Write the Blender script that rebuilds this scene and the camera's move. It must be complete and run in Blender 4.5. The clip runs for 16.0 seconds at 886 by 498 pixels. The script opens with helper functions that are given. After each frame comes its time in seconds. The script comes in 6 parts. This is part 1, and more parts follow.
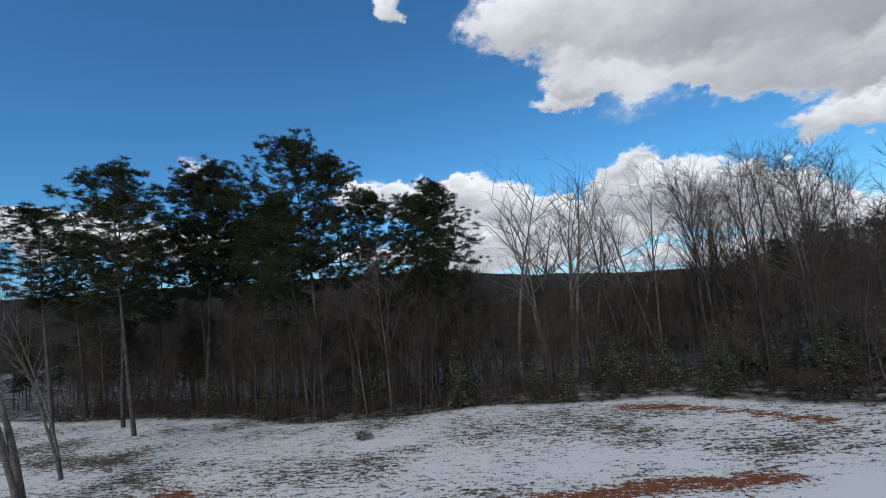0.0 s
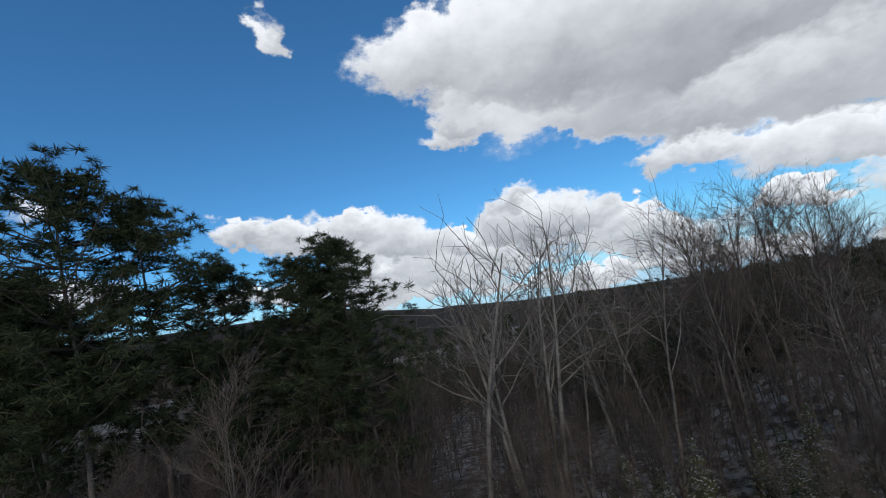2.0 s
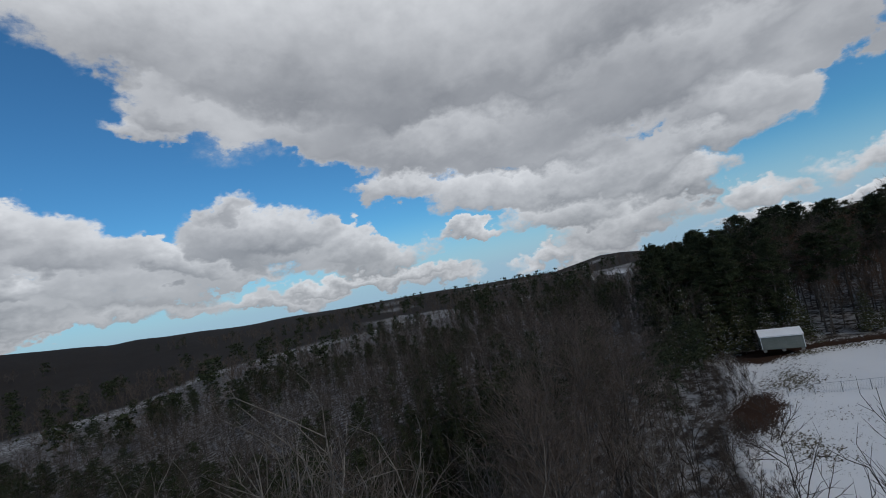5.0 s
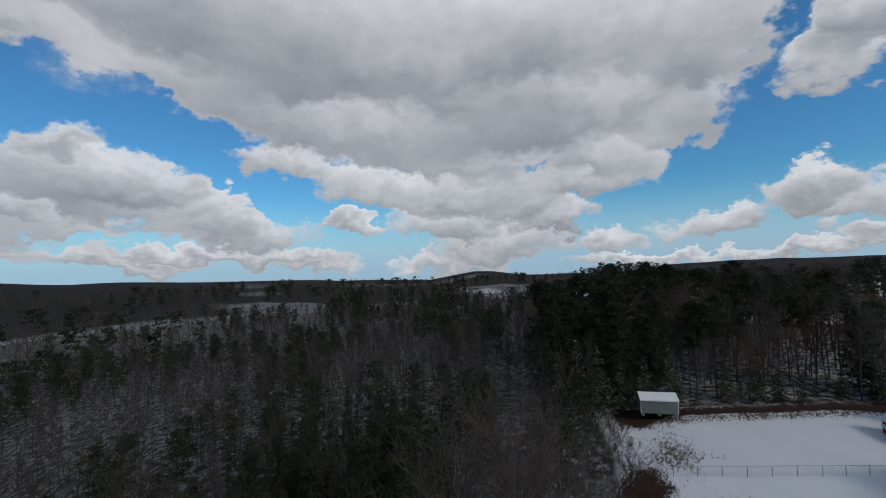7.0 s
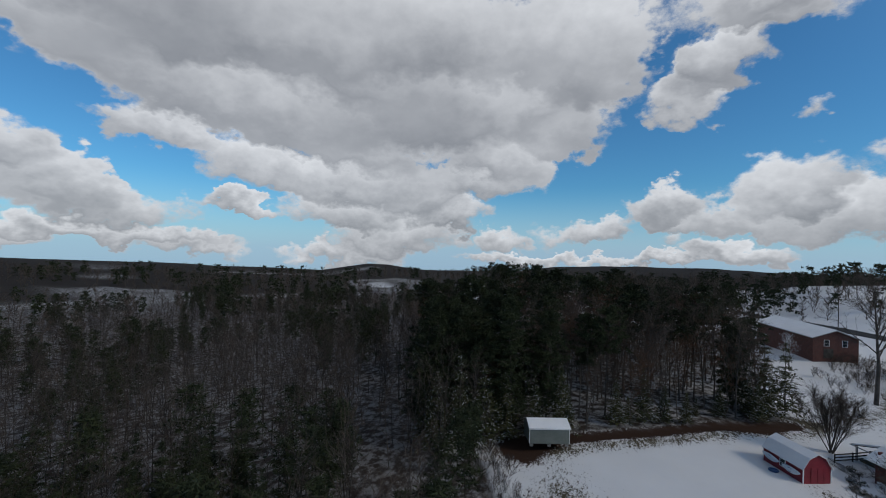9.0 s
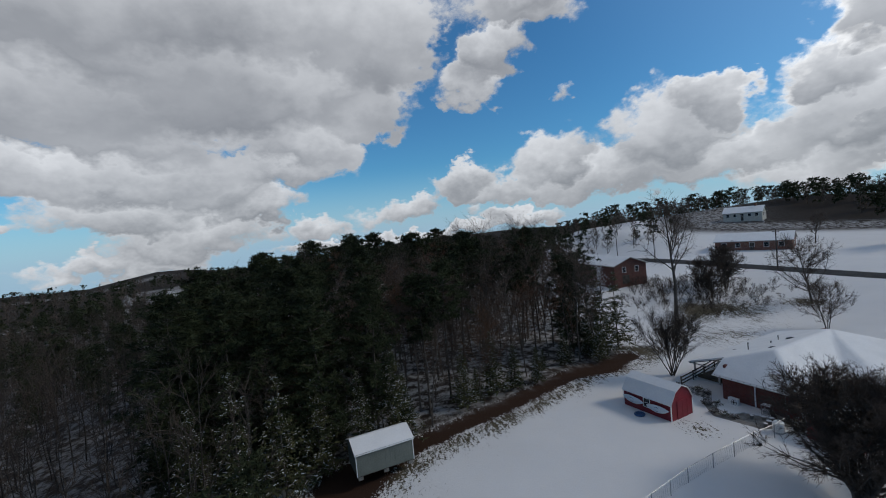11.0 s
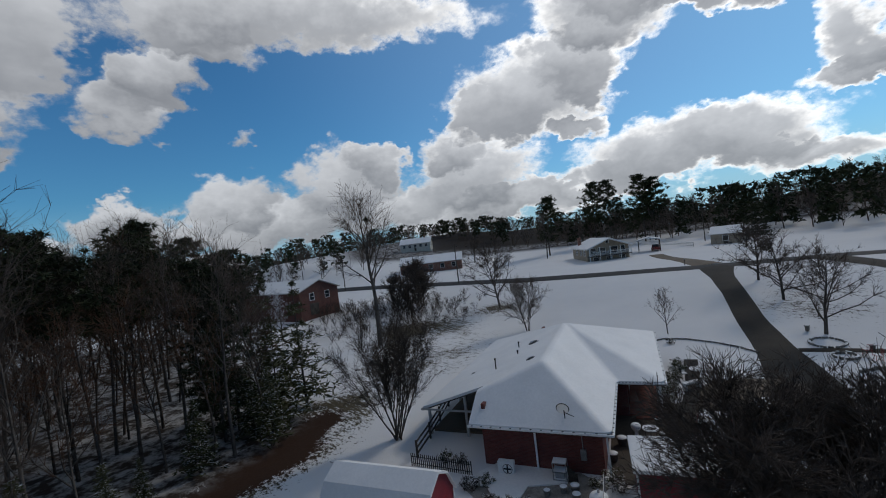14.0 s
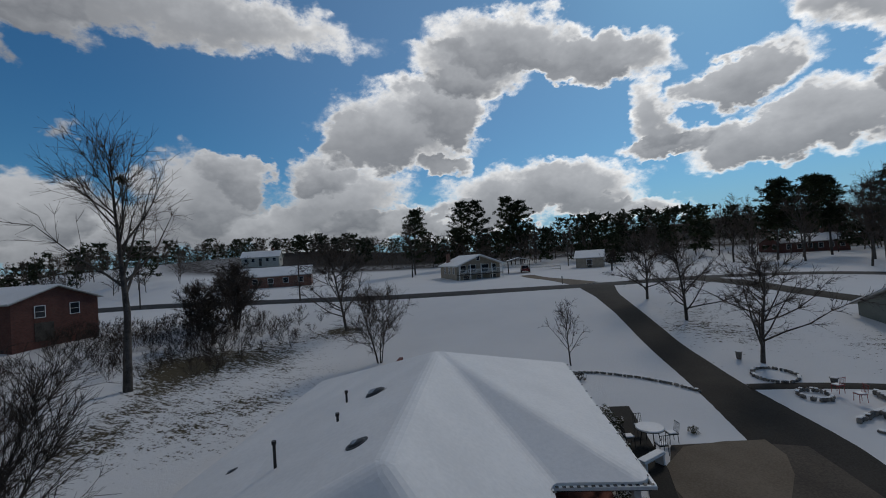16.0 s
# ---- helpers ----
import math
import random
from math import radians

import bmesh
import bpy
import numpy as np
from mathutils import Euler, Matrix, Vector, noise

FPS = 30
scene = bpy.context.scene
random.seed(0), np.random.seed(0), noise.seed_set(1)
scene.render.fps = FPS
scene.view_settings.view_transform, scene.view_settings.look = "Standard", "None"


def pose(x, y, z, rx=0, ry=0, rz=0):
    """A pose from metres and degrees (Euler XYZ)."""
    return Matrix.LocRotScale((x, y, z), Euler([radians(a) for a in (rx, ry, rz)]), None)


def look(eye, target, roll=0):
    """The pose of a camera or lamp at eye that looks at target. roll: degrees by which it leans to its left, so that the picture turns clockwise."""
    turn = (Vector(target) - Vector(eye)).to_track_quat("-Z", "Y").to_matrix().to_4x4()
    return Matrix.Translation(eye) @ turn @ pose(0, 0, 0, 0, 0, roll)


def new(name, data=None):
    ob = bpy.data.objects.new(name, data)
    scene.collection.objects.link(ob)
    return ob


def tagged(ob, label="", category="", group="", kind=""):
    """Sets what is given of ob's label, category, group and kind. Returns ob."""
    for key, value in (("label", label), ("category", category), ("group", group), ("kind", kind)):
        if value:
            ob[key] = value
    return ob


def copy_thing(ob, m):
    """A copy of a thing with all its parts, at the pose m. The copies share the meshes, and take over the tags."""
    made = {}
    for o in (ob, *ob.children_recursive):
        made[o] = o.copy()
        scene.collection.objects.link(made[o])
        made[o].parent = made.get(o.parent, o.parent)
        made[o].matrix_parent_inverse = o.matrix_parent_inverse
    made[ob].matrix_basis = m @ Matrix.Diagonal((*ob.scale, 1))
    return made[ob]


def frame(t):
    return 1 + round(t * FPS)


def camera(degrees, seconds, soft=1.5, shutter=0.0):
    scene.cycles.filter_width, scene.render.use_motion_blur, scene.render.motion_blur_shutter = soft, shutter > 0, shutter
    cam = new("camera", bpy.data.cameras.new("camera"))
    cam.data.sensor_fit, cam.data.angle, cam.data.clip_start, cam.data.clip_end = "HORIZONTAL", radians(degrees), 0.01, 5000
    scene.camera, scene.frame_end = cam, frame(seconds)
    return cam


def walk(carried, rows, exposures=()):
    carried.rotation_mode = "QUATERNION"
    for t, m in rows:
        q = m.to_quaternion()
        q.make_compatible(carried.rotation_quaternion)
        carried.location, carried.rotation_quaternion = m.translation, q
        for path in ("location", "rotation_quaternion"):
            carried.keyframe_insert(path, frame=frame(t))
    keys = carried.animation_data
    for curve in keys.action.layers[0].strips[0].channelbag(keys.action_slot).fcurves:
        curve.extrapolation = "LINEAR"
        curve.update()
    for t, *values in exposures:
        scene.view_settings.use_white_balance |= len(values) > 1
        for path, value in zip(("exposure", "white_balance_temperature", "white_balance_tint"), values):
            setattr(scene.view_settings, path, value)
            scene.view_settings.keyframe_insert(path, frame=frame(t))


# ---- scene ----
cam = camera(92.5, 16.0, 1.0)
PATH = [
    (0.0, pose(6.93, -37.11, 3.10, 95.95, 6.32, 11.26)),
    (0.5, pose(5.75, -32.15, 4.64, 95.79, 10.02, 9.03)),
    (1.0, pose(4.70, -27.98, 6.06, 95.84, 11.15, 5.89)),
    (1.5, pose(3.91, -23.94, 7.48, 96.13, 11.19, 2.21)),
    (2.0, pose(3.30, -19.99, 9.37, 98.48, 10.70, -2.31)),
    (2.5, pose(3.44, -15.65, 11.80, 100.24, 10.98, -6.89)),
    (3.0, pose(3.91, -12.03, 14.43, 100.46, 11.96, -12.18)),
    (3.5, pose(4.67, -10.19, 16.75, 99.40, 12.85, -18.76)),
    (4.0, pose(5.58, -9.28, 18.34, 96.84, 13.66, -26.11)),
    (4.5, pose(6.73, -7.10, 19.27, 94.15, 12.97, -32.82)),
    (5.0, pose(7.51, -3.41, 20.47, 93.39, 11.91, -39.71)),
    (7.5, pose(16.25, 6.86, 23.84, 90.85, 0.15, -59.32)),
    (8.0, pose(19.28, 8.02, 23.98, 90.61, -0.91, -62.78)),
    (10.5, pose(41.54, 10.39, 21.06, 88.28, 2.48, -85.99)),
    (11.0, pose(46.11, 10.38, 19.66, 87.18, 5.51, -94.06)),
    (11.5, pose(50.45, 10.30, 18.46, 87.53, 8.81, -103.65)),
    (12.0, pose(54.80, 9.27, 17.35, 87.78, 10.16, -113.16)),
    (12.5, pose(58.97, 7.29, 16.09, 88.29, 9.65, -120.87)),
    (13.0, pose(62.86, 4.68, 15.01, 89.60, 8.23, -126.76)),
    (13.5, pose(66.29, 1.86, 14.01, 89.35, 6.97, -130.83)),
    (14.0, pose(69.45, -1.24, 12.81, 89.22, 6.83, -134.66)),
    (14.5, pose(72.45, -4.91, 11.72, 90.11, 7.46, -139.43)),
    (15.0, pose(74.83, -8.60, 10.81, 90.67, 8.53, -144.69)),
    (15.5, pose(76.86, -12.15, 9.99, 91.09, 8.21, -149.76)),
    (16.0, pose(78.59, -15.69, 9.19, 91.28, 3.71, -152.53)),
]
walk(cam, PATH, [(0.0, 0.32), (1.5, 0.40), (3.0, 0.0), (3.5, -0.15), (5.0, -0.15), (8.0, -0.1), (12.5, -0.12), (13.5, -0.25), (15.0, -0.5), (16.0, -0.74)])

# ---- sky, clouds and sun ----
SUN_AZ, SUN_EL = -188.0, 38.0

# cloud lobes: azimuth, elevation, two radii and a tilt, in degrees
WEST_BANK = [(-75, 14.5, 10.3, 4.9, -18), (-85.3, 16.4, 5.2, 4.1, -20), (-13, 24.7, 7.3, 3.7, -19), (-6, 32.8, 8.9, 5.7, -1), (-20, 26.7, 7.5, 4.1, -5), (-8.9, 22.8, 4.2, 2.1, -18), (-27, 31.7, 23.7, 9.3, -7), (-28, 22.5, 15.6, 5.3, -20), (-49, 28.1, 33.1, 8.9, -14), (-49, 16.6, 25.5, 5.1, -10), (-39, 17.4, 10.9, 3.4, -16), (-52, 28.7, 39.4, 8.1, 4), (-46, 18.7, 21.9, 5.9, -5), (-71, 20.7, 21.7, 7.9, 5), (-89, 23.5, 6.7, 6.7, -6), (-85.0, 16.3, 5.7, 3.9, 7), (-102.0, 22.2, 3.8, 3.3, -6), (-99.2, 18.0, 4.8, 2.4, -15), (-105.9, 25.8, 4.2, 1.6, -15)]
WEST_TIER = [(-36.2, 12.6, 5.9, 2.7, -7), (-47, 9.7, 10.0, 3.2, -11), (-58, 9.1, 11.8, 3.8, -0), (-66, 7.5, 7.6, 3.8, 1), (-76, 9.8, 8.7, 2.9, 5), (-81.6, 11.5, 3.3, 2.3, 8), (-57, 4.6, 8.3, 2.6, -4), (-64, 1.9, 10.5, 2.7, 4), (-71, 4.8, 6.9, 2.1, 5), (-44.3, 4.8, 5.6, 1.1, -2), (-31.9, 12.3, 2.7, 1.0, -21), (-57, -0.7, 9.0, 1.3, 1)]
LOW_WEST = [(-19, 8.1, 8.6, 3.9, -16), (-28.4, 6.4, 5.1, 3.0, -22), (-25, 7.3, 8.8, 3.3, -17), (-14.9, 9.4, 5.7, 2.9, -14), (-14.2, 13.1, 2.5, 1.3, 13), (2, 11.3, 8.9, 3.4, -22), (-8, 8.1, 7.3, 2.2, -17), (7.5, 6.7, 2.6, 1.4, -18), (-10, 5.3, 11.1, 1.1, -8), (-0, 3.2, 14.9, 1.3, -4), (-30, 1.3, 15.8, 1.1, -5), (7.0, 2.8, 5.7, 0.9, -6), (-20, 1.1, 11.6, 1.2, -4), (-39, -0.4, 7.1, 1.3, -5), (10, 11.8, 7.6, 4.2, -15), (6, 5.4, 8.4, 2.1, -11), (21.1, 14.1, 4.6, 1.6, -7), (44, 8.9, 13.6, 2.4, -5)]
NORTH_WISPS = [(16.1, 37.0, 2.1, 1.5, 48), (17.0, 36.4, 1.8, 1.4, -44), (-5, 6.9, 13.9, 4.2, -6), (-19, 10.0, 9.9, 3.4, -8), (-31, 4.3, 9.8, 2.5, -6), (40.7, 17.6, 2.5, 1.3, 1), (54, 10.2, 11.6, 2.4, 0), (-45.2, 4.8, 3.5, 1.3, -8), (16, 12.7, 6.6, 2.6, -15), (7.6, 13.0, 5.4, 2.8, -16), (18, 5.9, 9.9, 1.3, -0), (7.2, 7.0, 4.2, 1.6, -13)]
CUMULUS_ROW = [(-77.6, 1.7, 3.7, 1.8, 1), (-84.6, 2.5, 3.1, 1.7, 0), (-90.6, 3.3, 4.5, 1.9, 5), (-97.1, 5.9, 3.7, 2.6, 11), (-98.6, 1.5, 1.7, 1.0, 0), (-82, -0.8, 11.9, 0.8, 1), (-99, -0.5, 12.0, 0.7, 1), (-105.2, 0.4, 5.5, 1.2, 1)]
SOUTH_ROW = [(-98.2, 6.5, 3.0, 1.9, -5), (-108.8, 7.8, 5.8, 2.9, 13), (-123, 9.6, 6.9, 4.1, 8), (-126.3, 11.4, 3.4, 2.5, -6), (-116, 5.3, 10.8, 2.7, 6), (-140, 8.3, 9.2, 4.3, 4), (-136.3, 11.6, 4.1, 2.7, -8), (-148, 17.5, 10.3, 5.1, 2), (-143, 15.4, 6.3, 3.0, -9), (-154.8, 19.5, 5.5, 3.6, -12), (-137, 2.8, 9.0, 2.2, 7), (-163, 8.0, 9.1, 4.0, -2), (-172, 8.3, 6.4, 3.3, -4), (-158, 5.6, 9.4, 2.1, 1), (-153.7, 12.6, 3.2, 1.2, 2), (-111.6, 15.2, 0.9, 0.8, -4), (-176, 4.7, 6.7, 1.6, -4)]
SOUTH_BANK = [(-87, 25.7, 7.9, 7.1, -3), (-86, 16.8, 6.2, 4.4, 12), (-102.1, 21.4, 4.9, 3.0, 24), (-106.9, 26.2, 5.5, 2.5, -11), (-120, 29.1, 20.6, 3.2, -0), (-158, 23.8, 7.3, 2.8, -14), (-171, 21.7, 6.4, 1.3, -15), (-180.5, 15.5, 2.4, 3.8, 17), (-180.2, 11.8, 2.3, 1.3, -18), (-189.4, 17.4, 5.4, 3.2, 9), (-181.5, 11.9, 4.2, 1.6, -1), (-190, 10.4, 7.3, 2.8, 7), (-165, 26.0, 11.3, 3.3, -14), (-176.3, 22.7, 5.7, 2.5, -16)]
FAR_SOUTH = [(-108, 4.7, 7.8, 2.4, 0), (-126, 4.9, 10.4, 2.5, 3), (-146, 4.0, 10.1, 2.0, 2), (-100.7, 3.9, 5.5, 1.5, -6), (-198.9, 21.3, 5.3, 2.7, -19), (-188.2, 17.2, 4.8, 2.5, 0), (-195, 11.2, 9.4, 3.1, 7), (-201.9, 14.6, 2.2, 3.5, -16)]


class Nodes:
    """Short calls for building a node tree."""

    def __init__(self, tree):
        self.tree = tree
        tree.nodes.clear()

    def add(self, kind, **settings):
        n = self.tree.nodes.new(kind)
        for key, value in settings.items():
            setattr(n, key, value)
        return n

    def put(self, socket, value):
        if isinstance(value, bpy.types.NodeSocket):
            self.tree.links.new(value, socket)
        else:
            socket.default_value = value

    def math(self, op, a, b=0.0, c=0.0, clamp=False):
        n = self.add("ShaderNodeMath", operation=op, use_clamp=clamp)
        for s, v in zip(n.inputs, (a, b, c)):
            self.put(s, v)
        return n.outputs[0]

    def vec(self, op, a, b=(0, 0, 0)):
        n = self.add("ShaderNodeVectorMath", operation=op)
        self.put(n.inputs[0], a)
        if op == "SCALE":
            self.put(n.inputs["Scale"], b)
        elif op != "LENGTH":
            self.put(n.inputs[1], b)
        return n.outputs["Value"] if op in ("LENGTH", "DOT_PRODUCT") else n.outputs[0]

    def noise(self, vector, scale, detail=4.0, rough=0.55, dim="3D"):
        n = self.add("ShaderNodeTexNoise", noise_dimensions=dim)
        self.put(n.inputs["Vector"], vector)
        n.inputs["Scale"].default_value, n.inputs["Detail"].default_value, n.inputs["Roughness"].default_value = scale, detail, rough
        return n

    def ramp(self, value, lo, hi, a=0.0, b=1.0, smooth=True):
        n = self.add("ShaderNodeMapRange", interpolation_type="SMOOTHSTEP" if smooth else "LINEAR")
        for key, v in (("Value", value), ("From Min", lo), ("From Max", hi), ("To Min", a), ("To Max", b)):
            self.put(n.inputs[key], v)
        return n.outputs[0]

    def mix(self, fac, a, b, blend="MIX"):
        n = self.add("ShaderNodeMix", data_type="RGBA", blend_type=blend)
        self.put(n.inputs[0], fac)
        for s, v in ((n.inputs[6], a), (n.inputs[7], b)):
            self.put(s, v if isinstance(v, bpy.types.NodeSocket) else (*v, 1.0)[:4])
        return n.outputs[2]


def make_sky():
    world = bpy.data.worlds.new("sky")
    scene.world = world
    world.use_nodes = True
    g = Nodes(world.node_tree)
    way = g.add("ShaderNodeTexCoord").outputs["Generated"]
    sky = g.add("ShaderNodeTexSky", sky_type="NISHITA", sun_disc=False)
    sky.sun_elevation, sky.sun_rotation = radians(SUN_EL), radians(-SUN_AZ)
    sky.air_density, sky.dust_density, sky.ozone_density = 1.0, 0.4, 2.0
    xyz = g.add("ShaderNodeSeparateXYZ")
    g.put(xyz.inputs[0], way)
    x, y, z = xyz.outputs
    el = g.math("MULTIPLY", g.math("ARCSINE", z), 57.2958)
    # billows: the lobes' edges are pushed about by noise in the sky's direction
    cells = g.vec("MULTIPLY", way, (1.0, 1.0, 1.5))

    def shove(scale, detail, rough, size, up):
        n = g.noise(cells, scale, detail, rough)
        return g.vec("MULTIPLY", g.vec("SUBTRACT", n.outputs["Color"], (0.5, 0.5, 0.5)), (size, size, size * up))
    spot = g.vec("ADD", way, shove(7.0, 2.0, 0.5, 0.13, 0.6))
    spot = g.vec("ADD", spot, shove(19.0, 3.0, 0.55, 0.095, 0.9))
    spot = g.vec("ADD", spot, shove(55.0, 4.0, 0.6, 0.026, 1.0))
    total, value = None, 0.62
    # the far, low lobes first; nearer ones cover them
    swell = [(a, e, rx * 1.15, ry * 1.15, t) for a, e, rx, ry, t in SOUTH_ROW + SOUTH_BANK + FAR_SOUTH]
    for a, e, rx, ry, tilt in sorted(WEST_BANK + WEST_TIER + LOW_WEST + NORTH_WISPS + CUMULUS_ROW + swell, key=lambda c: c[1]):
        c = Vector((-math.sin(radians(a)) * math.cos(radians(e)), math.cos(radians(a)) * math.cos(radians(e)), math.sin(radians(e))))
        east = c.cross(Vector((0, 0, 1))).normalized()
        top = east.cross(c)
        if abs(tilt) > 90:
            tilt -= math.copysign(180, tilt)
        q = radians(tilt)
        along, across = east * math.cos(q) + top * math.sin(q), top * math.cos(q) - east * math.sin(q)
        small = max(rx, ry) < 3.5
        grow = 0.35 if small else 0.2
        u = g.vec("DOT_PRODUCT", spot, along / math.sin(radians(rx + grow)))
        v = g.vec("DOT_PRODUCT", spot, across / math.sin(radians(ry + grow)))
        w = g.math("SUBTRACT", 1.0, g.math("ADD", g.math("MULTIPLY", u, u), g.math("MULTIPLY", v, v)))
        w = g.math("MAXIMUM", g.math("MULTIPLY", w, g.math("GREATER_THAN", g.vec("DOT_PRODUCT", way, c), 0.3)), 0.0)
        if small:
            w = g.math("MULTIPLY", w, 0.5)
        over = g.math("MINIMUM", g.math("MULTIPLY", w, 2.4), 1.0)
        lit = g.math("MINIMUM", g.math("MAXIMUM", g.math("MULTIPLY_ADD", v, 0.42, 0.60), 0.14), 1.0)
        total = w if total is None else g.math("ADD", total, w)
        value = g.math("MULTIPLY_ADD", over, g.math("SUBTRACT", lit, value), value)
    wisp = g.math("SUBTRACT", g.noise(cells, 34.0, 6.0, 0.68).outputs["Fac"], 0.5)
    ragged = g.math("ADD", total, g.math("MULTIPLY", g.math("MULTIPLY", wisp, 1.0), g.math("MINIMUM", g.math("MULTIPLY", total, 3.5), 1.0)))
    cover = g.ramp(ragged, 0.01, 0.62)
    thick = g.ramp(total, 0.5, 2.4)
    glow = g.vec("DOT_PRODUCT", way, Vector(sun_way()))
    near_sun = g.ramp(glow, 0.35, 0.95)
    relief = g.math("SUBTRACT", g.noise(cells, 5.0, 4.0, 0.5).outputs["Fac"], 0.5)
    shade = g.math("ADD", value, g.math("MULTIPLY", relief, 0.42))
    shade = g.math("SUBTRACT", shade, g.math("MULTIPLY", thick, 0.08))
    shade = g.math("ADD", shade, g.math("MULTIPLY", near_sun, 0.10))
    level = g.ramp(shade, 0.0, 1.0, 0.0, 1.0, False)
    cloud = g.mix(level, (0.17, 0.185, 0.215), (0.82, 0.845, 0.885))
    cloud = g.mix(g.math("MULTIPLY", near_sun, g.ramp(total, 0.9, 0.15)), cloud, (1.9, 1.88, 1.84))
    low = g.ramp(el, 9.0, -1.0)
    blue = g.mix(1.0, g.vec("SCALE", sky.outputs[0], 0.075), (0.47, 1.06, 1.42), "MULTIPLY")
    blue = g.mix(g.math("MULTIPLY", low, 0.7), blue, (0.40, 0.56, 0.76))
    blue = g.mix(g.math("MULTIPLY", near_sun, 0.25), blue, (0.45, 0.66, 0.92))
    # grey cloud added overhead, out of view, to turn the skylight less blue
    over = g.math("MULTIPLY", g.ramp(el, 46.0, 60.0), g.ramp(g.noise(cells, 3.0, 4.0).outputs["Fac"], 0.34, 0.52))
    # unseen broken cloud added behind the flight, to the west, likewise neutralising the skylight
    behind = g.vec("DOT_PRODUCT", way, (-math.sin(radians(102)), math.cos(radians(102)), 0.0))
    over = g.math("MAXIMUM", over, g.math("MULTIPLY", g.ramp(behind, 0.80, 0.95), g.ramp(g.noise(cells, 4.0, 5.0).outputs["Fac"], 0.36, 0.52)))
    tone = g.mix(g.math("MULTIPLY", cover, 0.97), blue, cloud)
    tone = g.mix(g.math("MULTIPLY", over, 0.9), tone, (0.34, 0.34, 0.345))
    back = g.add("ShaderNodeBackground")
    g.put(back.inputs[0], tone)
    out = g.add("ShaderNodeOutputWorld")
    g.put(out.inputs[0], back.outputs[0])


def sun_way():
    a, e = radians(SUN_AZ), radians(SUN_EL)
    return (-math.sin(a) * math.cos(e), math.cos(a) * math.cos(e), math.sin(e))


make_sky()
sun = new("sun", bpy.data.lights.new("sun", "SUN"))
sun.data.energy, sun.data.angle, sun.data.color = 1.15, radians(12), (1.0, 0.91, 0.80)
sun.matrix_world = look(Vector(sun_way()) * 300, (0, 0, 0))

# ---- building tools ----
def part(name, bm, material, parent=None, label=""):
    """Link a bmesh as one mesh object, under a thing if one is given."""
    me = bpy.data.meshes.new(name)
    bm.to_mesh(me)
    bm.free()
    return mesh_object(name, me, material, parent, label)


def mesh_object(name, me, material, parent=None, label=""):
    me.materials.append(material)
    ob = new(name, me)
    if parent is not None:
        ob.parent = parent
    if label:
        ob["label"] = label
    return ob


def fast_mesh(name, verts, faces):
    """A mesh from numpy arrays; all faces have the same number of corners."""
    verts, faces = np.asarray(verts, np.float32), np.asarray(faces, np.int32)
    me = bpy.data.meshes.new(name)
    me.vertices.add(len(verts))
    me.vertices.foreach_set("co", verts.ravel())
    n = faces.shape[1]
    me.loops.add(faces.size)
    me.loops.foreach_set("vertex_index", faces.ravel())
    me.polygons.add(len(faces))
    me.polygons.foreach_set("loop_start", np.arange(0, faces.size, n, dtype=np.int32))
    me.update(calc_edges=True)
    return me


def thing(name, m, label, category, group="", kind=""):
    ob = new(name)
    ob.matrix_world = m
    return tagged(ob, label, category, group, kind)


def box(bm, x0, x1, y0, y1, z0, z1, bevel=0.0):
    made = bmesh.ops.create_cube(bm, size=1)["verts"]
    for v in made:
        v.co = Vector(((x0 + x1) / 2 + v.co.x * (x1 - x0), (y0 + y1) / 2 + v.co.y * (y1 - y0), (z0 + z1) / 2 + v.co.z * (z1 - z0)))
    if bevel:
        bmesh.ops.bevel(bm, geom=list({e for v in made for e in v.link_edges}), offset=bevel, segments=1, affect="EDGES")
    return bm


def boxes(*sizes, bevel=0.0):
    bm = bmesh.new()
    for s in sizes:
        box(bm, *s, bevel=bevel)
    return bm


def rod(bm, a, b, r0, r1=None, sides=8):
    a, b = Vector(a), Vector(b)
    turn = (b - a).to_track_quat("Z", "Y").to_matrix().to_4x4()
    bmesh.ops.create_cone(bm, cap_ends=True, segments=sides, radius1=r0, radius2=r0 if r1 is None else r1,
                          depth=(b - a).length, matrix=Matrix.Translation((a + b) / 2) @ turn)
    return bm


def prism(bm, outline, axis, lo, hi):
    """An outline in a plane, drawn out along 'x' or 'y' or 'z' from lo to hi."""
    def at(p, w):
        return {"x": (w, p[0], p[1]), "y": (p[0], w, p[1]), "z": (p[0], p[1], w)}[axis]
    a = [bm.verts.new(at(p, lo)) for p in outline]
    b = [bm.verts.new(at(p, hi)) for p in outline]
    n = len(outline)
    bm.faces.new(a[::-1])
    bm.faces.new(b)
    for i in range(n):
        bm.faces.new((a[i], a[(i + 1) % n], b[(i + 1) % n], b[i]))
    bmesh.ops.recalc_face_normals(bm, faces=bm.faces)
    return bm


def slab(bm, corners, thick):
    """A sloping slab: its upper corners, and its thickness straight down."""
    top = [bm.verts.new(c) for c in corners]
    low = [bm.verts.new((c[0], c[1], c[2] - thick)) for c in corners]
    n = len(corners)
    bm.faces.new(top)
    bm.faces.new(low[::-1])
    for i in range(n):
        bm.faces.new((top[i], low[i], low[(i + 1) % n], top[(i + 1) % n]))
    bmesh.ops.recalc_face_normals(bm, faces=bm.faces)
    return bm


def soft(x, k=5.0):
    """A ramp that turns up smoothly at zero."""
    return k * np.log1p(np.exp(np.clip(np.asarray(x, float) / k, -40, 40)))


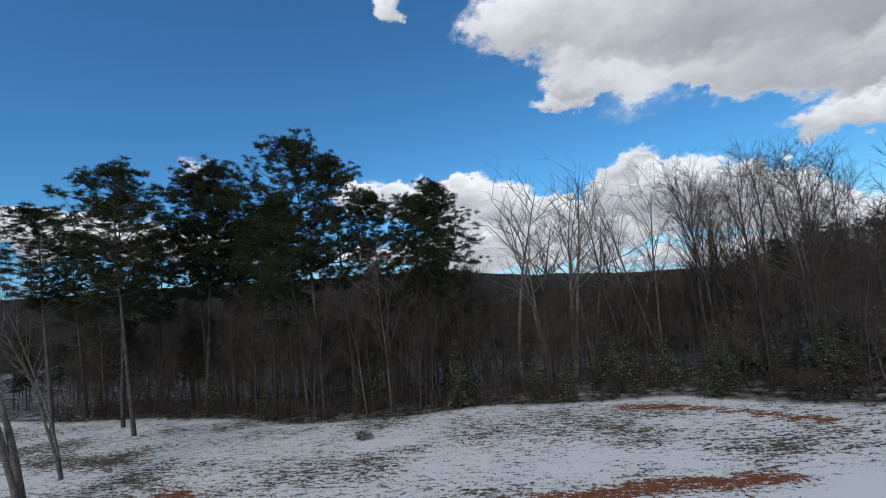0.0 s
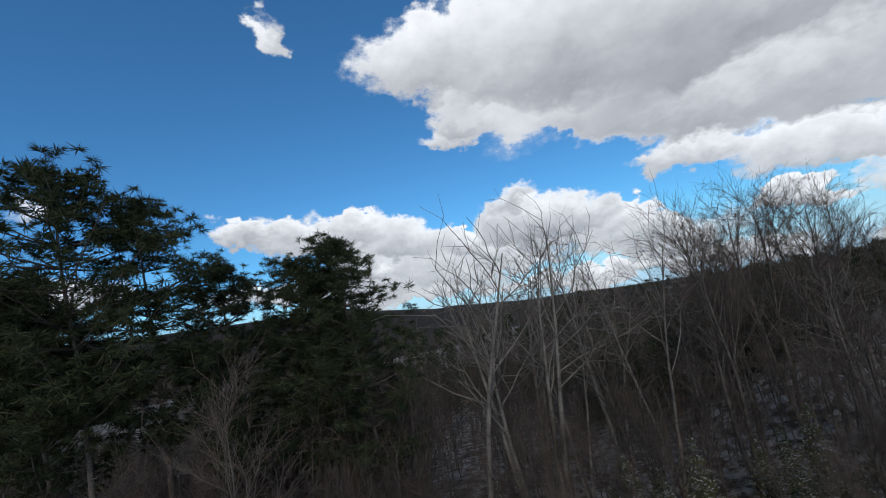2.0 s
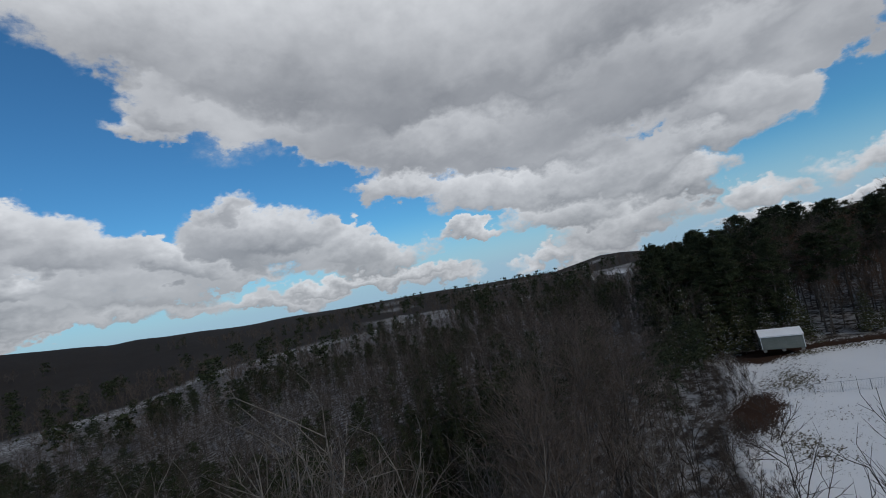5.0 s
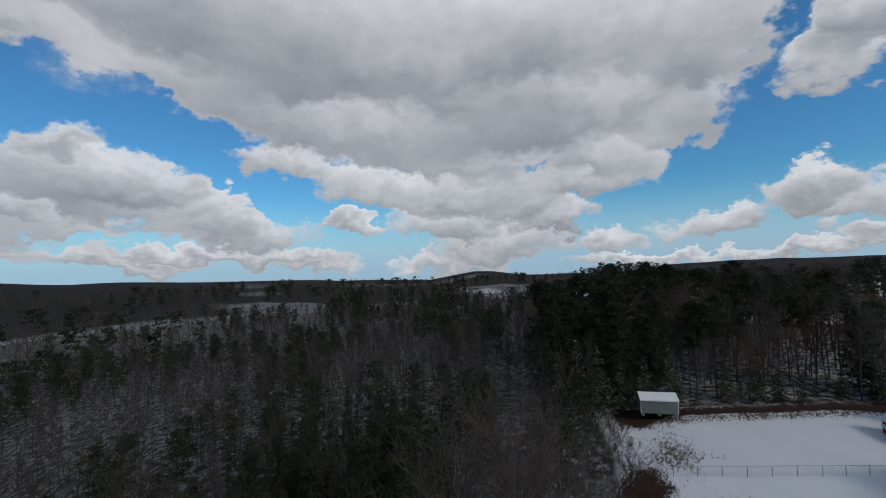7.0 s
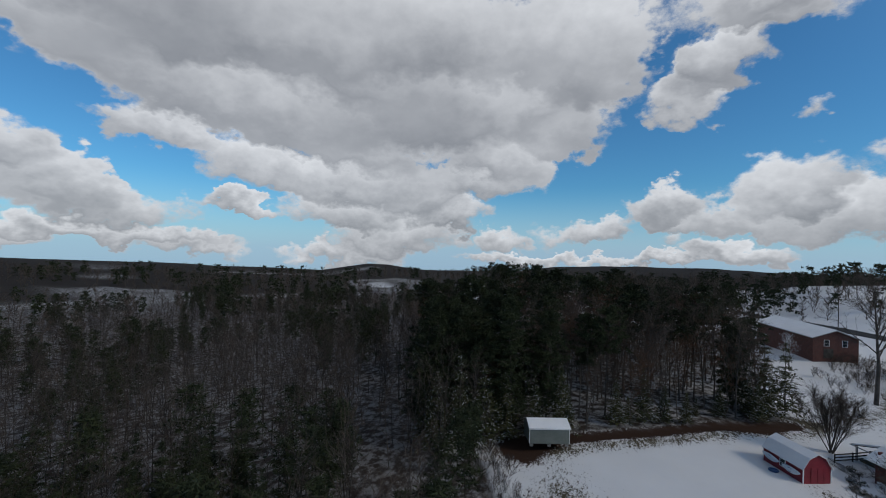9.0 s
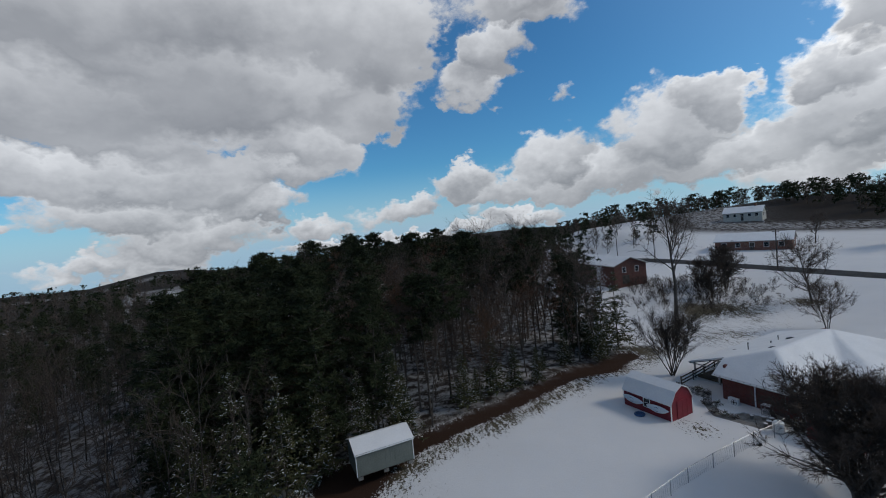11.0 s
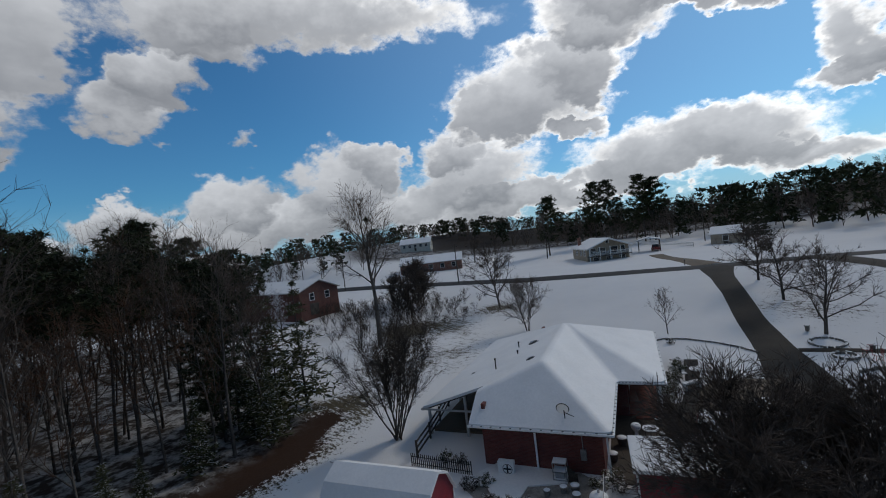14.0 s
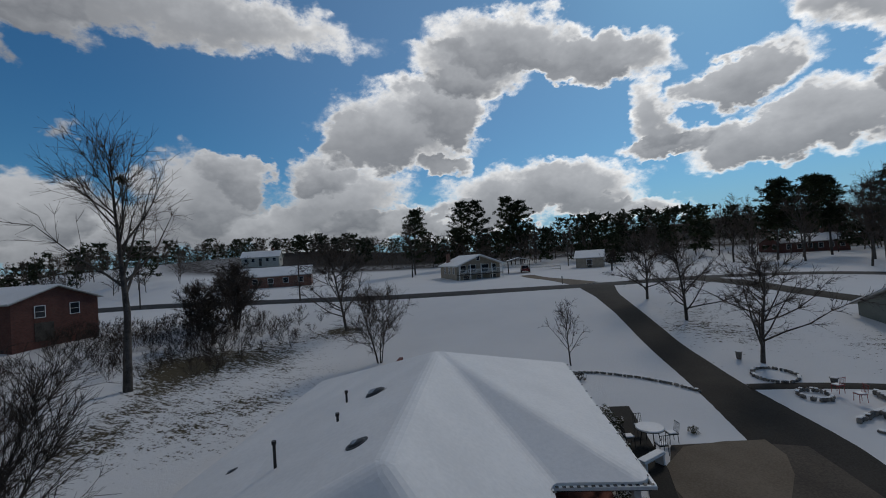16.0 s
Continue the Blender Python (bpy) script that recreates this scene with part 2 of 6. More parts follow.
def step(x, lo, hi):
    t = np.clip((np.asarray(x, float) - lo) / (hi - lo), 0, 1)
    return t * t * (3 - 2 * t)


def waves(x, y, size, seed=0.0):
    """Smooth, irregular waviness of about -1 to 1."""
    x, y = np.asarray(x, float) / size + seed, np.asarray(y, float) / size - seed * 1.7
    return (np.sin(x * 1.3 + 2.1 * np.sin(y * 0.7)) + np.sin(y * 1.1 + 1.7 * np.sin(x * 0.9 + 1.0)) + np.sin((x + y) * 0.6 + seed)) / 3


# the edge of the tall wood, from behind the green shed to the next garden
def field_edge(x):
    """y of the valley wood's near edge at x."""
    return np.interp(x, [-60, -38, -24, -17, -12, -5, 3.5, 11, 19, 24, 29, 36, 45, 60, 70, 78], [9, 8, 5.0, 2.6, 1.8, 2.5, 4.0, 4.2, 3.4, -0.6, -5.0, 0.5, 9.5, 16.5, 19, 22])


def wood_edge(y):
    """x of the tall wood's edge at y."""
    return np.interp(y, [-16, -6.5, 2, 12, 30], [100.5, 97, 91.4, 86, 79])


def terrain(x, y):
    x, y = np.asarray(x, float), np.asarray(y, float)
    z = 0.135 * soft(-47 - y, 4) - 0.12 * soft(-78 - y, 4) - 0.015 * soft(-150 - y, 20)
    z = z + 0.085 * soft(x - 165, 8) * step(-y, 55, 85) * step(-x, -330, -250)
    z = z - 0.045 * (soft(y + 32, 4) - soft(y, 4)) * step(-x, -45, -30)
    z = z - (0.185 * (soft(57 - x, 4) - soft(27 - x, 4)) + 0.035 * (soft(73 - x, 3) - soft(52 - x, 3))) * step(y, -150, -60)
    # the valley to the north and east, and the hills beyond it
    fall = soft(y - 16 - 0.25 * soft(x - 90, 8), 9)
    z = z - 0.14 * (fall - soft(fall - 100, 14))
    z = z + 2.2 * np.exp(-((x - 142) / 22) ** 2 - ((y + 38) / 20) ** 2)
    far = np.hypot(x - 40, y)
    az = np.degrees(np.arctan2(-(x - 40), y))
    north = step(-np.abs(az + 15), -118, -88)
    # the skyline's height over the valley, by the way one looks
    ridge = np.interp(az, [-130, -90, -72, -68, -64, -60, -57, -53, -47, -40, -36, -30, -21, -13, -6, 0, 5, 12, 40, 90], [6, 2, -4, -5, 0, 9, 3, -9, -5, -2, 6, 7, 15, 20, 31, 41, 55, 72, 84, 80])
    ridge = ridge - 5.0 + 1.6 * waves(az, 0 * az, 2.2, 0.3)
    z = z + north * ridge * step(far, 420, 900) - north * 330 * step(far, 920, 3400)
    south = step(np.abs(az + 15), 88, 130)
    z = z + south * (8 + 16 * step(-((az + 196 + 360 * (az > 0)) ** 2), -1800, -100)) * step(far, 150, 330) - south * 40 * step(far, 600, 2500)
    z = z + 0.25 * waves(x, y, 9) * step(far, 30, 90) * step(-np.abs(y + 25), -60, -30) + 1.5 * waves(x, y, 45, 2.0) * step(far, 90, 200)
    return z


def ground(x, y):
    return float(terrain(x, y))

# ---- materials ----
def begin(name):
    m = bpy.data.materials.new(name)
    m.use_nodes = True
    g = Nodes(m.node_tree)
    b = g.add("ShaderNodeBsdfPrincipled")
    o = g.add("ShaderNodeOutputMaterial")
    m.node_tree.links.new(b.outputs[0], o.inputs[0])
    return m, g, b


def rough_material(name, dark, light, scale=3.0, rough=0.8, bump=0.3, metal=0.0, fine=9.0, spread=0.5, random_tone=0.0):
    """Two tones mixed by coarse and fine noise, with fine relief."""
    m, g, b = begin(name)
    at = g.add("ShaderNodeTexCoord").outputs["Object"]
    coarse, grain = g.noise(at, scale), g.noise(at, scale * fine, 6.0, 0.65)
    f = g.math("ADD", g.math("MULTIPLY", coarse.outputs["Fac"], 1 - spread), g.math("MULTIPLY", grain.outputs["Fac"], spread))
    f = g.ramp(f, 0.32, 0.68)
    if random_tone:
        f = g.math("ADD", f, g.math("MULTIPLY", g.math("SUBTRACT", g.add("ShaderNodeObjectInfo").outputs["Random"], 0.5), random_tone))
    g.put(b.inputs["Base Color"], g.mix(f, dark, light))
    g.put(b.inputs["Roughness"], g.ramp(grain.outputs["Fac"], 0.2, 0.8, min(rough + 0.1, 1), rough - 0.1))
    b.inputs["Metallic"].default_value = metal
    b.inputs["Specular IOR Level"].default_value = 0.2 if rough > 0.7 else 0.5
    if bump:
        n = g.add("ShaderNodeBump")
        n.inputs["Strength"].default_value, n.inputs["Distance"].default_value = bump, 0.02
        g.put(n.inputs["Height"], grain.outputs["Fac"])
        g.put(b.inputs["Normal"], n.outputs[0])
    return m


def ground_material():
    """Thin snow over grass, leaf litter and red clay, shared out by the sheet's bare, leaf and clay attributes; woods
    blends in darker floor tones.
    """
    m, g, b = begin("snowy_ground")
    at = g.add("ShaderNodeTexCoord").outputs["Object"]
    attr = {k: g.add("ShaderNodeAttribute", attribute_name=k).outputs["Fac"] for k in ("bare", "leaf", "clay", "woods")}
    tufts = g.noise(at, 5.0, 7.0, 0.74)
    wide = g.noise(at, 0.16, 5.0, 0.6)
    streak = g.noise(g.vec("MULTIPLY", at, (0.5, 1.5, 1.0)), 2.2, 6.0, 0.7)
    cover = g.math("ADD", g.math("MULTIPLY", tufts.outputs["Fac"], 0.55), g.math("MULTIPLY", streak.outputs["Fac"], 0.45))
    cover = g.math("ADD", cover, g.math("MULTIPLY", g.math("SUBTRACT", wide.outputs["Fac"], 0.5), 0.24))
    cover = g.math("MULTIPLY_ADD", cover, 1.7, -0.35)
    most = g.math("MAXIMUM", attr["bare"], g.math("MAXIMUM", attr["leaf"], attr["clay"]))
    line = g.ramp(most, 0.0, 1.0, 0.20, 0.92, False)
    open_soil = g.ramp(g.math("SUBTRACT", line, cover), -0.03, 0.05)
    grass = g.mix(g.noise(at, 5.0, 4.0).outputs["Fac"], (0.036, 0.032, 0.019), (0.15, 0.122, 0.08))
    litter = g.mix(g.noise(at, 7.0, 5.0, 0.7).outputs["Fac"], (0.018, 0.011, 0.008), (0.065, 0.036, 0.024))
    clay = g.mix(g.noise(at, 3.0, 5.0, 0.7).outputs["Fac"], (0.10, 0.035, 0.018), (0.26, 0.105, 0.055))
    soil = g.mix(g.ramp(attr["leaf"], 0.15, 0.5), grass, litter)
    soil = g.mix(g.ramp(attr["clay"], 0.15, 0.45), soil, clay)
    snow = g.mix(wide.outputs["Fac"], (0.63, 0.625, 0.62), (0.75, 0.74, 0.725))
    # wood floor: dark and pale tones; the pale one gets lighter as woods rises
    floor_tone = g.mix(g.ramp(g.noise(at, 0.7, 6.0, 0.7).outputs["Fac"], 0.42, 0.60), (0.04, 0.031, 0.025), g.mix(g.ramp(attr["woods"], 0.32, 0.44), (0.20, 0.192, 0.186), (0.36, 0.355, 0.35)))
    far_wood = g.mix(g.noise(at, 0.03, 8.0, 0.75).outputs["Fac"], (0.012, 0.010, 0.008), (0.042, 0.034, 0.029))
    tone = g.mix(open_soil, snow, soil)
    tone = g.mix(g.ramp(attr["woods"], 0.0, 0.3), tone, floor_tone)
    tone = g.mix(g.ramp(attr["woods"], 0.7, 1.0), tone, far_wood)
    g.put(b.inputs["Base Color"], tone)
    b.inputs["Roughness"].default_value, b.inputs["Specular IOR Level"].default_value = 0.95, 0.08
    n = g.add("ShaderNodeBump")
    n.inputs["Strength"].default_value, n.inputs["Distance"].default_value = 0.55, 0.06
    g.put(n.inputs["Height"], g.math("ADD", tufts.outputs["Fac"], g.math("MULTIPLY", open_soil, -0.35)))
    g.put(b.inputs["Normal"], n.outputs[0])
    return m


def brick_material(name, dark, light, mortar, size=0.21):
    m, g, b = begin(name)
    at = g.add("ShaderNodeTexCoord").outputs["Object"]
    xyz = g.add("ShaderNodeSeparateXYZ")
    g.put(xyz.inputs[0], at)
    flat = g.add("ShaderNodeCombineXYZ")
    g.put(flat.inputs[0], g.math("ADD", xyz.outputs[0], xyz.outputs[1]))
    g.put(flat.inputs[1], xyz.outputs[2])
    t = g.add("ShaderNodeTexBrick")
    g.put(t.inputs["Vector"], flat.outputs[0])
    for key, v in (("Color1", (*dark, 1)), ("Color2", (*light, 1)), ("Mortar", (*mortar, 1)), ("Scale", 1.0), ("Mortar Size", 0.008),
                   ("Brick Width", size), ("Row Height", 0.075)):
        t.inputs[key].default_value = v
    stain = g.noise(at, 1.2, 5.0, 0.6)
    g.put(b.inputs["Base Color"], g.mix(g.ramp(stain.outputs["Fac"], 0.3, 0.75, 0.0, 0.45), t.outputs["Color"], tuple(c * 0.5 for c in dark)))
    b.inputs["Roughness"].default_value = 0.85
    n = g.add("ShaderNodeBump")
    n.inputs["Strength"].default_value, n.inputs["Distance"].default_value = 0.5, 0.01
    g.put(n.inputs["Height"], t.outputs["Fac"])
    n.invert = True
    g.put(b.inputs["Normal"], n.outputs[0])
    return m


def glass_material():
    m, g, b = begin("window_glass")
    b.inputs["Base Color"].default_value = (0.02, 0.025, 0.03, 1)
    b.inputs["Roughness"].default_value = 0.06
    b.inputs["Specular IOR Level"].default_value = 0.6
    return m


GROUND = ground_material()
SNOW = rough_material("settled_snow", (0.70, 0.695, 0.685), (0.80, 0.79, 0.775), 0.5, 0.6, 0.25, fine=14)
SNOW_TWIG = rough_material("snow_on_twigs", (0.42, 0.43, 0.46), (0.72, 0.73, 0.76), 2.0, 0.7, 0.2)
BARK = rough_material("grey_brown_bark", (0.028, 0.023, 0.020), (0.13, 0.114, 0.10), 1.6, 0.95, 0.6, random_tone=0.5)
PALE_BARK = rough_material("pale_dead_bark", (0.06, 0.052, 0.045), (0.21, 0.185, 0.16), 1.5, 0.9, 0.5)
TWIGS = rough_material("brown_twigs", (0.042, 0.033, 0.027), (0.13, 0.102, 0.085), 0.8, 0.95, 0.0, random_tone=0.6)
RUSSET = rough_material("russet_dead_leaves", (0.05, 0.028, 0.018), (0.14, 0.075, 0.045), 0.8, 0.95, 0.0, random_tone=0.4)
NEEDLES = rough_material("dark_pine_needles", (0.012, 0.018, 0.008), (0.048, 0.057, 0.024), 0.7, 0.8, 0.0, random_tone=0.5)
CEDAR = rough_material("olive_cedar_needles", (0.026, 0.032, 0.014), (0.088, 0.086, 0.038), 0.8, 0.85, 0.0, random_tone=0.5)
ASPHALT = rough_material("wet_asphalt", (0.020, 0.020, 0.021), (0.048, 0.048, 0.048), 0.5, 0.85, 0.4, fine=30)
DRIVE = rough_material("wet_brown_drive", (0.013, 0.011, 0.009), (0.032, 0.027, 0.021), 0.35, 0.85, 0.4, fine=40)
BROWN_PAVING = rough_material("wet_brown_paving", (0.035, 0.027, 0.020), (0.075, 0.058, 0.043), 0.4, 0.8, 0.3, fine=30)
CONCRETE = rough_material("damp_tan_concrete", (0.10, 0.076, 0.052), (0.155, 0.12, 0.085), 0.4, 0.8, 0.2, fine=30)
BRICK = brick_material("dark_red_brick", (0.11, 0.024, 0.020), (0.18, 0.042, 0.033), (0.13, 0.075, 0.062))
BRICK_BROWN = brick_material("brown_brick", (0.105, 0.036, 0.027), (0.16, 0.058, 0.042), (0.12, 0.075, 0.062))
BRICK_ORANGE = brick_material("orange_brick", (0.15, 0.055, 0.035), (0.24, 0.095, 0.06), (0.28, 0.22, 0.18))
RED_PAINT = rough_material("red_barn_paint", (0.16, 0.012, 0.02), (0.26, 0.02, 0.033), 0.9, 0.55, 0.2, fine=20)
WHITE_PAINT = rough_material("white_paint", (0.68, 0.68, 0.66), (0.82, 0.82, 0.80), 1.2, 0.5, 0.1)
GREEN_PAINT = rough_material("grey_green_siding_paint", (0.115, 0.13, 0.11), (0.17, 0.185, 0.16), 0.8, 0.6, 0.15)
DARK_WOOD = rough_material("weathered_dark_wood", (0.035, 0.03, 0.026), (0.11, 0.095, 0.08), 1.4, 0.85, 0.4)
RED_WOOD = rough_material("red_stained_boards", (0.12, 0.03, 0.02), (0.22, 0.07, 0.045), 1.4, 0.75, 0.4)
BLACK_METAL = rough_material("black_metal", (0.015, 0.015, 0.016), (0.05, 0.05, 0.052), 2.0, 0.45, 0.1, metal=0.6)
GREY_METAL = rough_material("galvanised_metal", (0.22, 0.23, 0.24), (0.42, 0.43, 0.44), 2.0, 0.4, 0.1, metal=0.8)
GREY_BOARD = rough_material("grey_trim_board", (0.30, 0.30, 0.29), (0.46, 0.46, 0.44), 1.5, 0.7, 0.2)
TAN_SIDING = rough_material("tan_siding", (0.24, 0.20, 0.15), (0.38, 0.33, 0.26), 1.2, 0.75, 0.2)
CREAM = rough_material("cream_siding", (0.42, 0.40, 0.34), (0.58, 0.56, 0.50), 1.2, 0.7, 0.2)
STONE = rough_material("grey_garden_stone", (0.10, 0.09, 0.08), (0.30, 0.28, 0.25), 1.8, 0.9, 0.6, random_tone=0.5)
BLUE_PLASTIC = rough_material("blue_plastic", (0.02, 0.06, 0.14), (0.04, 0.10, 0.22), 1.0, 0.4, 0.05)
PALE_PLASTIC = rough_material("pale_blue_plastic_hull", (0.50, 0.56, 0.62), (0.66, 0.70, 0.74), 1.0, 0.35, 0.05)
CAR_RED = rough_material("dark_red_car_paint", (0.12, 0.012, 0.012), (0.17, 0.02, 0.018), 1.0, 0.25, 0.0)
CAR_WHITE = rough_material("white_car_paint", (0.62, 0.62, 0.62), (0.72, 0.72, 0.72), 1.0, 0.25, 0.0)
RUBBER = rough_material("black_rubber", (0.012, 0.012, 0.012), (0.03, 0.03, 0.03), 2.0, 0.8, 0.2)
GLASS = glass_material()
CLAY_POT = rough_material("terracotta", (0.16, 0.06, 0.035), (0.28, 0.12, 0.07), 2.0, 0.8, 0.2)
RED_CHAIR = rough_material("red_plastic", (0.25, 0.02, 0.02), (0.36, 0.035, 0.03), 2.0, 0.45, 0.05)

# ---- the ground: one sheet to the horizon ----
def spread(lo, hi, fine, reach):
    """Even steps between lo and hi, then growing ones out to reach."""
    mid = list(np.arange(lo, hi + 0.01, fine))
    d, up = fine, []
    while sum(up) < reach:
        d = min(d * 1.13, 220)
        up.append(d)
    out = np.cumsum(up)
    return np.array([lo - v for v in out[::-1]] + mid + [hi + v for v in out])


def near_line(x, y, points):
    """Distance to a line of points."""
    best = np.full(np.shape(x), 1e9)
    for (ax, ay), (bx, by) in zip(points, points[1:]):
        t = np.clip(((x - ax) * (bx - ax) + (y - ay) * (by - ay)) / ((bx - ax) ** 2 + (by - ay) ** 2), 0, 1)
        best = np.minimum(best, np.hypot(x - ax - t * (bx - ax), y - ay - t * (by - ay)))
    return best


DITCH = [(82, 19), (86, 11.7), (91.4, 2.0), (96.9, -6.5), (100.0, -14.0), (101.2, -17)]
TRACK = [(104, -22), (110, -30), (118, -38)]


CLAY_BANK = [(-3.0, -19.6), (2.0, -18.4), (4.0, -17.2), (7.2, -15.6), (12.1, -14.5), (17.5, -14.2)]
CLAY_EDGE = [(13.0, 1.2), (17.0, 0.2), (20.5, -2.4), (24.0, -6.5)]
CLAY_RUT = [(-7.5, -21.0), (-10.2, -18.7), (-15.9, -13.7)]
RUT = [(-8, -21), (-15.9, -13.7), (-26.4, -8.2), (-46, -4)]
SNOWY_TRACK = [(13, -27), (16, -22.4), (20, -18.7), (26, -14.5), (33, -9), (44, -3)]


def in_tall_wood(x, y):
    return step(x - wood_edge(y) - 0.5, 0, 3) * step(y + 18 + 0.15 * soft(x - 108, 3), 0, 4) * step(33 + 0.38 * (x - 80) - y, 0, 3) * step(-x, -185, -165)


def in_valley_wood(x, y):
    south = np.where(np.asarray(x) < 78, field_edge(x) + 0.8 * waves(x, y, 3.0, 1.0), 29 + 0.38 * (np.asarray(x) - 80))
    return step(y - south + 1.0, 0, 2.5) * step(-np.hypot(np.asarray(x) - 40, y), -360, -320)


def make_ground():
    xs, ys = spread(-40, 160, 1.3, 4200), spread(-135, 62, 1.3, 4200)
    x, y = np.meshgrid(xs, ys)
    x, y = x.ravel(), y.ravel()
    z = terrain(x, y)
    ditch = near_line(x, y, DITCH)
    z = z - 0.35 * np.exp(-(ditch / 1.0) ** 2)
    nx, ny = len(xs), len(ys)
    i = (np.arange(ny - 1)[:, None] * nx + np.arange(nx - 1)).ravel()
    me = fast_mesh("ground", np.stack([x, y, z], 1), np.stack([i, i + 1, i + nx + 1, i + nx], 1))
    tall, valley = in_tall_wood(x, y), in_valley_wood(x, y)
    far = np.hypot(x - 40, y)
    az = np.degrees(np.arctan2(-(x - 40), y))
    leaf = np.exp(-(ditch / 1.7) ** 2) + 0.9 * np.exp(-((x - 99.5) / 4) ** 2 - ((y + 12) / 3.2) ** 2) + 1.0 * np.exp(-((x - 80.5) / 4) ** 2 - ((y - 17.5) / 3) ** 2)
    leaf = leaf + 0.9 * np.exp(-((x - 61) / 6) ** 2 - ((y - 13.5) / 3.0) ** 2)
    bare = 0.5 * np.exp(-((ditch - 2.5) / 2.5) ** 2) + 0.3 * np.exp(-(near_line(x, y, TRACK) / 2.8) ** 2)
    bare = bare + 0.46 * np.exp(-((x - 72) / 7) ** 2 - ((y - 12) / 4) ** 2) + (0.34 + 0.16 * waves(x, y, 2.2, 5.0)) * np.exp(-((x - 57) / 10) ** 2 - ((y - 8.5) / 7) ** 2) + 0.55 * np.exp(-((x - 117) / 11) ** 2 - ((y + 43) / 9) ** 2) + 0.35 * np.exp(-((x - 103) / 6) ** 2 - ((y + 33) / 8) ** 2)
    bare = bare + 0.5 * np.exp(-((x - 113.1) / 3.5) ** 2 - ((y + 55.7) / 3) ** 2) + 0.35 * np.exp(-((x - 76) / 5) ** 2 - ((y + 60) / 9) ** 2)
    bare = bare + 0.45 * np.exp(-((x - 60) / 9) ** 2 - ((y + 56) / 6) ** 2) + 0.42 * np.exp(-((x - 81) / 2.4) ** 2 - ((y + 13) / 2.4) ** 2)
    field = step(-x, -44, -34) * step(y, -70, -40)
    bare = bare + field * (0.365 + 0.10 * waves(x * 0.35, y, 1.6, 3.0))
    clay = 0.62 * np.exp(-(near_line(x, y, CLAY_BANK) / 1.5) ** 2) + 0.6 * np.exp(-(near_line(x, y, CLAY_EDGE) / 1.5) ** 2) + 0.8 * np.exp(-(near_line(x, y, CLAY_RUT) / 1.3) ** 2)
    bare = bare + 0.14 * np.exp(-(near_line(x, y, RUT) / 1.3) ** 2)
    bare = bare * (1 - 0.8 * np.exp(-(near_line(x, y, SNOWY_TRACK) / 3.0) ** 2))
    meadow = step(-far, -1000, -300) * step(waves(x, y, 60, 4.0) + 0.35 * np.exp(-((az + 42) / 25) ** 2), 0.55, 0.68) * step(far, 330, 400) * step(az, -68, -60) * step(-az, 22, 36)
    north = step(-np.abs(az + 15), -112, -98)
    distant = np.maximum(north * step(far, 300, 360) * (1 - meadow), (1 - north) * step(far, 175, 215) * step(np.abs(az + 15), 88, 118))
    # paler floor tone in the tall wood, darker in the valley except its edge
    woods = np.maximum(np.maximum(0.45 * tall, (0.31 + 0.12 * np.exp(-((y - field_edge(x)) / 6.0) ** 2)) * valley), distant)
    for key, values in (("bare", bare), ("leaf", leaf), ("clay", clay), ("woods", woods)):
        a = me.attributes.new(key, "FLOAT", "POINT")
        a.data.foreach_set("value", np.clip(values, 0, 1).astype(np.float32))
    me.polygons.foreach_set("use_smooth", np.ones(len(me.polygons), bool))
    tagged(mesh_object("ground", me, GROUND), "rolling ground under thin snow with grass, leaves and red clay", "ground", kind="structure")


def strip(name, points, width, material, label, category, rise=0.05, cut=1.0):
    """A road that follows the ground along a smooth line through the points; width may vary from end to end."""
    p = np.array(points, float)
    t = np.concatenate([[0], np.cumsum(np.hypot(*np.diff(p, axis=0).T))])
    s = np.linspace(0, t[-1], max(3, int(t[-1] / cut)))
    m = np.gradient(p, t, axis=0)
    k = np.clip(np.searchsorted(t, s, "right") - 1, 0, len(t) - 2)
    h = t[k + 1] - t[k]
    u = ((s - t[k]) / h)[:, None]
    h = h[:, None]
    c = (2 * u**3 - 3 * u**2 + 1) * p[k] + (u**3 - 2 * u**2 + u) * h * m[k] + (3 * u**2 - 2 * u**3) * p[k + 1] + (u**3 - u**2) * h * m[k + 1]
    d = np.gradient(c, axis=0)
    d /= np.hypot(*d.T)[:, None]
    side = np.stack([d[:, 1], -d[:, 0]], 1)
    w = np.interp(s, np.linspace(0, t[-1], len(np.atleast_1d(width))), np.atleast_1d(width)) / 2
    n, cols = len(c), 5
    verts, faces = [], []
    for j, f in enumerate(np.linspace(-1, 1, cols)):
        edge = w * f * (1 + 0.03 * waves(s, s * 0 + j, 1.5, j))
        q = c + side * edge[:, None]
        lift = rise - (0.09 if abs(f) > 0.99 else 0.0)
        verts.append(np.column_stack([q, terrain(q[:, 0], q[:, 1]) + lift]))
    verts = np.concatenate(verts)
    for j in range(cols - 1):
        a = j * n + np.arange(n - 1)
        faces.append(np.stack([a, a + n, a + n + 1, a + 1], 1))
    me = fast_mesh(name, verts, np.concatenate(faces)[:, ::-1])
    me.polygons.foreach_set("use_smooth", np.ones(len(me.polygons), bool))
    return tagged(mesh_object(name, me, material), label, category, kind="structure")


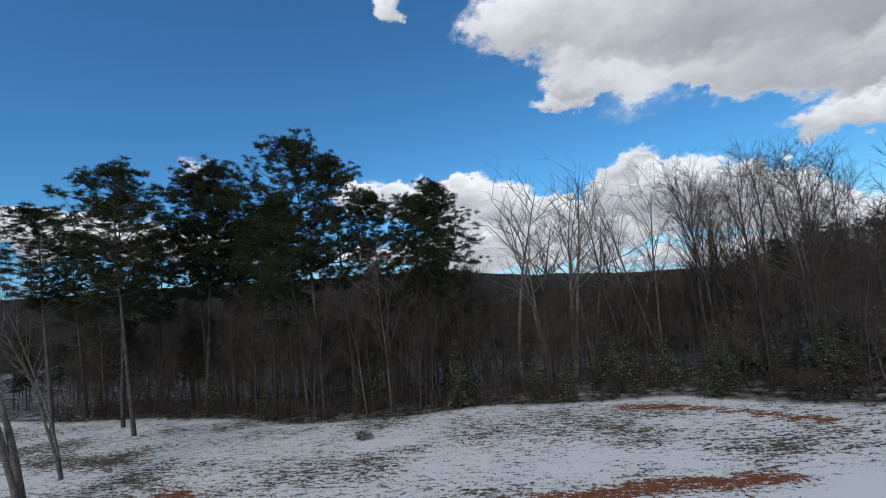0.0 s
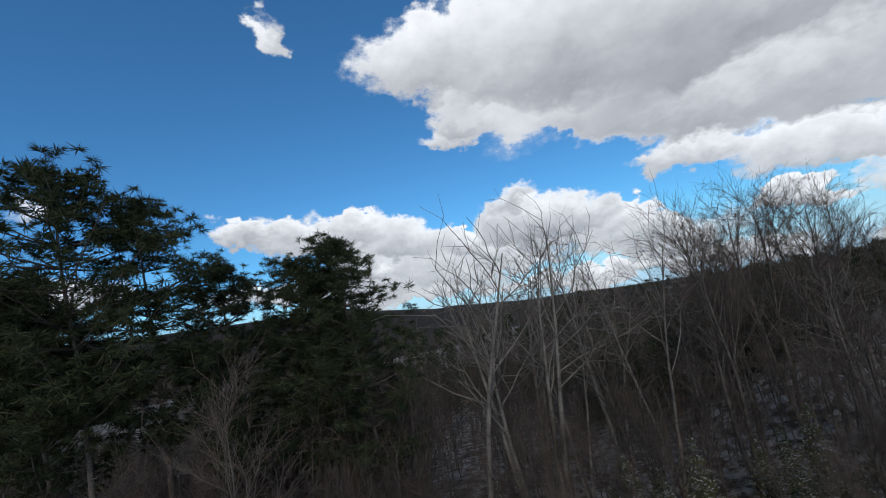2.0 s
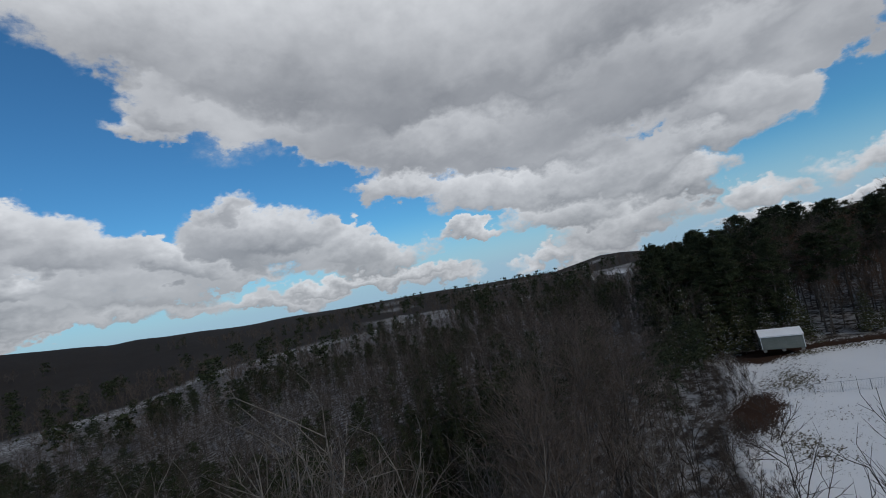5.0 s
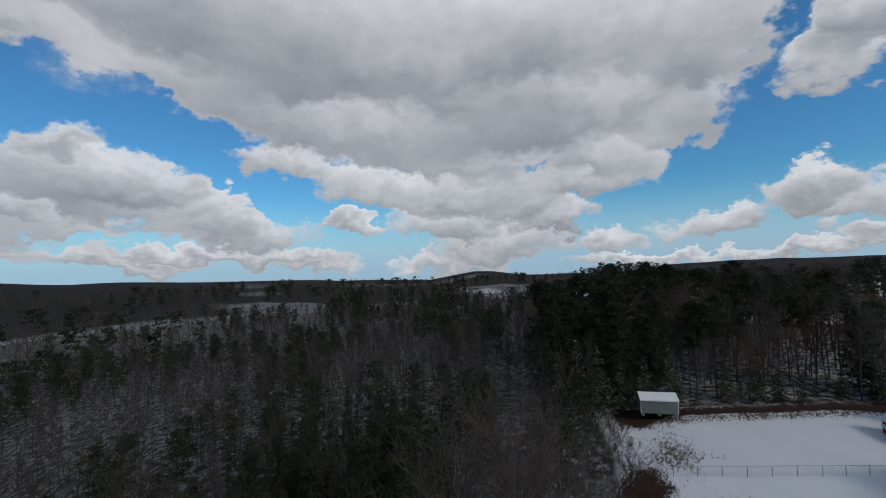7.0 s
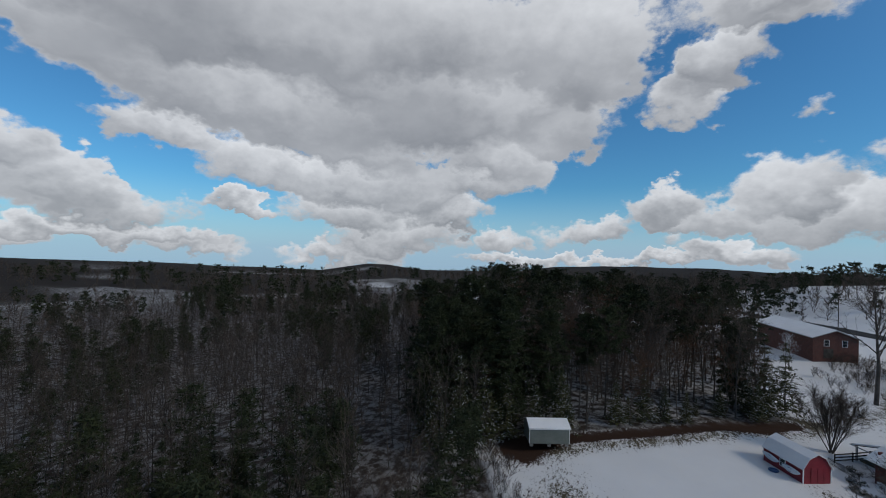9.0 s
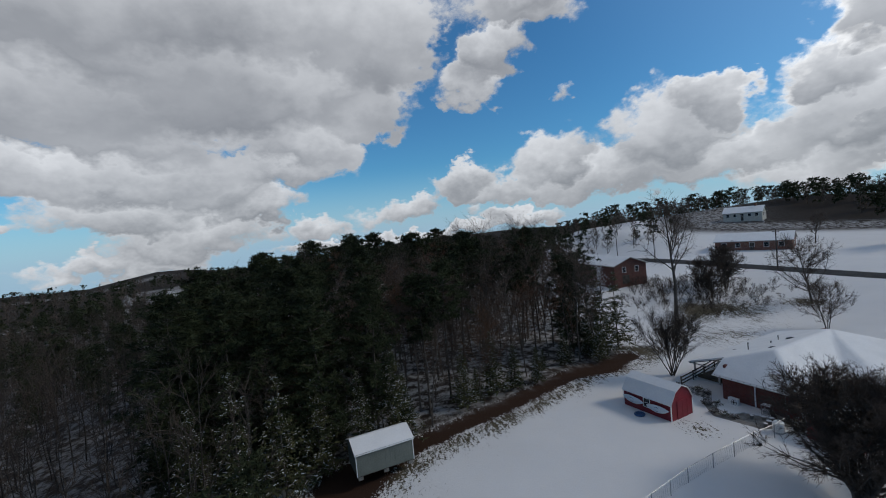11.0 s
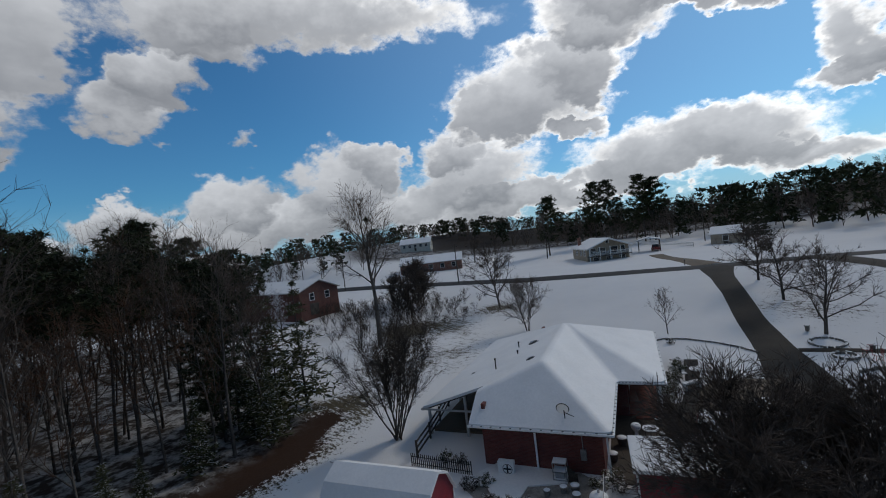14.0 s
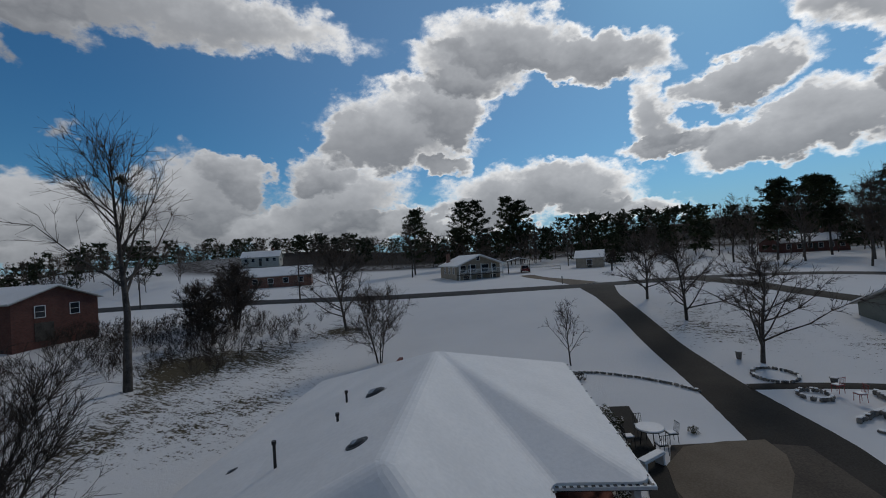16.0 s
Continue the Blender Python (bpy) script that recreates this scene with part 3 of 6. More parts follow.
make_ground()
strip("road", [(330, -30), (200, -58), (147, -69), (117, -73.4), (98, -77.2), (87, -80.3), (74, -86), (47, -98), (14, -119), (-60, -166)], 5.2, ASPHALT, "wet dark asphalt country road cleared of snow", "road")
strip("driveway", [(87.6, -79.5), (86.2, -75), (82.3, -64), (79.0, -54), (76.0, -46), (73.6, -39), (72.3, -31)], (6.2, 3.6, 3.2, 3.2, 3.6, 5.2, 4.2), DRIVE, "wet brown driveway running between snowy lawns", "driveway", 0.055)
strip("side_road", [(75, -85), (70, -79.5), (64, -73), (56, -69), (46, -67.5), (36, -69)], (5.0, 3.8, 3.6, 4.2, 6.5), DRIVE, "wet brown lane curving to a neighbouring house", "road", 0.06)
strip("garden_path", [(74.6, -46.6), (71.4, -47.7), (62.4, -49.8), (50, -53), (40, -57)], (1.3, 1.5), DRIVE, "dark wet path across the snowy lawn", "path", 0.04)
strip("farm_drive", [(89, -81.5), (94.5, -88.5), (100, -95), (104, -101.5)], (5.5, 3.4, 3.6), CONCRETE, "pale gravel drive to a white-trimmed house", "driveway", 0.06)

# ---- the brick house ----
HOUSE = pose(86.3, -18.2, -0.2, 0, 0, -158.3)
EAVE, RIDGE = 2.6, 5.1
H1, H2 = (3.8, 3.8, RIDGE), (3.7, 14.4, RIDGE)
ROOF_PLANES = {
    "front": [(0.0, 0.0, EAVE), (7.6, 0.0, EAVE), H1, (0.0, 1.9, 3.84)],
    "wing": [(7.6, 0.0, EAVE), (7.6, 7.5, EAVE), H2, H1],
    "court": [(7.6, 7.5, EAVE), (10.5, 7.5, EAVE), H2],
    "end": [(10.5, 7.5, EAVE), (10.5, 21.2, EAVE), H2],
    "back": [(10.5, 21.2, EAVE), (-4.6, 21.2, 2.05), H2],
    "porch": [(0.0, 1.9, 3.84), H1, H2, (-4.6, 21.2, 2.05), (-4.6, 3.2, 2.05), (0.0, 3.2, 3.62)],
}


def window_unit(parent, x, z, w, h, y=0.0, out=-1, bars=1):
    """A window in a wall that faces along y: frame, sill and panes."""
    f = part("window", boxes((x - w / 2 - 0.07, x + w / 2 + 0.07, y + out * 0.05, y + out * 0.01, z - 0.07, z), (x - w / 2 - 0.07, x + w / 2 + 0.07, y + out * 0.05, y + out * 0.01, z + h, z + h + 0.07),
                             (x - w / 2 - 0.07, x - w / 2, y + out * 0.05, y + out * 0.01, z, z + h), (x + w / 2, x + w / 2 + 0.07, y + out * 0.05, y + out * 0.01, z, z + h),
                             *[(x - w / 2, x + w / 2, y + out * 0.035, y + out * 0.015, z + h * k / (bars + 1) - 0.02, z + h * k / (bars + 1) + 0.02) for k in range(1, bars + 1)]), WHITE_PAINT, parent, "white window frame")
    part("pane", boxes((x - w / 2, x + w / 2, y + out * 0.022, y + out * 0.012, z, z + h)), GLASS, f, "dark window pane")
    return f


def side_window(parent, y, z, w, h, x=0.0, out=-1):
    """A window in a wall that faces along x."""
    f = part("window", boxes((x + out * 0.05, x + out * 0.01, y - w / 2 - 0.07, y + w / 2 + 0.07, z - 0.07, z), (x + out * 0.05, x + out * 0.01, y - w / 2 - 0.07, y + w / 2 + 0.07, z + h, z + h + 0.07),
                             (x + out * 0.05, x + out * 0.01, y - w / 2 - 0.07, y - w / 2, z, z + h), (x + out * 0.05, x + out * 0.01, y + w / 2, y + w / 2 + 0.07, z, z + h),
                             (x + out * 0.035, x + out * 0.015, y - w / 2, y + w / 2, z + h / 2 - 0.02, z + h / 2 + 0.02)), WHITE_PAINT, parent, "white window frame")
    part("pane", boxes((x + out * 0.022, x + out * 0.012, y - w / 2, y + w / 2, z, z + h)), GLASS, f, "dark window pane")
    return f


def brick_house():
    h = thing("brick_house", HOUSE, "red brick house under a snow-covered hip roof", "house")
    part("wall", boxes((0.55, 7.05, 0.6, 0.82, -0.4, EAVE - 0.05)), BRICK, h)
    part("wall", boxes((0.55, 0.77, 0.82, 7.9, -0.4, EAVE + 0.9)), BRICK, h)
    part("wall", boxes((6.83, 7.05, 0.82, 7.9, -0.4, EAVE - 0.05)), BRICK, h)
    part("wall", boxes((7.05, 8.2, 7.9, 8.12, -0.4, EAVE - 0.05)), BRICK, h)
    part("wall", boxes((7.98, 8.2, 8.12, 20.6, -0.4, EAVE - 0.05)), BRICK, h)
    part("wall", boxes((0.55, 8.2, 20.6, 20.82, -0.4, EAVE - 0.05)), BRICK, h)
    part("wall", boxes((0.55, 0.77, 7.9, 20.6, -0.4, EAVE + 0.9)), BRICK, h)
    part("porch_floor", boxes((8.2, 10.3, 7.9, 16.0, -0.3, 0.36)), RED_WOOD, h, "red-stained porch floor boards")
    part("porch_floor", boxes((-4.3, 0.55, 4.0, 20.0, -0.3, 0.33)), CONCRETE, h, "concrete porch slab")
    part("step", boxes((8.6, 10.0, 7.45, 7.88, -0.3, 0.30), bevel=0.01), RED_WOOD, h, "red-stained wooden step")
    # snow-covered roof planes with the dark deck below
    snow, seen = bmesh.new(), {}
    for corners in ROOF_PLANES.values():
        for c in corners:
            if c not in seen:
                seen[c] = snow.verts.new(Vector(c) + Vector((0, 0, 0.085)))
        snow.faces.new([seen[c] for c in corners])
    bmesh.ops.recalc_face_normals(snow, faces=snow.faces)
    bmesh.ops.bevel(snow, geom=[e for e in snow.edges if len(e.link_faces) == 2], offset=0.30, segments=4, profile=0.5, affect="EDGES", clamp_overlap=True)
    rim = [e for e in snow.edges if len(e.link_faces) == 1]
    low = bmesh.ops.extrude_edge_only(snow, edges=rim)["geom"]
    bmesh.ops.translate(snow, vec=(0, 0, -0.18), verts=[v for v in low if isinstance(v, bmesh.types.BMVert)])
    for f in low:
        if isinstance(f, bmesh.types.BMFace):
            f.smooth = False
    part("roof_snow", snow, SNOW, h, "smooth snow covering the roof slopes")
    for key, corners in ROOF_PLANES.items():
        deck = slab(bmesh.new(), [Vector(c) - Vector((0, 0, 0.10)) for c in corners], 0.08)
        part("roof", deck, DARK_WOOD, h, "dark shingled roof deck")
    part("soffit", boxes((0.05, 7.55, 0.05, 0.62, EAVE - 0.16, EAVE - 0.11), (7.0, 7.55, 0.62, 7.5, EAVE - 0.16, EAVE - 0.11), (7.6, 10.45, 7.55, 14.0, EAVE - 0.16, EAVE - 0.11)), GREY_BOARD, h, "grey soffit boards")
    for x0, x1, y0, y1 in ((-0.05, 7.7, -0.12, -0.01), (7.61, 7.72, -0.01, 7.4), (7.72, 10.6, 7.38, 7.49), (10.51, 10.62, 7.49, 21.2)):
        part("gutter", boxes((x0, x1, y0, y1, EAVE - 0.10, EAVE + 0.01), bevel=0.012), WHITE_PAINT, h, "white eaves gutter")
        n = 14
        for k in range(n):
            px, py = x0 + (x1 - x0) * (k + 0.5) / n, y0 + (y1 - y0) * (k + 0.5) / n
            part("hanger", boxes((px - 0.05, px + 0.05, py - 0.05, py + 0.05, EAVE + 0.012, EAVE + 0.022)), BLACK_METAL, h)
    part("fascia", boxes((-4.68, 0.0, 3.10, 3.19, 1.95, 2.06)), GREY_BOARD, h)
    # downspouts
    for x, y in ((3.6, 0.52), (7.3, 0.5)):
        d = boxes((x - 0.05, x + 0.05, y - 0.09, y - 0.01, 0.15, EAVE - 0.2))
        rod(d, (x, y - 0.05, EAVE - 0.22), (x, -0.06, EAVE - 0.08), 0.045)
        rod(d, (x, y - 0.05, 0.17), (x - 0.45, y - 0.5, -0.02), 0.045)
        part("downspout", d, WHITE_PAINT, h, "white downspout")
    for x, y in ((10.15, 7.85), (10.15, 11.8), (10.15, 15.8)):
        part("column", boxes((x - 0.11, x + 0.11, y - 0.11, y + 0.11, -0.3, EAVE - 0.16), bevel=0.015), WHITE_PAINT, h, "white porch column")
    for x, y in ((-4.3, 3.6), (-1.6, 3.6), (-4.3, 9.0), (-4.3, 15.0)):
        part("post", boxes((x - 0.08, x + 0.08, y - 0.08, y + 0.08, -0.3, 2.0 + max(0, (x + 4.6)) * 0.36)), GREY_BOARD, h, "grey porch post")
    door = part("door", boxes((8.2, 8.25, 9.4, 10.3, 0.37, 2.3)), RED_WOOD, h, "red-brown front door")
    part("handle", boxes((8.25, 8.29, 10.15, 10.2, 1.05, 1.15)), GREY_METAL, door)
    for y in (12.0, 14.2, 17.6):
        side_window(h, y, 0.8, 1.1, 1.3, 8.2, 1)
    # on the roof: two low vents, pipes and a dish
    for x, y, s in ((1.7, 10.8, 1.0), (2.6, 5.6, 0.62), (-2.6, 8.2, 0.42)):
        z = RIDGE - 0.375 * (3.8 - x) + 0.08
        v = bmesh.new()
        bmesh.ops.create_uvsphere(v, u_segments=18, v_segments=8, radius=0.42 * s, matrix=Matrix.Translation((x, y, z)) @ Matrix.Rotation(-0.36, 4, "Y") @ Matrix.Diagonal((1, 1, 0.42, 1)))
        vent = part("roof_vent", v, BLACK_METAL, h, "low black domed roof vent")
        rim = bmesh.new()
        bmesh.ops.create_cone(rim, cap_ends=True, segments=18, radius1=0.52 * s, radius2=0.5 * s, depth=0.06, matrix=Matrix.Translation((x, y, z + 0.01)) @ Matrix.Rotation(-0.36, 4, "Y"))
        part("rim", rim, BLACK_METAL, vent)
        cap = bmesh.new()
        bmesh.ops.create_uvsphere(cap, u_segments=12, v_segments=6, radius=0.3 * s, matrix=Matrix.Translation((x, y, z + 0.06 * s)) @ Matrix.Diagonal((1, 1, 0.42, 1)))
        part("cap", cap, GREY_METAL, vent, "frosted dome top")
    for x, y, t in ((-0.2, 6.6, 0.75), (0.9, 8.8, 0.3), (0.4, 11.2, 0.5)):
        z = RIDGE - 0.375 * (3.8 - x)
        p = rod(bmesh.new(), (x, y, z - 0.1), (x, y, z + t), 0.045)
        rod(p, (x, y, z + t), (x, y, z + t + 0.1), 0.07)
        part("vent_pipe", p, BLACK_METAL, h, "dark metal vent pipe")
    dish = bmesh.new()
    rod(dish, (5.3, 0.6, 2.95), (5.3, 0.5, 3.5), 0.03)
    rod(dish, (5.3, 0.5, 3.4), (5.85, 0.05, 3.4), 0.022)
    mast = part("dish_mast", dish, BLACK_METAL, h, "black dish mast and arm")
    bowl = bmesh.new()
    n, rings = 20, 4
    grid = [[bowl.verts.new((0.30 * r / rings * math.cos(6.283 * k / n), 0.05 * (r / rings) ** 2 * -1, 0.33 * r / rings * math.sin(6.283 * k / n))) for k in range(n)] for r in range(1, rings + 1)]
    tip = bowl.verts.new((0, 0, 0))
    for k in range(n):
        bowl.faces.new((tip, grid[0][k], grid[0][(k + 1) % n]))
        for r in range(rings - 1):
            bowl.faces.new((grid[r][k], grid[r + 1][k], grid[r + 1][(k + 1) % n], grid[r][(k + 1) % n]))
    bmesh.ops.solidify(bowl, geom=bowl.faces[:], thickness=0.02)
    bmesh.ops.transform(bowl, matrix=Matrix.Translation((5.25, 0.48, 3.62)) @ Matrix.Rotation(0.35, 4, "X"), verts=bowl.verts)
    part("dish", bowl, SNOW, mast, "snow-caked satellite dish")
    part("rim", torus((5.25, 0.46, 3.62), 0.32, 0.025, tilt_x=1.92), BLACK_METAL, mast, "black dish rim")
    box_m = part("meter_box", boxes((5.9, 6.2, 0.46, 0.6, 0.9, 1.45), bevel=0.01), GREY_METAL, h, "grey electric meter box")
    part("conduit", rod(bmesh.new(), (6.05, 0.52, 1.45), (6.05, 0.52, 2.5), 0.025), GREY_METAL, h)
    return h


def torus(at, big, small, n=20, k=6, tilt_x=0.0):
    bm = bmesh.new()
    m = Matrix.Translation(at) @ Matrix.Rotation(tilt_x, 4, "X")
    ring = [[bm.verts.new(m @ Vector(((big + small * math.cos(6.283 * j / k)) * math.cos(6.283 * i / n), (big + small * math.cos(6.283 * j / k)) * math.sin(6.283 * i / n), small * math.sin(6.283 * j / k)))) for j in range(k)] for i in range(n)]
    for i in range(n):
        for j in range(k):
            bm.faces.new((ring[i][j], ring[(i + 1) % n][j], ring[(i + 1) % n][(j + 1) % k], ring[i][(j + 1) % k]))
    return bm


brick_house()


# ---- sheds ----
def kayak_mesh(length):
    bm = bmesh.new()
    n, k = 14, 10
    rows = []
    for i in range(n + 1):
        f = i / n * 2 - 1
        w, d = 0.34 * (1 - abs(f) ** 2.3) + 0.01, 0.17 * (1 - abs(f) ** 2.6) + 0.01
        rows.append([bm.verts.new((f * length / 2, d * math.sin(6.283 * j / k), w * math.cos(6.283 * j / k) + 0.10 * f * f)) for j in range(k)])
    for a, b in zip(rows, rows[1:]):
        for j in range(k):
            bm.faces.new((a[j], a[(j + 1) % k], b[(j + 1) % k], b[j]))
    bm.faces.new(rows[0])
    bm.faces.new(rows[-1][::-1])
    for f in bm.faces:
        f.smooth = True
    bmesh.ops.recalc_face_normals(bm, faces=bm.faces)
    return bm


def red_barn():
    m = pose(82.8, -11.5, -0.25, 0, 0, 22.7)
    b = thing("barn_shed", m, "red gambrel-roofed garden barn with white trim under snow", "shed")
    L, W, wall = 5.2, 3.1, 1.85
    profile = [(0, wall), (-0.62, wall + 0.92), (-W / 2, wall + 1.38), (-W + 0.62, wall + 0.92), (-W, wall)]
    part("wall", boxes((0, L, -0.05, 0.0, 0.1, wall)), RED_PAINT, b)
    part("wall", boxes((0, L, -W, -W + 0.05, 0.1, wall)), RED_PAINT, b)
    for x in (0.0, L - 0.05):
        part("gable", prism(bmesh.new(), [(-0.05, 0.1), (-0.05, wall), *profile[1:4], (-W + 0.05, wall), (-W + 0.05, 0.1)], "x", x, x + 0.05), RED_PAINT, b)
    # vertical board joints on the long wall
    for k in range(1, 13):
        part("batten", boxes((L * k / 13 - 0.012, L * k / 13 + 0.012, 0.0, 0.012, 0.12, wall - 0.02)), RED_PAINT, b)
    ov = 0.14
    edge = [(ov, wall - 0.2), *profile[1:4], (-W - ov, wall - 0.2)]
    for (ya, za), (yb, zb) in zip(edge, edge[1:]):
        part("roof", slab(bmesh.new(), [(-ov, ya, za + 0.05), (L + ov, ya, za + 0.05), (L + ov, yb, zb + 0.05), (-ov, yb, zb + 0.05)], 0.05), WHITE_PAINT, b, "white metal roof sheet")
        part("roof_snow", slab(bmesh.new(), [(-ov + 0.03, ya, za + 0.10), (L + ov - 0.03, ya, za + 0.10), (L + ov - 0.03, yb, zb + 0.10), (-ov + 0.03, yb, zb + 0.10)], 0.048), SNOW, b, "snow on the roof")
    for x in (-0.03, L - 0.02):
        for y in (0.0, -W):
            part("trim", boxes((x, x + 0.05, y - 0.07, y + 0.05, 0.1, wall - 0.15)), WHITE_PAINT, b, "white corner board")
    part("skid", boxes((0.1, L - 0.1, -0.3, -0.15, 0.0, 0.1)), DARK_WOOD, b)
    part("skid", boxes((0.1, L - 0.1, -W + 0.15, -W + 0.3, 0.0, 0.1)), DARK_WOOD, b)
    door = part("door", boxes((-0.04, -0.005, -2.35, -0.85, 0.14, 1.85)), RED_PAINT, b, "red double door")
    part("brace", boxes((-0.06, -0.042, -2.35, -2.25, 0.14, 1.85), (-0.06, -0.042, -0.95, -0.85, 0.14, 1.85), (-0.06, -0.042, -1.63, -1.57, 0.14, 1.85)), RED_PAINT, door)
    window_unit(b, 2.55, 0.75, 0.62, 0.8, 0.0, 1)
    for x, tone in ((1.25, 0), (3.95, 1)):
        k = part("kayak", kayak_mesh(2.45), PALE_PLASTIC, None)
        k.matrix_world = m @ pose(x, 0.24, 1.02 + 0.06 * tone, 0, 3 - 6 * tone, 0)
        tagged(k, "pale blue kayak hung level on a red barn wall, snow-topped", "kayak", "kayaks on the barn")
        part("cockpit", torus((0, 0.15, 0.02), 0.2, 0.02, tilt_x=1.57), BLUE_PLASTIC, k, "dark cockpit rim")
    return b


def green_shed():
    m = pose(81.8, 12.2, 0.05, 0, 0, 111.2)
    s = thing("garden_shed", m, "grey-green wooden shed with white trim and snowy gable roof", "shed")
    L, W, wall = 4.95, 3.0, 2.05
    part("wall", boxes((0, L, -0.05, 0, 0.18, wall)), GREEN_PAINT, s)
    part("wall", boxes((0, L, -W, -W + 0.05, 0.18, wall)), GREEN_PAINT, s)
    for x in (0.0, L - 0.05):
        part("gable", prism(bmesh.new(), [(-0.05, 0.18), (-0.05, wall), (-W / 2, wall + 0.62), (-W + 0.05, wall), (-W + 0.05, 0.18)], "x", x, x + 0.05), GREEN_PAINT, s)
    for k in range(1, 12):
        part("batten", boxes((L * k / 12 - 0.01, L * k / 12 + 0.01, 0, 0.012, 0.2, wall - 0.05)), GREEN_PAINT, s)
    for ya, yb in ((0.12, -W / 2), (-W - 0.12, -W / 2)):
        za = wall - 0.05
        part("roof", slab(bmesh.new(), [(-0.12, ya, za + 0.06), (L + 0.12, ya, za + 0.06), (L + 0.12, yb, wall + 0.69), (-0.12, yb, wall + 0.69)], 0.05), DARK_WOOD, s, "dark roof deck")
        part("roof_snow", slab(bmesh.new(), [(-0.1, ya, za + 0.12), (L + 0.1, ya, za + 0.12), (L + 0.1, yb, wall + 0.75), (-0.1, yb, wall + 0.75)], 0.058), SNOW, s, "snow on the roof")
    part("eaves_board", boxes((-0.1, L + 0.1, 0.10, 0.13, wall - 0.1, wall + 0.0)), WHITE_PAINT, s, "white eaves board")
    for x in (-0.02, L - 0.05):
        part("trim", boxes((x, x + 0.07, 0.0, 0.02, 0.18, wall - 0.05)), WHITE_PAINT, s, "white corner board")
    for x in (0.3, L / 2, L - 0.3):
        for y in (-0.2, -W + 0.2):
            part("block", boxes((x - 0.2, x + 0.2, y - 0.1, y + 0.1, -0.2, 0.18)), STONE, s, "concrete foundation block")
    part("floor_beam", boxes((0, L, -W, 0, 0.16, 0.2)), DARK_WOOD, s)


def red_tool_shed():
    m = pose(77.6, -19.6, -0.3, 0, 0, -153.4)
    s = thing("tool_shed", m, "small red tool shed with a sloping snowy roof", "shed")
    L, W = 3.4, 2.1
    part("wall", boxes((0, L, 0, 0.06, 0, 2.0)), RED_PAINT, s)
    part("wall", boxes((0, L, W - 0.06, W, 0, 2.4)), RED_PAINT, s)
    for x in (0.0, L - 0.06):
        part("wall", prism(bmesh.new(), [(0.06, 0), (W - 0.06, 0), (W - 0.06, 2.38), (0.06, 2.0)], "x", x, x + 0.06), RED_PAINT, s)
    part("roof", slab(bmesh.new(), [(-0.15, -0.15, 2.03), (L + 0.15, -0.15, 2.03), (L + 0.15, W + 0.15, 2.5), (-0.15, W + 0.15, 2.5)], 0.05), WHITE_PAINT, s, "white edged roof")
    part("roof_snow", slab(bmesh.new(), [(-0.13, -0.13, 2.13), (L + 0.13, -0.13, 2.13), (L + 0.13, W + 0.13, 2.6), (-0.13, W + 0.13, 2.6)], 0.095), SNOW, s, "thick snow on the roof")
    part("trim", boxes((-0.03, 0.06, -0.02, 0.0, 0, 1.98)), WHITE_PAINT, s, "white corner board")
    d = part("door", boxes((1.5, 2.7, -0.05, -0.005, 0.05, 0.95)), GREY_BOARD, s, "pale grey low door")
    part("handle", boxes((2.5, 2.6, -0.08, -0.052, 0.6, 0.64)), BLACK_METAL, d)


red_barn()
green_shed()
red_tool_shed()


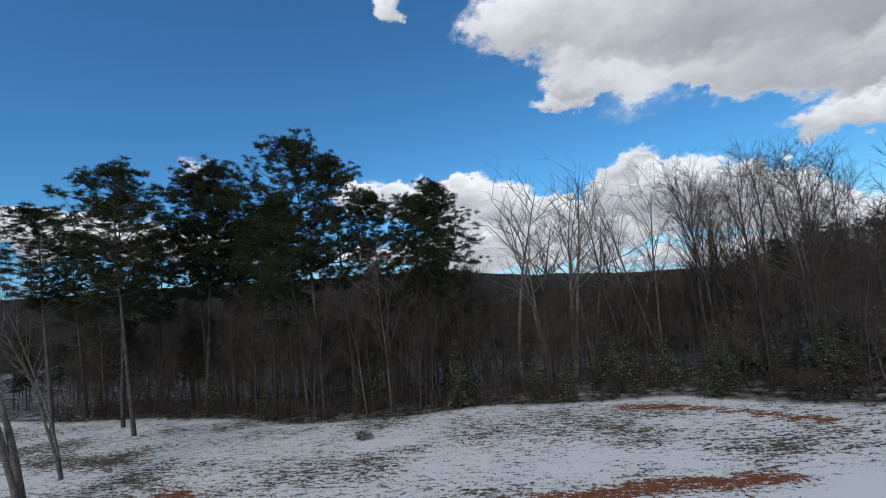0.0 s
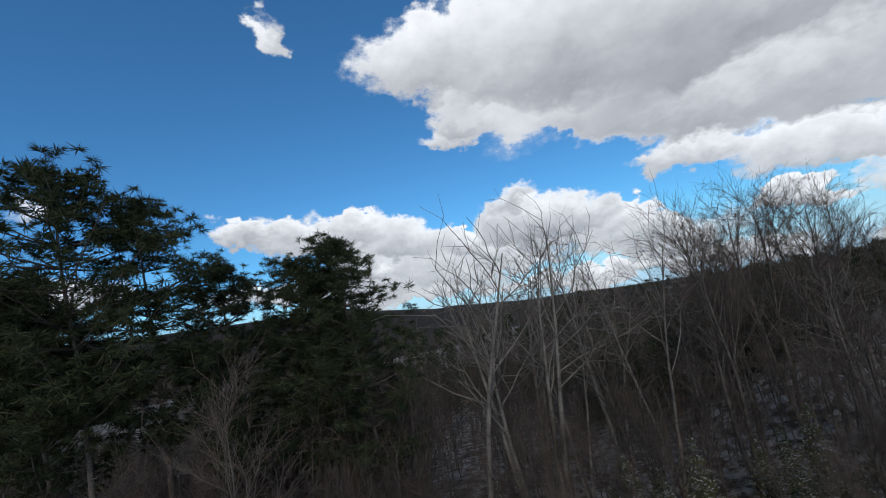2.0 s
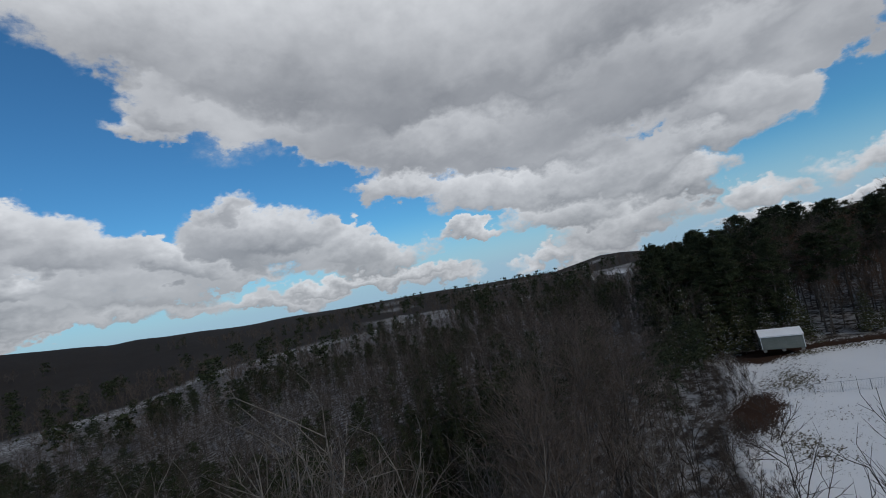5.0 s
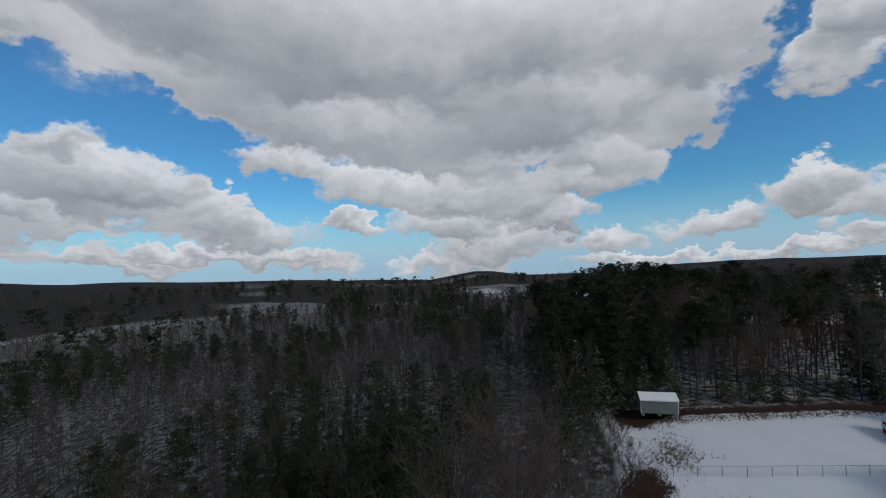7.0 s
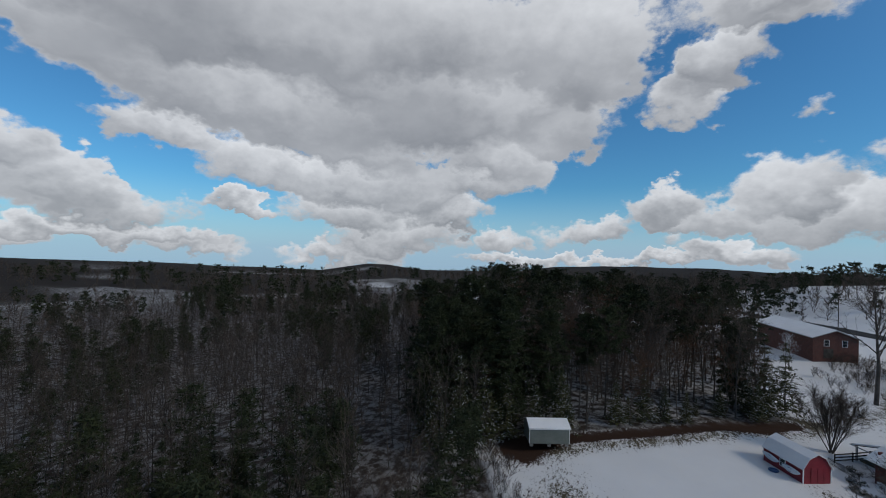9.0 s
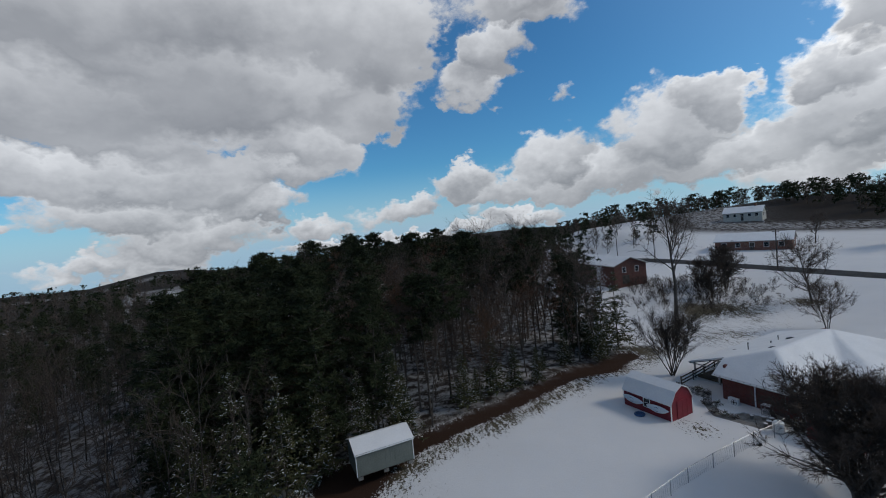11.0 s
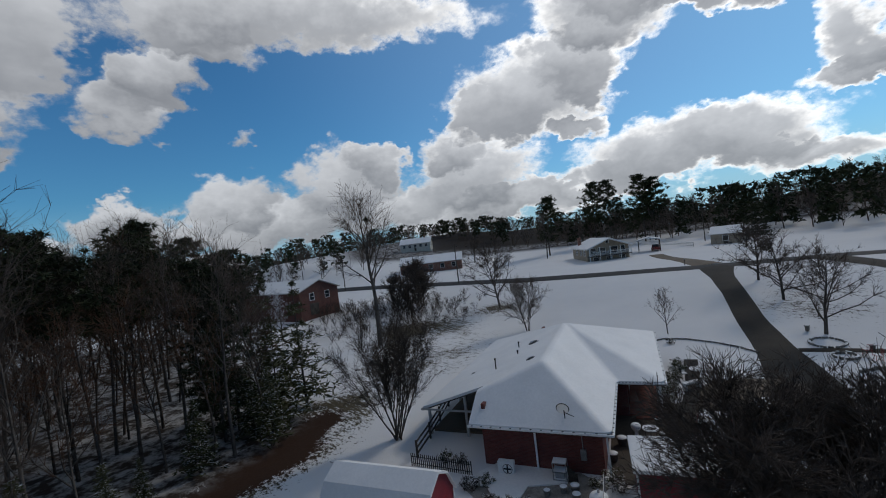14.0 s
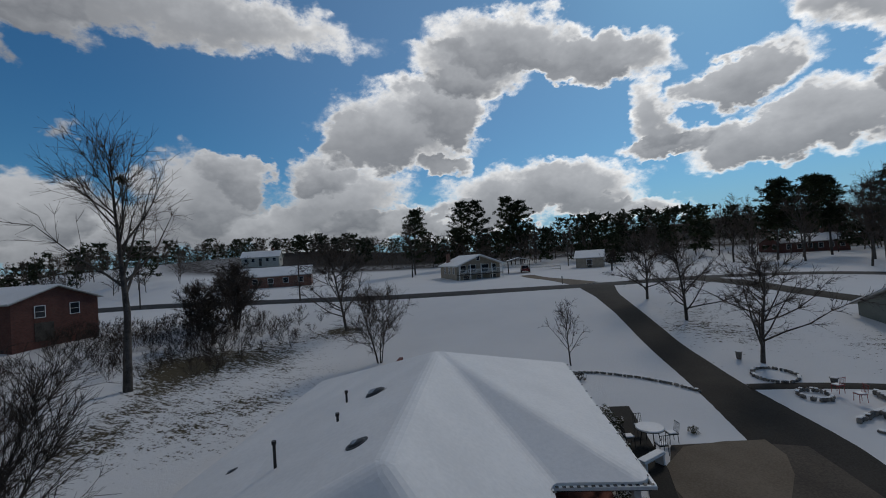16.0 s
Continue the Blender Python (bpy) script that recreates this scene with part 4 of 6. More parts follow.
# ---- neighbouring houses ----
def gable_house(name, m, length, width, wall, rise, walls, label, windows=4, gable_windows=2, chimney=False, over=0.4, basement_door=False, gable_mat=None):
    """A plain house, its length along x, front wall at y = 0 facing -y, with a ridge along x."""
    h = thing(name, m, label, "house", "neighbouring houses")
    part("wall", boxes((0, length, 0, 0.25, -1.0, wall)), walls, h)
    part("wall", boxes((0, length, width - 0.25, width, -1.0, wall)), walls, h)
    for x in (0.0, length - 0.25):
        part("gable", prism(bmesh.new(), [(0.25, -1.0), (0.25, wall), (width / 2, wall + rise - 0.25 * rise / (width / 2)), (width - 0.25, wall), (width - 0.25, -1.0)], "x", x, x + 0.25), gable_mat or walls, h)
    drop = rise * over / (width / 2)
    for ya, yb in ((-over, width / 2), (width + over, width / 2)):
        part("roof", slab(bmesh.new(), [(-over, ya, wall - drop + 0.1), (length + over, ya, wall - drop + 0.1), (length + over, yb, wall + rise + 0.1), (-over, yb, wall + rise + 0.1)], 0.12), GREY_BOARD, h, "grey roof edge")
        part("roof_snow", slab(bmesh.new(), [(-over + 0.05, ya, wall - drop + 0.2), (length + over - 0.05, ya, wall - drop + 0.2), (length + over - 0.05, yb, wall + rise + 0.2), (-over + 0.05, yb, wall + rise + 0.2)], 0.098), SNOW, h, "snow covering the roof")
    for k in range(windows):
        window_unit(h, length * (k + 0.7) / (windows + 0.4), max(wall - 1.75, 0.7), 1.1, 1.2, 0.0, -1)
    d = part("door", boxes((length * 0.5 - 0.45, length * 0.5 + 0.45, -0.04, -0.005, wall - 2.5 if wall > 4 else 0.05, wall - 0.45 if wall > 4 else 2.1)), DARK_WOOD, h, "dark door")
    for end, out in ((0.0, -1), (length, 1)):
        for k in range(gable_windows):
            side_window(h, width * (k + 0.75) / (gable_windows + 0.5), wall - 1.7, 0.9, 1.2, end, out)
        if basement_door:
            part("cellar_door", boxes((min(end, end + out * 0.04), max(end, end + out * 0.04), width * 0.55, width * 0.55 + 1.8, 0.0, 2.0)), DARK_WOOD, h, "dark double cellar door")
    if chimney:
        c = boxes((length * 0.8 - 0.35, length * 0.8 + 0.35, width / 2 - 0.3, width / 2 + 0.3, wall + rise - 0.5, wall + rise + 1.2))
        part("chimney", c, BRICK_ORANGE, h, "short brick chimney")
    return h


def seat(x, y, turn, dz=0.0):
    """A pose on the ground, sunk a little where it slopes."""
    return pose(x, y, ground(x, y) + dz, 0, 0, turn)


# the gable end of this one faces the wood's edge
gable_house("neighbour_house", seat(140.2, -42.2, 10, 0.6), 21.0, 8.4, 4.3, 1.6, BRICK_BROWN, "dark brown brick house with a snowy roof beyond the wood", 4, 2, basement_door=True)
gable_house("neighbour_house", seat(167.0, -79.0, 222), 18.0, 9.0, 2.7, 1.9, BRICK_ORANGE, "long low brick house with a snowy roof across the road", 5, 1)
gable_house("neighbour_house", seat(218.5, -121.5, 219), 13.5, 8.0, 3.4, 2.2, CREAM, "cream house with a snowy roof on the rise", 5, 2, chimney=True)
gable_house("neighbour_house", seat(97.0, -118.5, 184), 6.0, 7.0, 2.4, 1.5, TAN_SIDING, "small tan outbuilding with a snowy roof across the road", 1, 1)
gable_house("neighbour_house", seat(51.0, -156.0, 203), 17.0, 9.0, 2.7, 1.9, BRICK_BROWN, "dark brick ranch house among bare trees, snowy roof", 6, 2, chimney=True)
gable_house("neighbour_house", seat(61.5, -58.5, 200, -0.3), 9.0, 7.0, 2.4, 1.5, GREEN_PAINT, "dark green cottage with a snowy roof beside the lane", 2, 1)


def white_house():
    """A gabled house whose balcony end looks down to the road."""
    m = seat(116.4, -94.0, -137, 0.1)
    h = thing("balcony_house", m, "tan gabled house with a white-railed balcony and snowy roof", "house", "neighbouring houses")
    W, L, wall, rise = 9.6, 12.0, 2.9, 1.9
    part("wall", boxes((0, W, 0, 0.25, -0.8, wall)), TAN_SIDING, h)
    part("wall", boxes((0, 0.25, 0.25, L, -0.8, wall)), TAN_SIDING, h)
    part("wall", boxes((W - 0.25, W, 0.25, L, -0.8, wall)), TAN_SIDING, h)
    part("wall", boxes((0, W, L, L + 0.25, -0.8, wall)), TAN_SIDING, h)
    for y in (0.0, L):
        part("gable", prism(bmesh.new(), [(0, wall), (W / 2, wall + rise), (W, wall)], "y", y, y + 0.25), TAN_SIDING, h)
    drop = rise * 0.5 / (W / 2)
    for xa in (-0.5, W + 0.5):
        part("roof", slab(bmesh.new(), [(xa, -1.9, wall - drop + 0.1), (xa, L + 0.6, wall - drop + 0.1), (W / 2, L + 0.6, wall + rise + 0.1), (W / 2, -1.9, wall + rise + 0.1)], 0.14), WHITE_PAINT, h, "white roof edge")
        part("roof_snow", slab(bmesh.new(), [(xa, -1.85, wall - drop + 0.22), (xa, L + 0.55, wall - drop + 0.22), (W / 2, L + 0.55, wall + rise + 0.22), (W / 2, -1.85, wall + rise + 0.22)], 0.118), SNOW, h, "snow covering the roof")
    part("balcony", boxes((0, W, -1.8, 0, 0.95, 1.08)), DARK_WOOD, h, "balcony floor")
    for k in range(5):
        x = 0.1 + (W - 0.2) * k / 4
        part("post", boxes((x - 0.07, x + 0.07, -1.75, -1.61, -0.8, wall + 0.2)), WHITE_PAINT, h, "white balcony post")
    part("rail", boxes((0, W, -1.73, -1.66, 1.95, 2.03)), WHITE_PAINT, h, "white hand rail")
    for k in range(40):
        x = 0.2 + (W - 0.4) * k / 39
        part("baluster", boxes((x - 0.02, x + 0.02, -1.71, -1.67, 1.08, 1.95)), WHITE_PAINT, h)
    for x, w in ((1.5, 1.1), (3.4, 1.6), (6.2, 1.6), (8.2, 1.0)):
        window_unit(h, x, 1.45, w, 1.4, 0.0, -1)
    for x in (2.0, 5.0, 8.0):
        window_unit(h, x, -0.2, 1.2, 0.9, 0.0, -1)
    window_unit(h, W / 2, wall + 0.9, 0.7, 0.8, 0.0, -1)
    for y in (2.0, 5.0, 8.5):
        side_window(h, y, 1.2, 1.2, 1.3, 0.0, -1)
    c = boxes((0.9, 1.6, 9.5, 10.2, wall, wall + 2.6))
    part("chimney", c, BRICK_ORANGE, h, "brick chimney")


def carport():
    m = seat(110.3, -108.5, 200, 0.4)
    c = thing("carport", m, "open carport with a snowy flat-pitched roof", "carport")
    for x in (0.1, 4.9):
        for y in (0.1, 5.4):
            part("post", boxes((x - 0.07, x + 0.07, y - 0.07, y + 0.07, -0.5, 2.4)), DARK_WOOD, c)
    for xa in (-0.2, 5.2):
        part("roof", slab(bmesh.new(), [(xa, -0.2, 2.45), (xa, 5.7, 2.45), (2.5, 5.7, 3.1), (2.5, -0.2, 3.1)], 0.08), GREY_METAL, c)
        part("roof_snow", slab(bmesh.new(), [(xa, -0.15, 2.54), (xa, 5.65, 2.54), (2.5, 5.65, 3.19), (2.5, -0.15, 3.19)], 0.085), SNOW, c, "snow on the roof")


white_house()
carport()

# ---- the yard: fences, patio, garden, cars ----
def on_ground(x, y, turn=0.0, dz=0.0):
    return pose(x, y, ground(x, y) + dz, 0, 0, turn)


def chain_fence(points, label, gap=2.4, height=1.15):
    f = thing("wire_fence", Matrix(), label, "fence")
    p = [Vector((x, y)) for x, y in points]
    spots = []
    for a, b in zip(p, p[1:]):
        n = max(1, round((b - a).length / gap))
        spots += [a.lerp(b, k / n) for k in range(n)]
    spots.append(p[-1])
    tops = [Vector((s.x, s.y, ground(s.x, s.y))) for s in spots]
    for t in tops:
        part("post", rod(bmesh.new(), t - Vector((0, 0, 0.2)), t + Vector((0, 0, height)), 0.035, sides=6), GREY_METAL, f)
    for a, b in zip(tops, tops[1:]):
        part("rail", rod(bmesh.new(), a + Vector((0, 0, height - 0.03)), b + Vector((0, 0, height - 0.03)), 0.02, sides=5), GREY_METAL, f)
        net = bmesh.new()
        n = int((b - a).length / 0.22)
        for k in range(n):
            u, v = a.lerp(b, k / n), a.lerp(b, (k + 1) / n)
            rod(net, u + Vector((0, 0, 0.05)), v + Vector((0, 0, height - 0.05)), 0.005, sides=3)
            rod(net, v + Vector((0, 0, 0.05)), u + Vector((0, 0, height - 0.05)), 0.005, sides=3)
        part("wire_mesh", net, GREY_METAL, f, "thin woven fence wire")
    return f


chain_fence([(79.2, -19.6), (78.2, -17.4), (77.5, -15.0), (75.6, -10.2), (74.4, -7.4), (71.4, -1.6), (68.2, 4.8), (64.4, 13.6)], "low galvanised wire fence across a snowy yard")
chain_fence([(64.4, 13.6), (71, 18), (78.5, 21.5)], "low galvanised wire fence beside fallen leaves")


def board_fence(points, label, height=1.0, boards=3, material=DARK_WOOD):
    f = thing("board_fence", Matrix(), label, "fence")
    tops = [Vector((x, y, ground(x, y))) for x, y in points]
    for t in tops:
        part("post", boxes((t.x - 0.05, t.x + 0.05, t.y - 0.05, t.y + 0.05, t.z - 0.2, t.z + height + 0.05)), material, f)
    for a, b in zip(tops, tops[1:]):
        for k in range(boards):
            z = height * (k + 0.6) / boards
            d = (b - a).normalized() * 0.0
            side = Vector((-(b - a).y, (b - a).x, 0)).normalized() * 0.025
            bm = bmesh.new()
            lo, hi = Vector((0, 0, z)), Vector((0, 0, z + 0.12))
            q = [bm.verts.new(v) for v in (a + lo + side, b + lo + side, b + hi + side, a + hi + side, a + lo - side, b + lo - side, b + hi - side, a + hi - side)]
            for i in ((0, 1, 2, 3), (7, 6, 5, 4), (0, 4, 5, 1), (3, 2, 6, 7), (1, 5, 6, 2), (0, 3, 7, 4)):
                bm.faces.new([q[j] for j in i])
            part("board", bm, material, f)
            part("snow", boxes((min(a.x, b.x), min(a.x, b.x) + 0.01, min(a.y, b.y), min(a.y, b.y) + 0.01, a.z + 0.3, a.z + 0.31)), SNOW, f) if d.length > 1 else None
    return f


board_fence([(90.0, -17.2), (91.2, -19.4), (92.5, -21.6), (93.9, -23.9), (95.2, -26.2)], "weathered dark board fence beside the porch", 1.05, 3)
board_fence([(100.0, -115.5), (112, -128), (126, -134)], "pale board fence round a snowy paddock", 1.1, 3, GREY_BOARD)
board_fence([(205, -128), (214, -135), (224, -141)], "white board fence along a far drive", 1.2, 3, WHITE_PAINT)


def picket_fence(a, b, label):
    f = thing("picket_fence", Matrix(), label, "fence")
    a, b = Vector((*a, ground(*a))), Vector((*b, ground(*b)))
    n = int((b - a).length / 0.13)
    for k in range(n + 1):
        p = a.lerp(b, k / n)
        part("picket", boxes((p.x - 0.03, p.x + 0.03, p.y - 0.012, p.y + 0.012, p.z, p.z + 0.75 + 0.03 * (k % 2))), BLACK_METAL, f)
    for z in (0.18, 0.58):
        part("rail", rod(bmesh.new(), a + Vector((0, 0, z)), b + Vector((0, 0, z)), 0.025, sides=4), BLACK_METAL, f)


picket_fence((89.6, -16.4), (85.9, -17.6), "low black picket fence in front of a patio")


def flat_patch(name, outline, material, label, category, rise=0.05, thick=0.12, kind="structure"):
    """A slab with a many-cornered outline, level with the ground under each corner."""
    bm = bmesh.new()
    mid = np.mean(outline, axis=0)
    ring = []
    n = len(outline)
    for i in range(n):
        p, q = np.array(outline[i]), np.array(outline[(i + 1) % n])
        for k in range(4):
            ring.append(p + (q - p) * k / 4)
    rings = []
    for f in (1.0, 0.66, 0.33):
        rings.append([bm.verts.new((*(mid + (p - mid) * f), ground(*(mid + (p - mid) * f)) + rise)) for p in ring])
    skirt = [bm.verts.new((v.co.x, v.co.y, v.co.z - thick)) for v in rings[0]]
    tip = bm.verts.new((*mid, ground(*mid) + rise))
    m = len(ring)
    for i in range(m):
        j = (i + 1) % m
        bm.faces.new((skirt[i], skirt[j], rings[0][j], rings[0][i]))
        for a, b in zip(rings, rings[1:]):
            bm.faces.new((a[i], a[j], b[j], b[i]))
        bm.faces.new((rings[-1][i], rings[-1][j], tip))
    bmesh.ops.recalc_face_normals(bm, faces=bm.faces)
    return tagged(part(name, bm, material), label, category, kind=kind)


flat_patch("paved_yard", [(79.6, -21.0), (82.7, -28.3), (81.4, -28.9), (80.2, -31.0), (79.0, -33.0), (78.9, -37.4), (76.5, -38.6), (73.6, -39.2), (72.4, -35.5), (72.2, -31.5), (73.4, -27.5), (75.6, -24.0), (78.0, -21.4)], BROWN_PAVING, "wet brown paving beside the house", "pavement", 0.06)
flat_patch("concrete_pad", [(79.1, -35.3), (78.4, -37.4), (76.8, -38.5), (75.1, -39.3), (74.6, -38.0), (74.7, -36.3), (75.3, -34.0), (76.6, -32.3), (78.0, -32.0), (78.8, -33.6)], CONCRETE, "damp tan rounded concrete pad beside the house", "pavement", 0.075)
flat_patch("walkway", [(79.2, -30.2), (78.4, -31.0), (79.0, -35.0), (80.9, -41.6), (81.9, -41.2), (79.9, -34.6)], DRIVE, "dark wet walkway beside a shrub bed", "path", 0.09)
flat_patch("patio_slab", [(85.7, -17.9), (83.3, -16.4), (82.4, -17.0), (82.7, -18.3), (81.2, -19.6), (81.6, -20.6), (84.2, -19.7), (85.4, -19.2)], SNOW, "snow-covered patio slab below a brick wall", "pavement", 0.10, 0.2)
flat_patch("gravel_bed", [(86.0, -16.6), (82.9, -15.6), (79.6, -17.6), (79.4, -20.4), (81.3, -20.9), (83.5, -17.0)], STONE, "bed of wet stones and weeds beside the patio", "bed", 0.03)


def shrub(x, y, size, seed, material=TWIGS, snow=0.35, label="rounded garden shrub dusted with snow", flat=0.7):
    rng = np.random.default_rng(seed)
    d = rng.normal(size=(46, 3))
    d /= np.linalg.norm(d, axis=1, keepdims=True)
    c = d * (size * rng.uniform(0.35, 0.95, 46))[:, None] * [1, 1, flat] + [0, 0, size * flat * 0.75]
    crown = tuft_arrays(rng, c, size * rng.uniform(0.22, 0.4, 46), 12, 0.8, 0.1)
    ob = thing("shrub", on_ground(x, y), label, "shrub", "garden shrubs")
    stem = bmesh.new()
    for k in range(5):
        rod(stem, (0.05 * k - 0.1, 0, -0.1), (size * 0.4 * math.cos(k * 1.26), size * 0.4 * math.sin(k * 1.26), size * 0.7), 0.02, 0.008, 5)
    part("stem", stem, BARK, ob)
    mesh_object("crown", fast_mesh("crown", *crown), material, ob)
    top = snow_on(crown, snow, seed)
    mesh_object("snow", fast_mesh("snow", *top), SNOW, ob, "snow on the leaves")
    return ob


def ac_unit():
    o = thing("heat_pump", HOUSE @ pose(2.0, -0.15, 0.0), "white outdoor heat pump unit with a round fan", "appliance")
    part("case", boxes((-0.45, 0.45, -0.18, 0.18, 0.1, 0.85), bevel=0.02), WHITE_PAINT, o)
    g = part("fan_grille", torus((0.1, -0.19, 0.48), 0.26, 0.015, tilt_x=1.571), BLACK_METAL, o, "black round fan grille")
    part("fan", boxes((-0.12, 0.32, -0.195, -0.182, 0.44, 0.52), (0.06, 0.14, -0.195, -0.182, 0.26, 0.70)), BLACK_METAL, o)
    part("foot", boxes((-0.4, -0.3, -0.2, 0.2, 0.0, 0.1)), BLACK_METAL, o)
    part("foot", boxes((0.3, 0.4, -0.2, 0.2, 0.0, 0.1)), BLACK_METAL, o)


def wire_rack():
    o = thing("storage_rack", HOUSE @ pose(4.9, -0.2, 0.0), "grey metal storage rack with snow on its shelves", "rack")
    for x in (-0.33, 0.33):
        for y in (-0.28, 0.28):
            part("leg", boxes((x - 0.02, x + 0.02, y - 0.02, y + 0.02, 0, 1.15)), GREY_METAL, o)
    for z in (0.25, 0.65, 1.1):
        part("shelf", boxes((-0.36, 0.36, -0.3, 0.3, z, z + 0.03)), GREY_METAL, o)
        part("snow", boxes((-0.34, 0.34, -0.28, 0.28, z + 0.032, z + 0.07), bevel=0.015), SNOW, o, "snow on the shelf")
    part("bin", boxes((-0.25, 0.2, -0.2, 0.2, 0.29, 0.58), bevel=0.02), GREY_BOARD, o)


def leaning_boards():
    for k in range(4):
        o = thing("leaning_board", HOUSE @ pose(5.35 + 0.12 * k, -0.32, 0, 18 + 3 * k, 0, 8), "weathered board leaning against a brick wall", "board", "leaning boards")
        part("plank", boxes((-0.06, 0.06, -0.012, 0.012, 0, 1.25 - 0.1 * k)), DARK_WOOD, o)


def tank():
    o = thing("gas_tank", on_ground(78.9, -18.4), "white domed gas cylinder beside a red shed", "tank")
    bm = bmesh.new()
    bmesh.ops.create_uvsphere(bm, u_segments=18, v_segments=10, radius=0.42, matrix=Matrix.Translation((0, 0, 0.75)) @ Matrix.Diagonal((1, 1, 0.62, 1)))
    bmesh.ops.create_cone(bm, cap_ends=True, segments=18, radius1=0.42, radius2=0.42, depth=0.7, matrix=Matrix.Translation((0, 0, 0.4)))
    part("body", bm, WHITE_PAINT, o)
    part("valve", rod(bmesh.new(), (0, 0, 0.95), (0, 0, 1.12), 0.06), GREY_METAL, o)
    part("base_ring", torus((0, 0, 0.05), 0.4, 0.05), GREY_METAL, o)


def round_table(x, y, r, h, label, top=SNOW):
    o = thing("garden_table", on_ground(x, y, 0, 0.075), label, "table")
    bm = bmesh.new()
    bmesh.ops.create_cone(bm, cap_ends=True, segments=26, radius1=r, radius2=r * 0.96, depth=0.05, matrix=Matrix.Translation((0, 0, h + 0.055)))
    part("snow", bm, top, o, "disc of snow on the tabletop")
    bm = bmesh.new()
    bmesh.ops.create_cone(bm, cap_ends=True, segments=26, radius1=r, radius2=r, depth=0.03, matrix=Matrix.Translation((0, 0, h + 0.012)))
    part("tabletop", bm, BLACK_METAL, o)
    for k in range(4):
        a = k * 1.571 + 0.4
        part("leg", rod(bmesh.new(), (r * 0.75 * math.cos(a), r * 0.75 * math.sin(a), 0), (r * 0.55 * math.cos(a), r * 0.55 * math.sin(a), h), 0.02, sides=6), BLACK_METAL, o)


def metal_chair(x, y, turn, material=BLACK_METAL, label="black metal garden chair with snow on its seat", group="chairs round the garden table"):
    o = thing("garden_chair", on_ground(x, y, turn, 0.075), label, "chair", group)
    part("seat", boxes((-0.22, 0.22, -0.22, 0.22, 0.42, 0.45), bevel=0.01), material, o)
    for px in (-0.2, 0.2):
        for py in (-0.2, 0.2):
            part("leg", rod(bmesh.new(), (px, py, 0), (px * 0.9, py * 0.9, 0.42), 0.014, sides=5), material, o)
    back = bmesh.new()
    for k in range(6):
        rod(back, (-0.2 + 0.08 * k, 0.21, 0.45), (-0.2 + 0.08 * k, 0.28, 0.92), 0.01, sides=4)
    rod(back, (-0.22, 0.28, 0.92), (0.22, 0.28, 0.92), 0.014, sides=5)
    part("backrest", back, material, o)
    part("snow", boxes((-0.2, 0.2, -0.2, 0.18, 0.452, 0.5), bevel=0.02), SNOW, o, "cushion of snow")
    return o


def pot(x, y, r, h, material=CLAY_POT, label="terracotta garden pot topped with snow", dz=0.075, group="garden pots"):
    o = thing("garden_pot", on_ground(x, y, 0, dz), label, "pot", group)
    bm = bmesh.new()
    bmesh.ops.create_cone(bm, cap_ends=True, segments=16, radius1=r * 0.72, radius2=r, depth=h, matrix=Matrix.Translation((0, 0, h / 2)))
    part("body", bm, material, o)
    part("rim", torus((0, 0, h), r, 0.03), material, o)
    s = bmesh.new()
    bmesh.ops.create_uvsphere(s, u_segments=14, v_segments=7, radius=r * 0.95, matrix=Matrix.Translation((0, 0, h + 0.01)) @ Matrix.Diagonal((1, 1, 0.35, 1)))
    part("snow", s, SNOW, o, "cap of snow")


def urn(x, y):
    o = thing("garden_urn", on_ground(x, y, 0, 0.075), "white stone garden urn on a pedestal", "urn")
    bm = bmesh.new()
    prof = [(0.22, 0), (0.22, 0.12), (0.1, 0.2), (0.09, 0.5), (0.13, 0.56), (0.25, 0.72), (0.28, 0.9)]
    rows = [[bm.verts.new((r * math.cos(6.283 * k / 14), r * math.sin(6.283 * k / 14), z)) for k in range(14)] for r, z in prof]
    for a, b in zip(rows, rows[1:]):
        for k in range(14):
            bm.faces.new((a[k], a[(k + 1) % 14], b[(k + 1) % 14], b[k]))
    bm.faces.new(rows[-1])
    part("body", bm, WHITE_PAINT, o)
    s = bmesh.new()
    bmesh.ops.create_uvsphere(s, u_segments=12, v_segments=6, radius=0.27, matrix=Matrix.Translation((0, 0, 0.91)) @ Matrix.Diagonal((1, 1, 0.4, 1)))
    part("snow", s, SNOW, o, "cap of snow")


def bench(x, y, turn):
    o = thing("garden_bench", on_ground(x, y, turn, 0.09), "white garden bench with snow on its seat", "bench")
    part("seat", boxes((-0.75, 0.75, -0.2, 0.2, 0.42, 0.48), bevel=0.01), WHITE_PAINT, o)
    part("snow", boxes((-0.73, 0.73, -0.18, 0.18, 0.482, 0.55), bevel=0.025), SNOW, o, "snow on the seat")
    for px in (-0.6, 0.6):
        part("leg", boxes((px - 0.05, px + 0.05, -0.18, 0.18, 0, 0.42)), WHITE_PAINT, o)


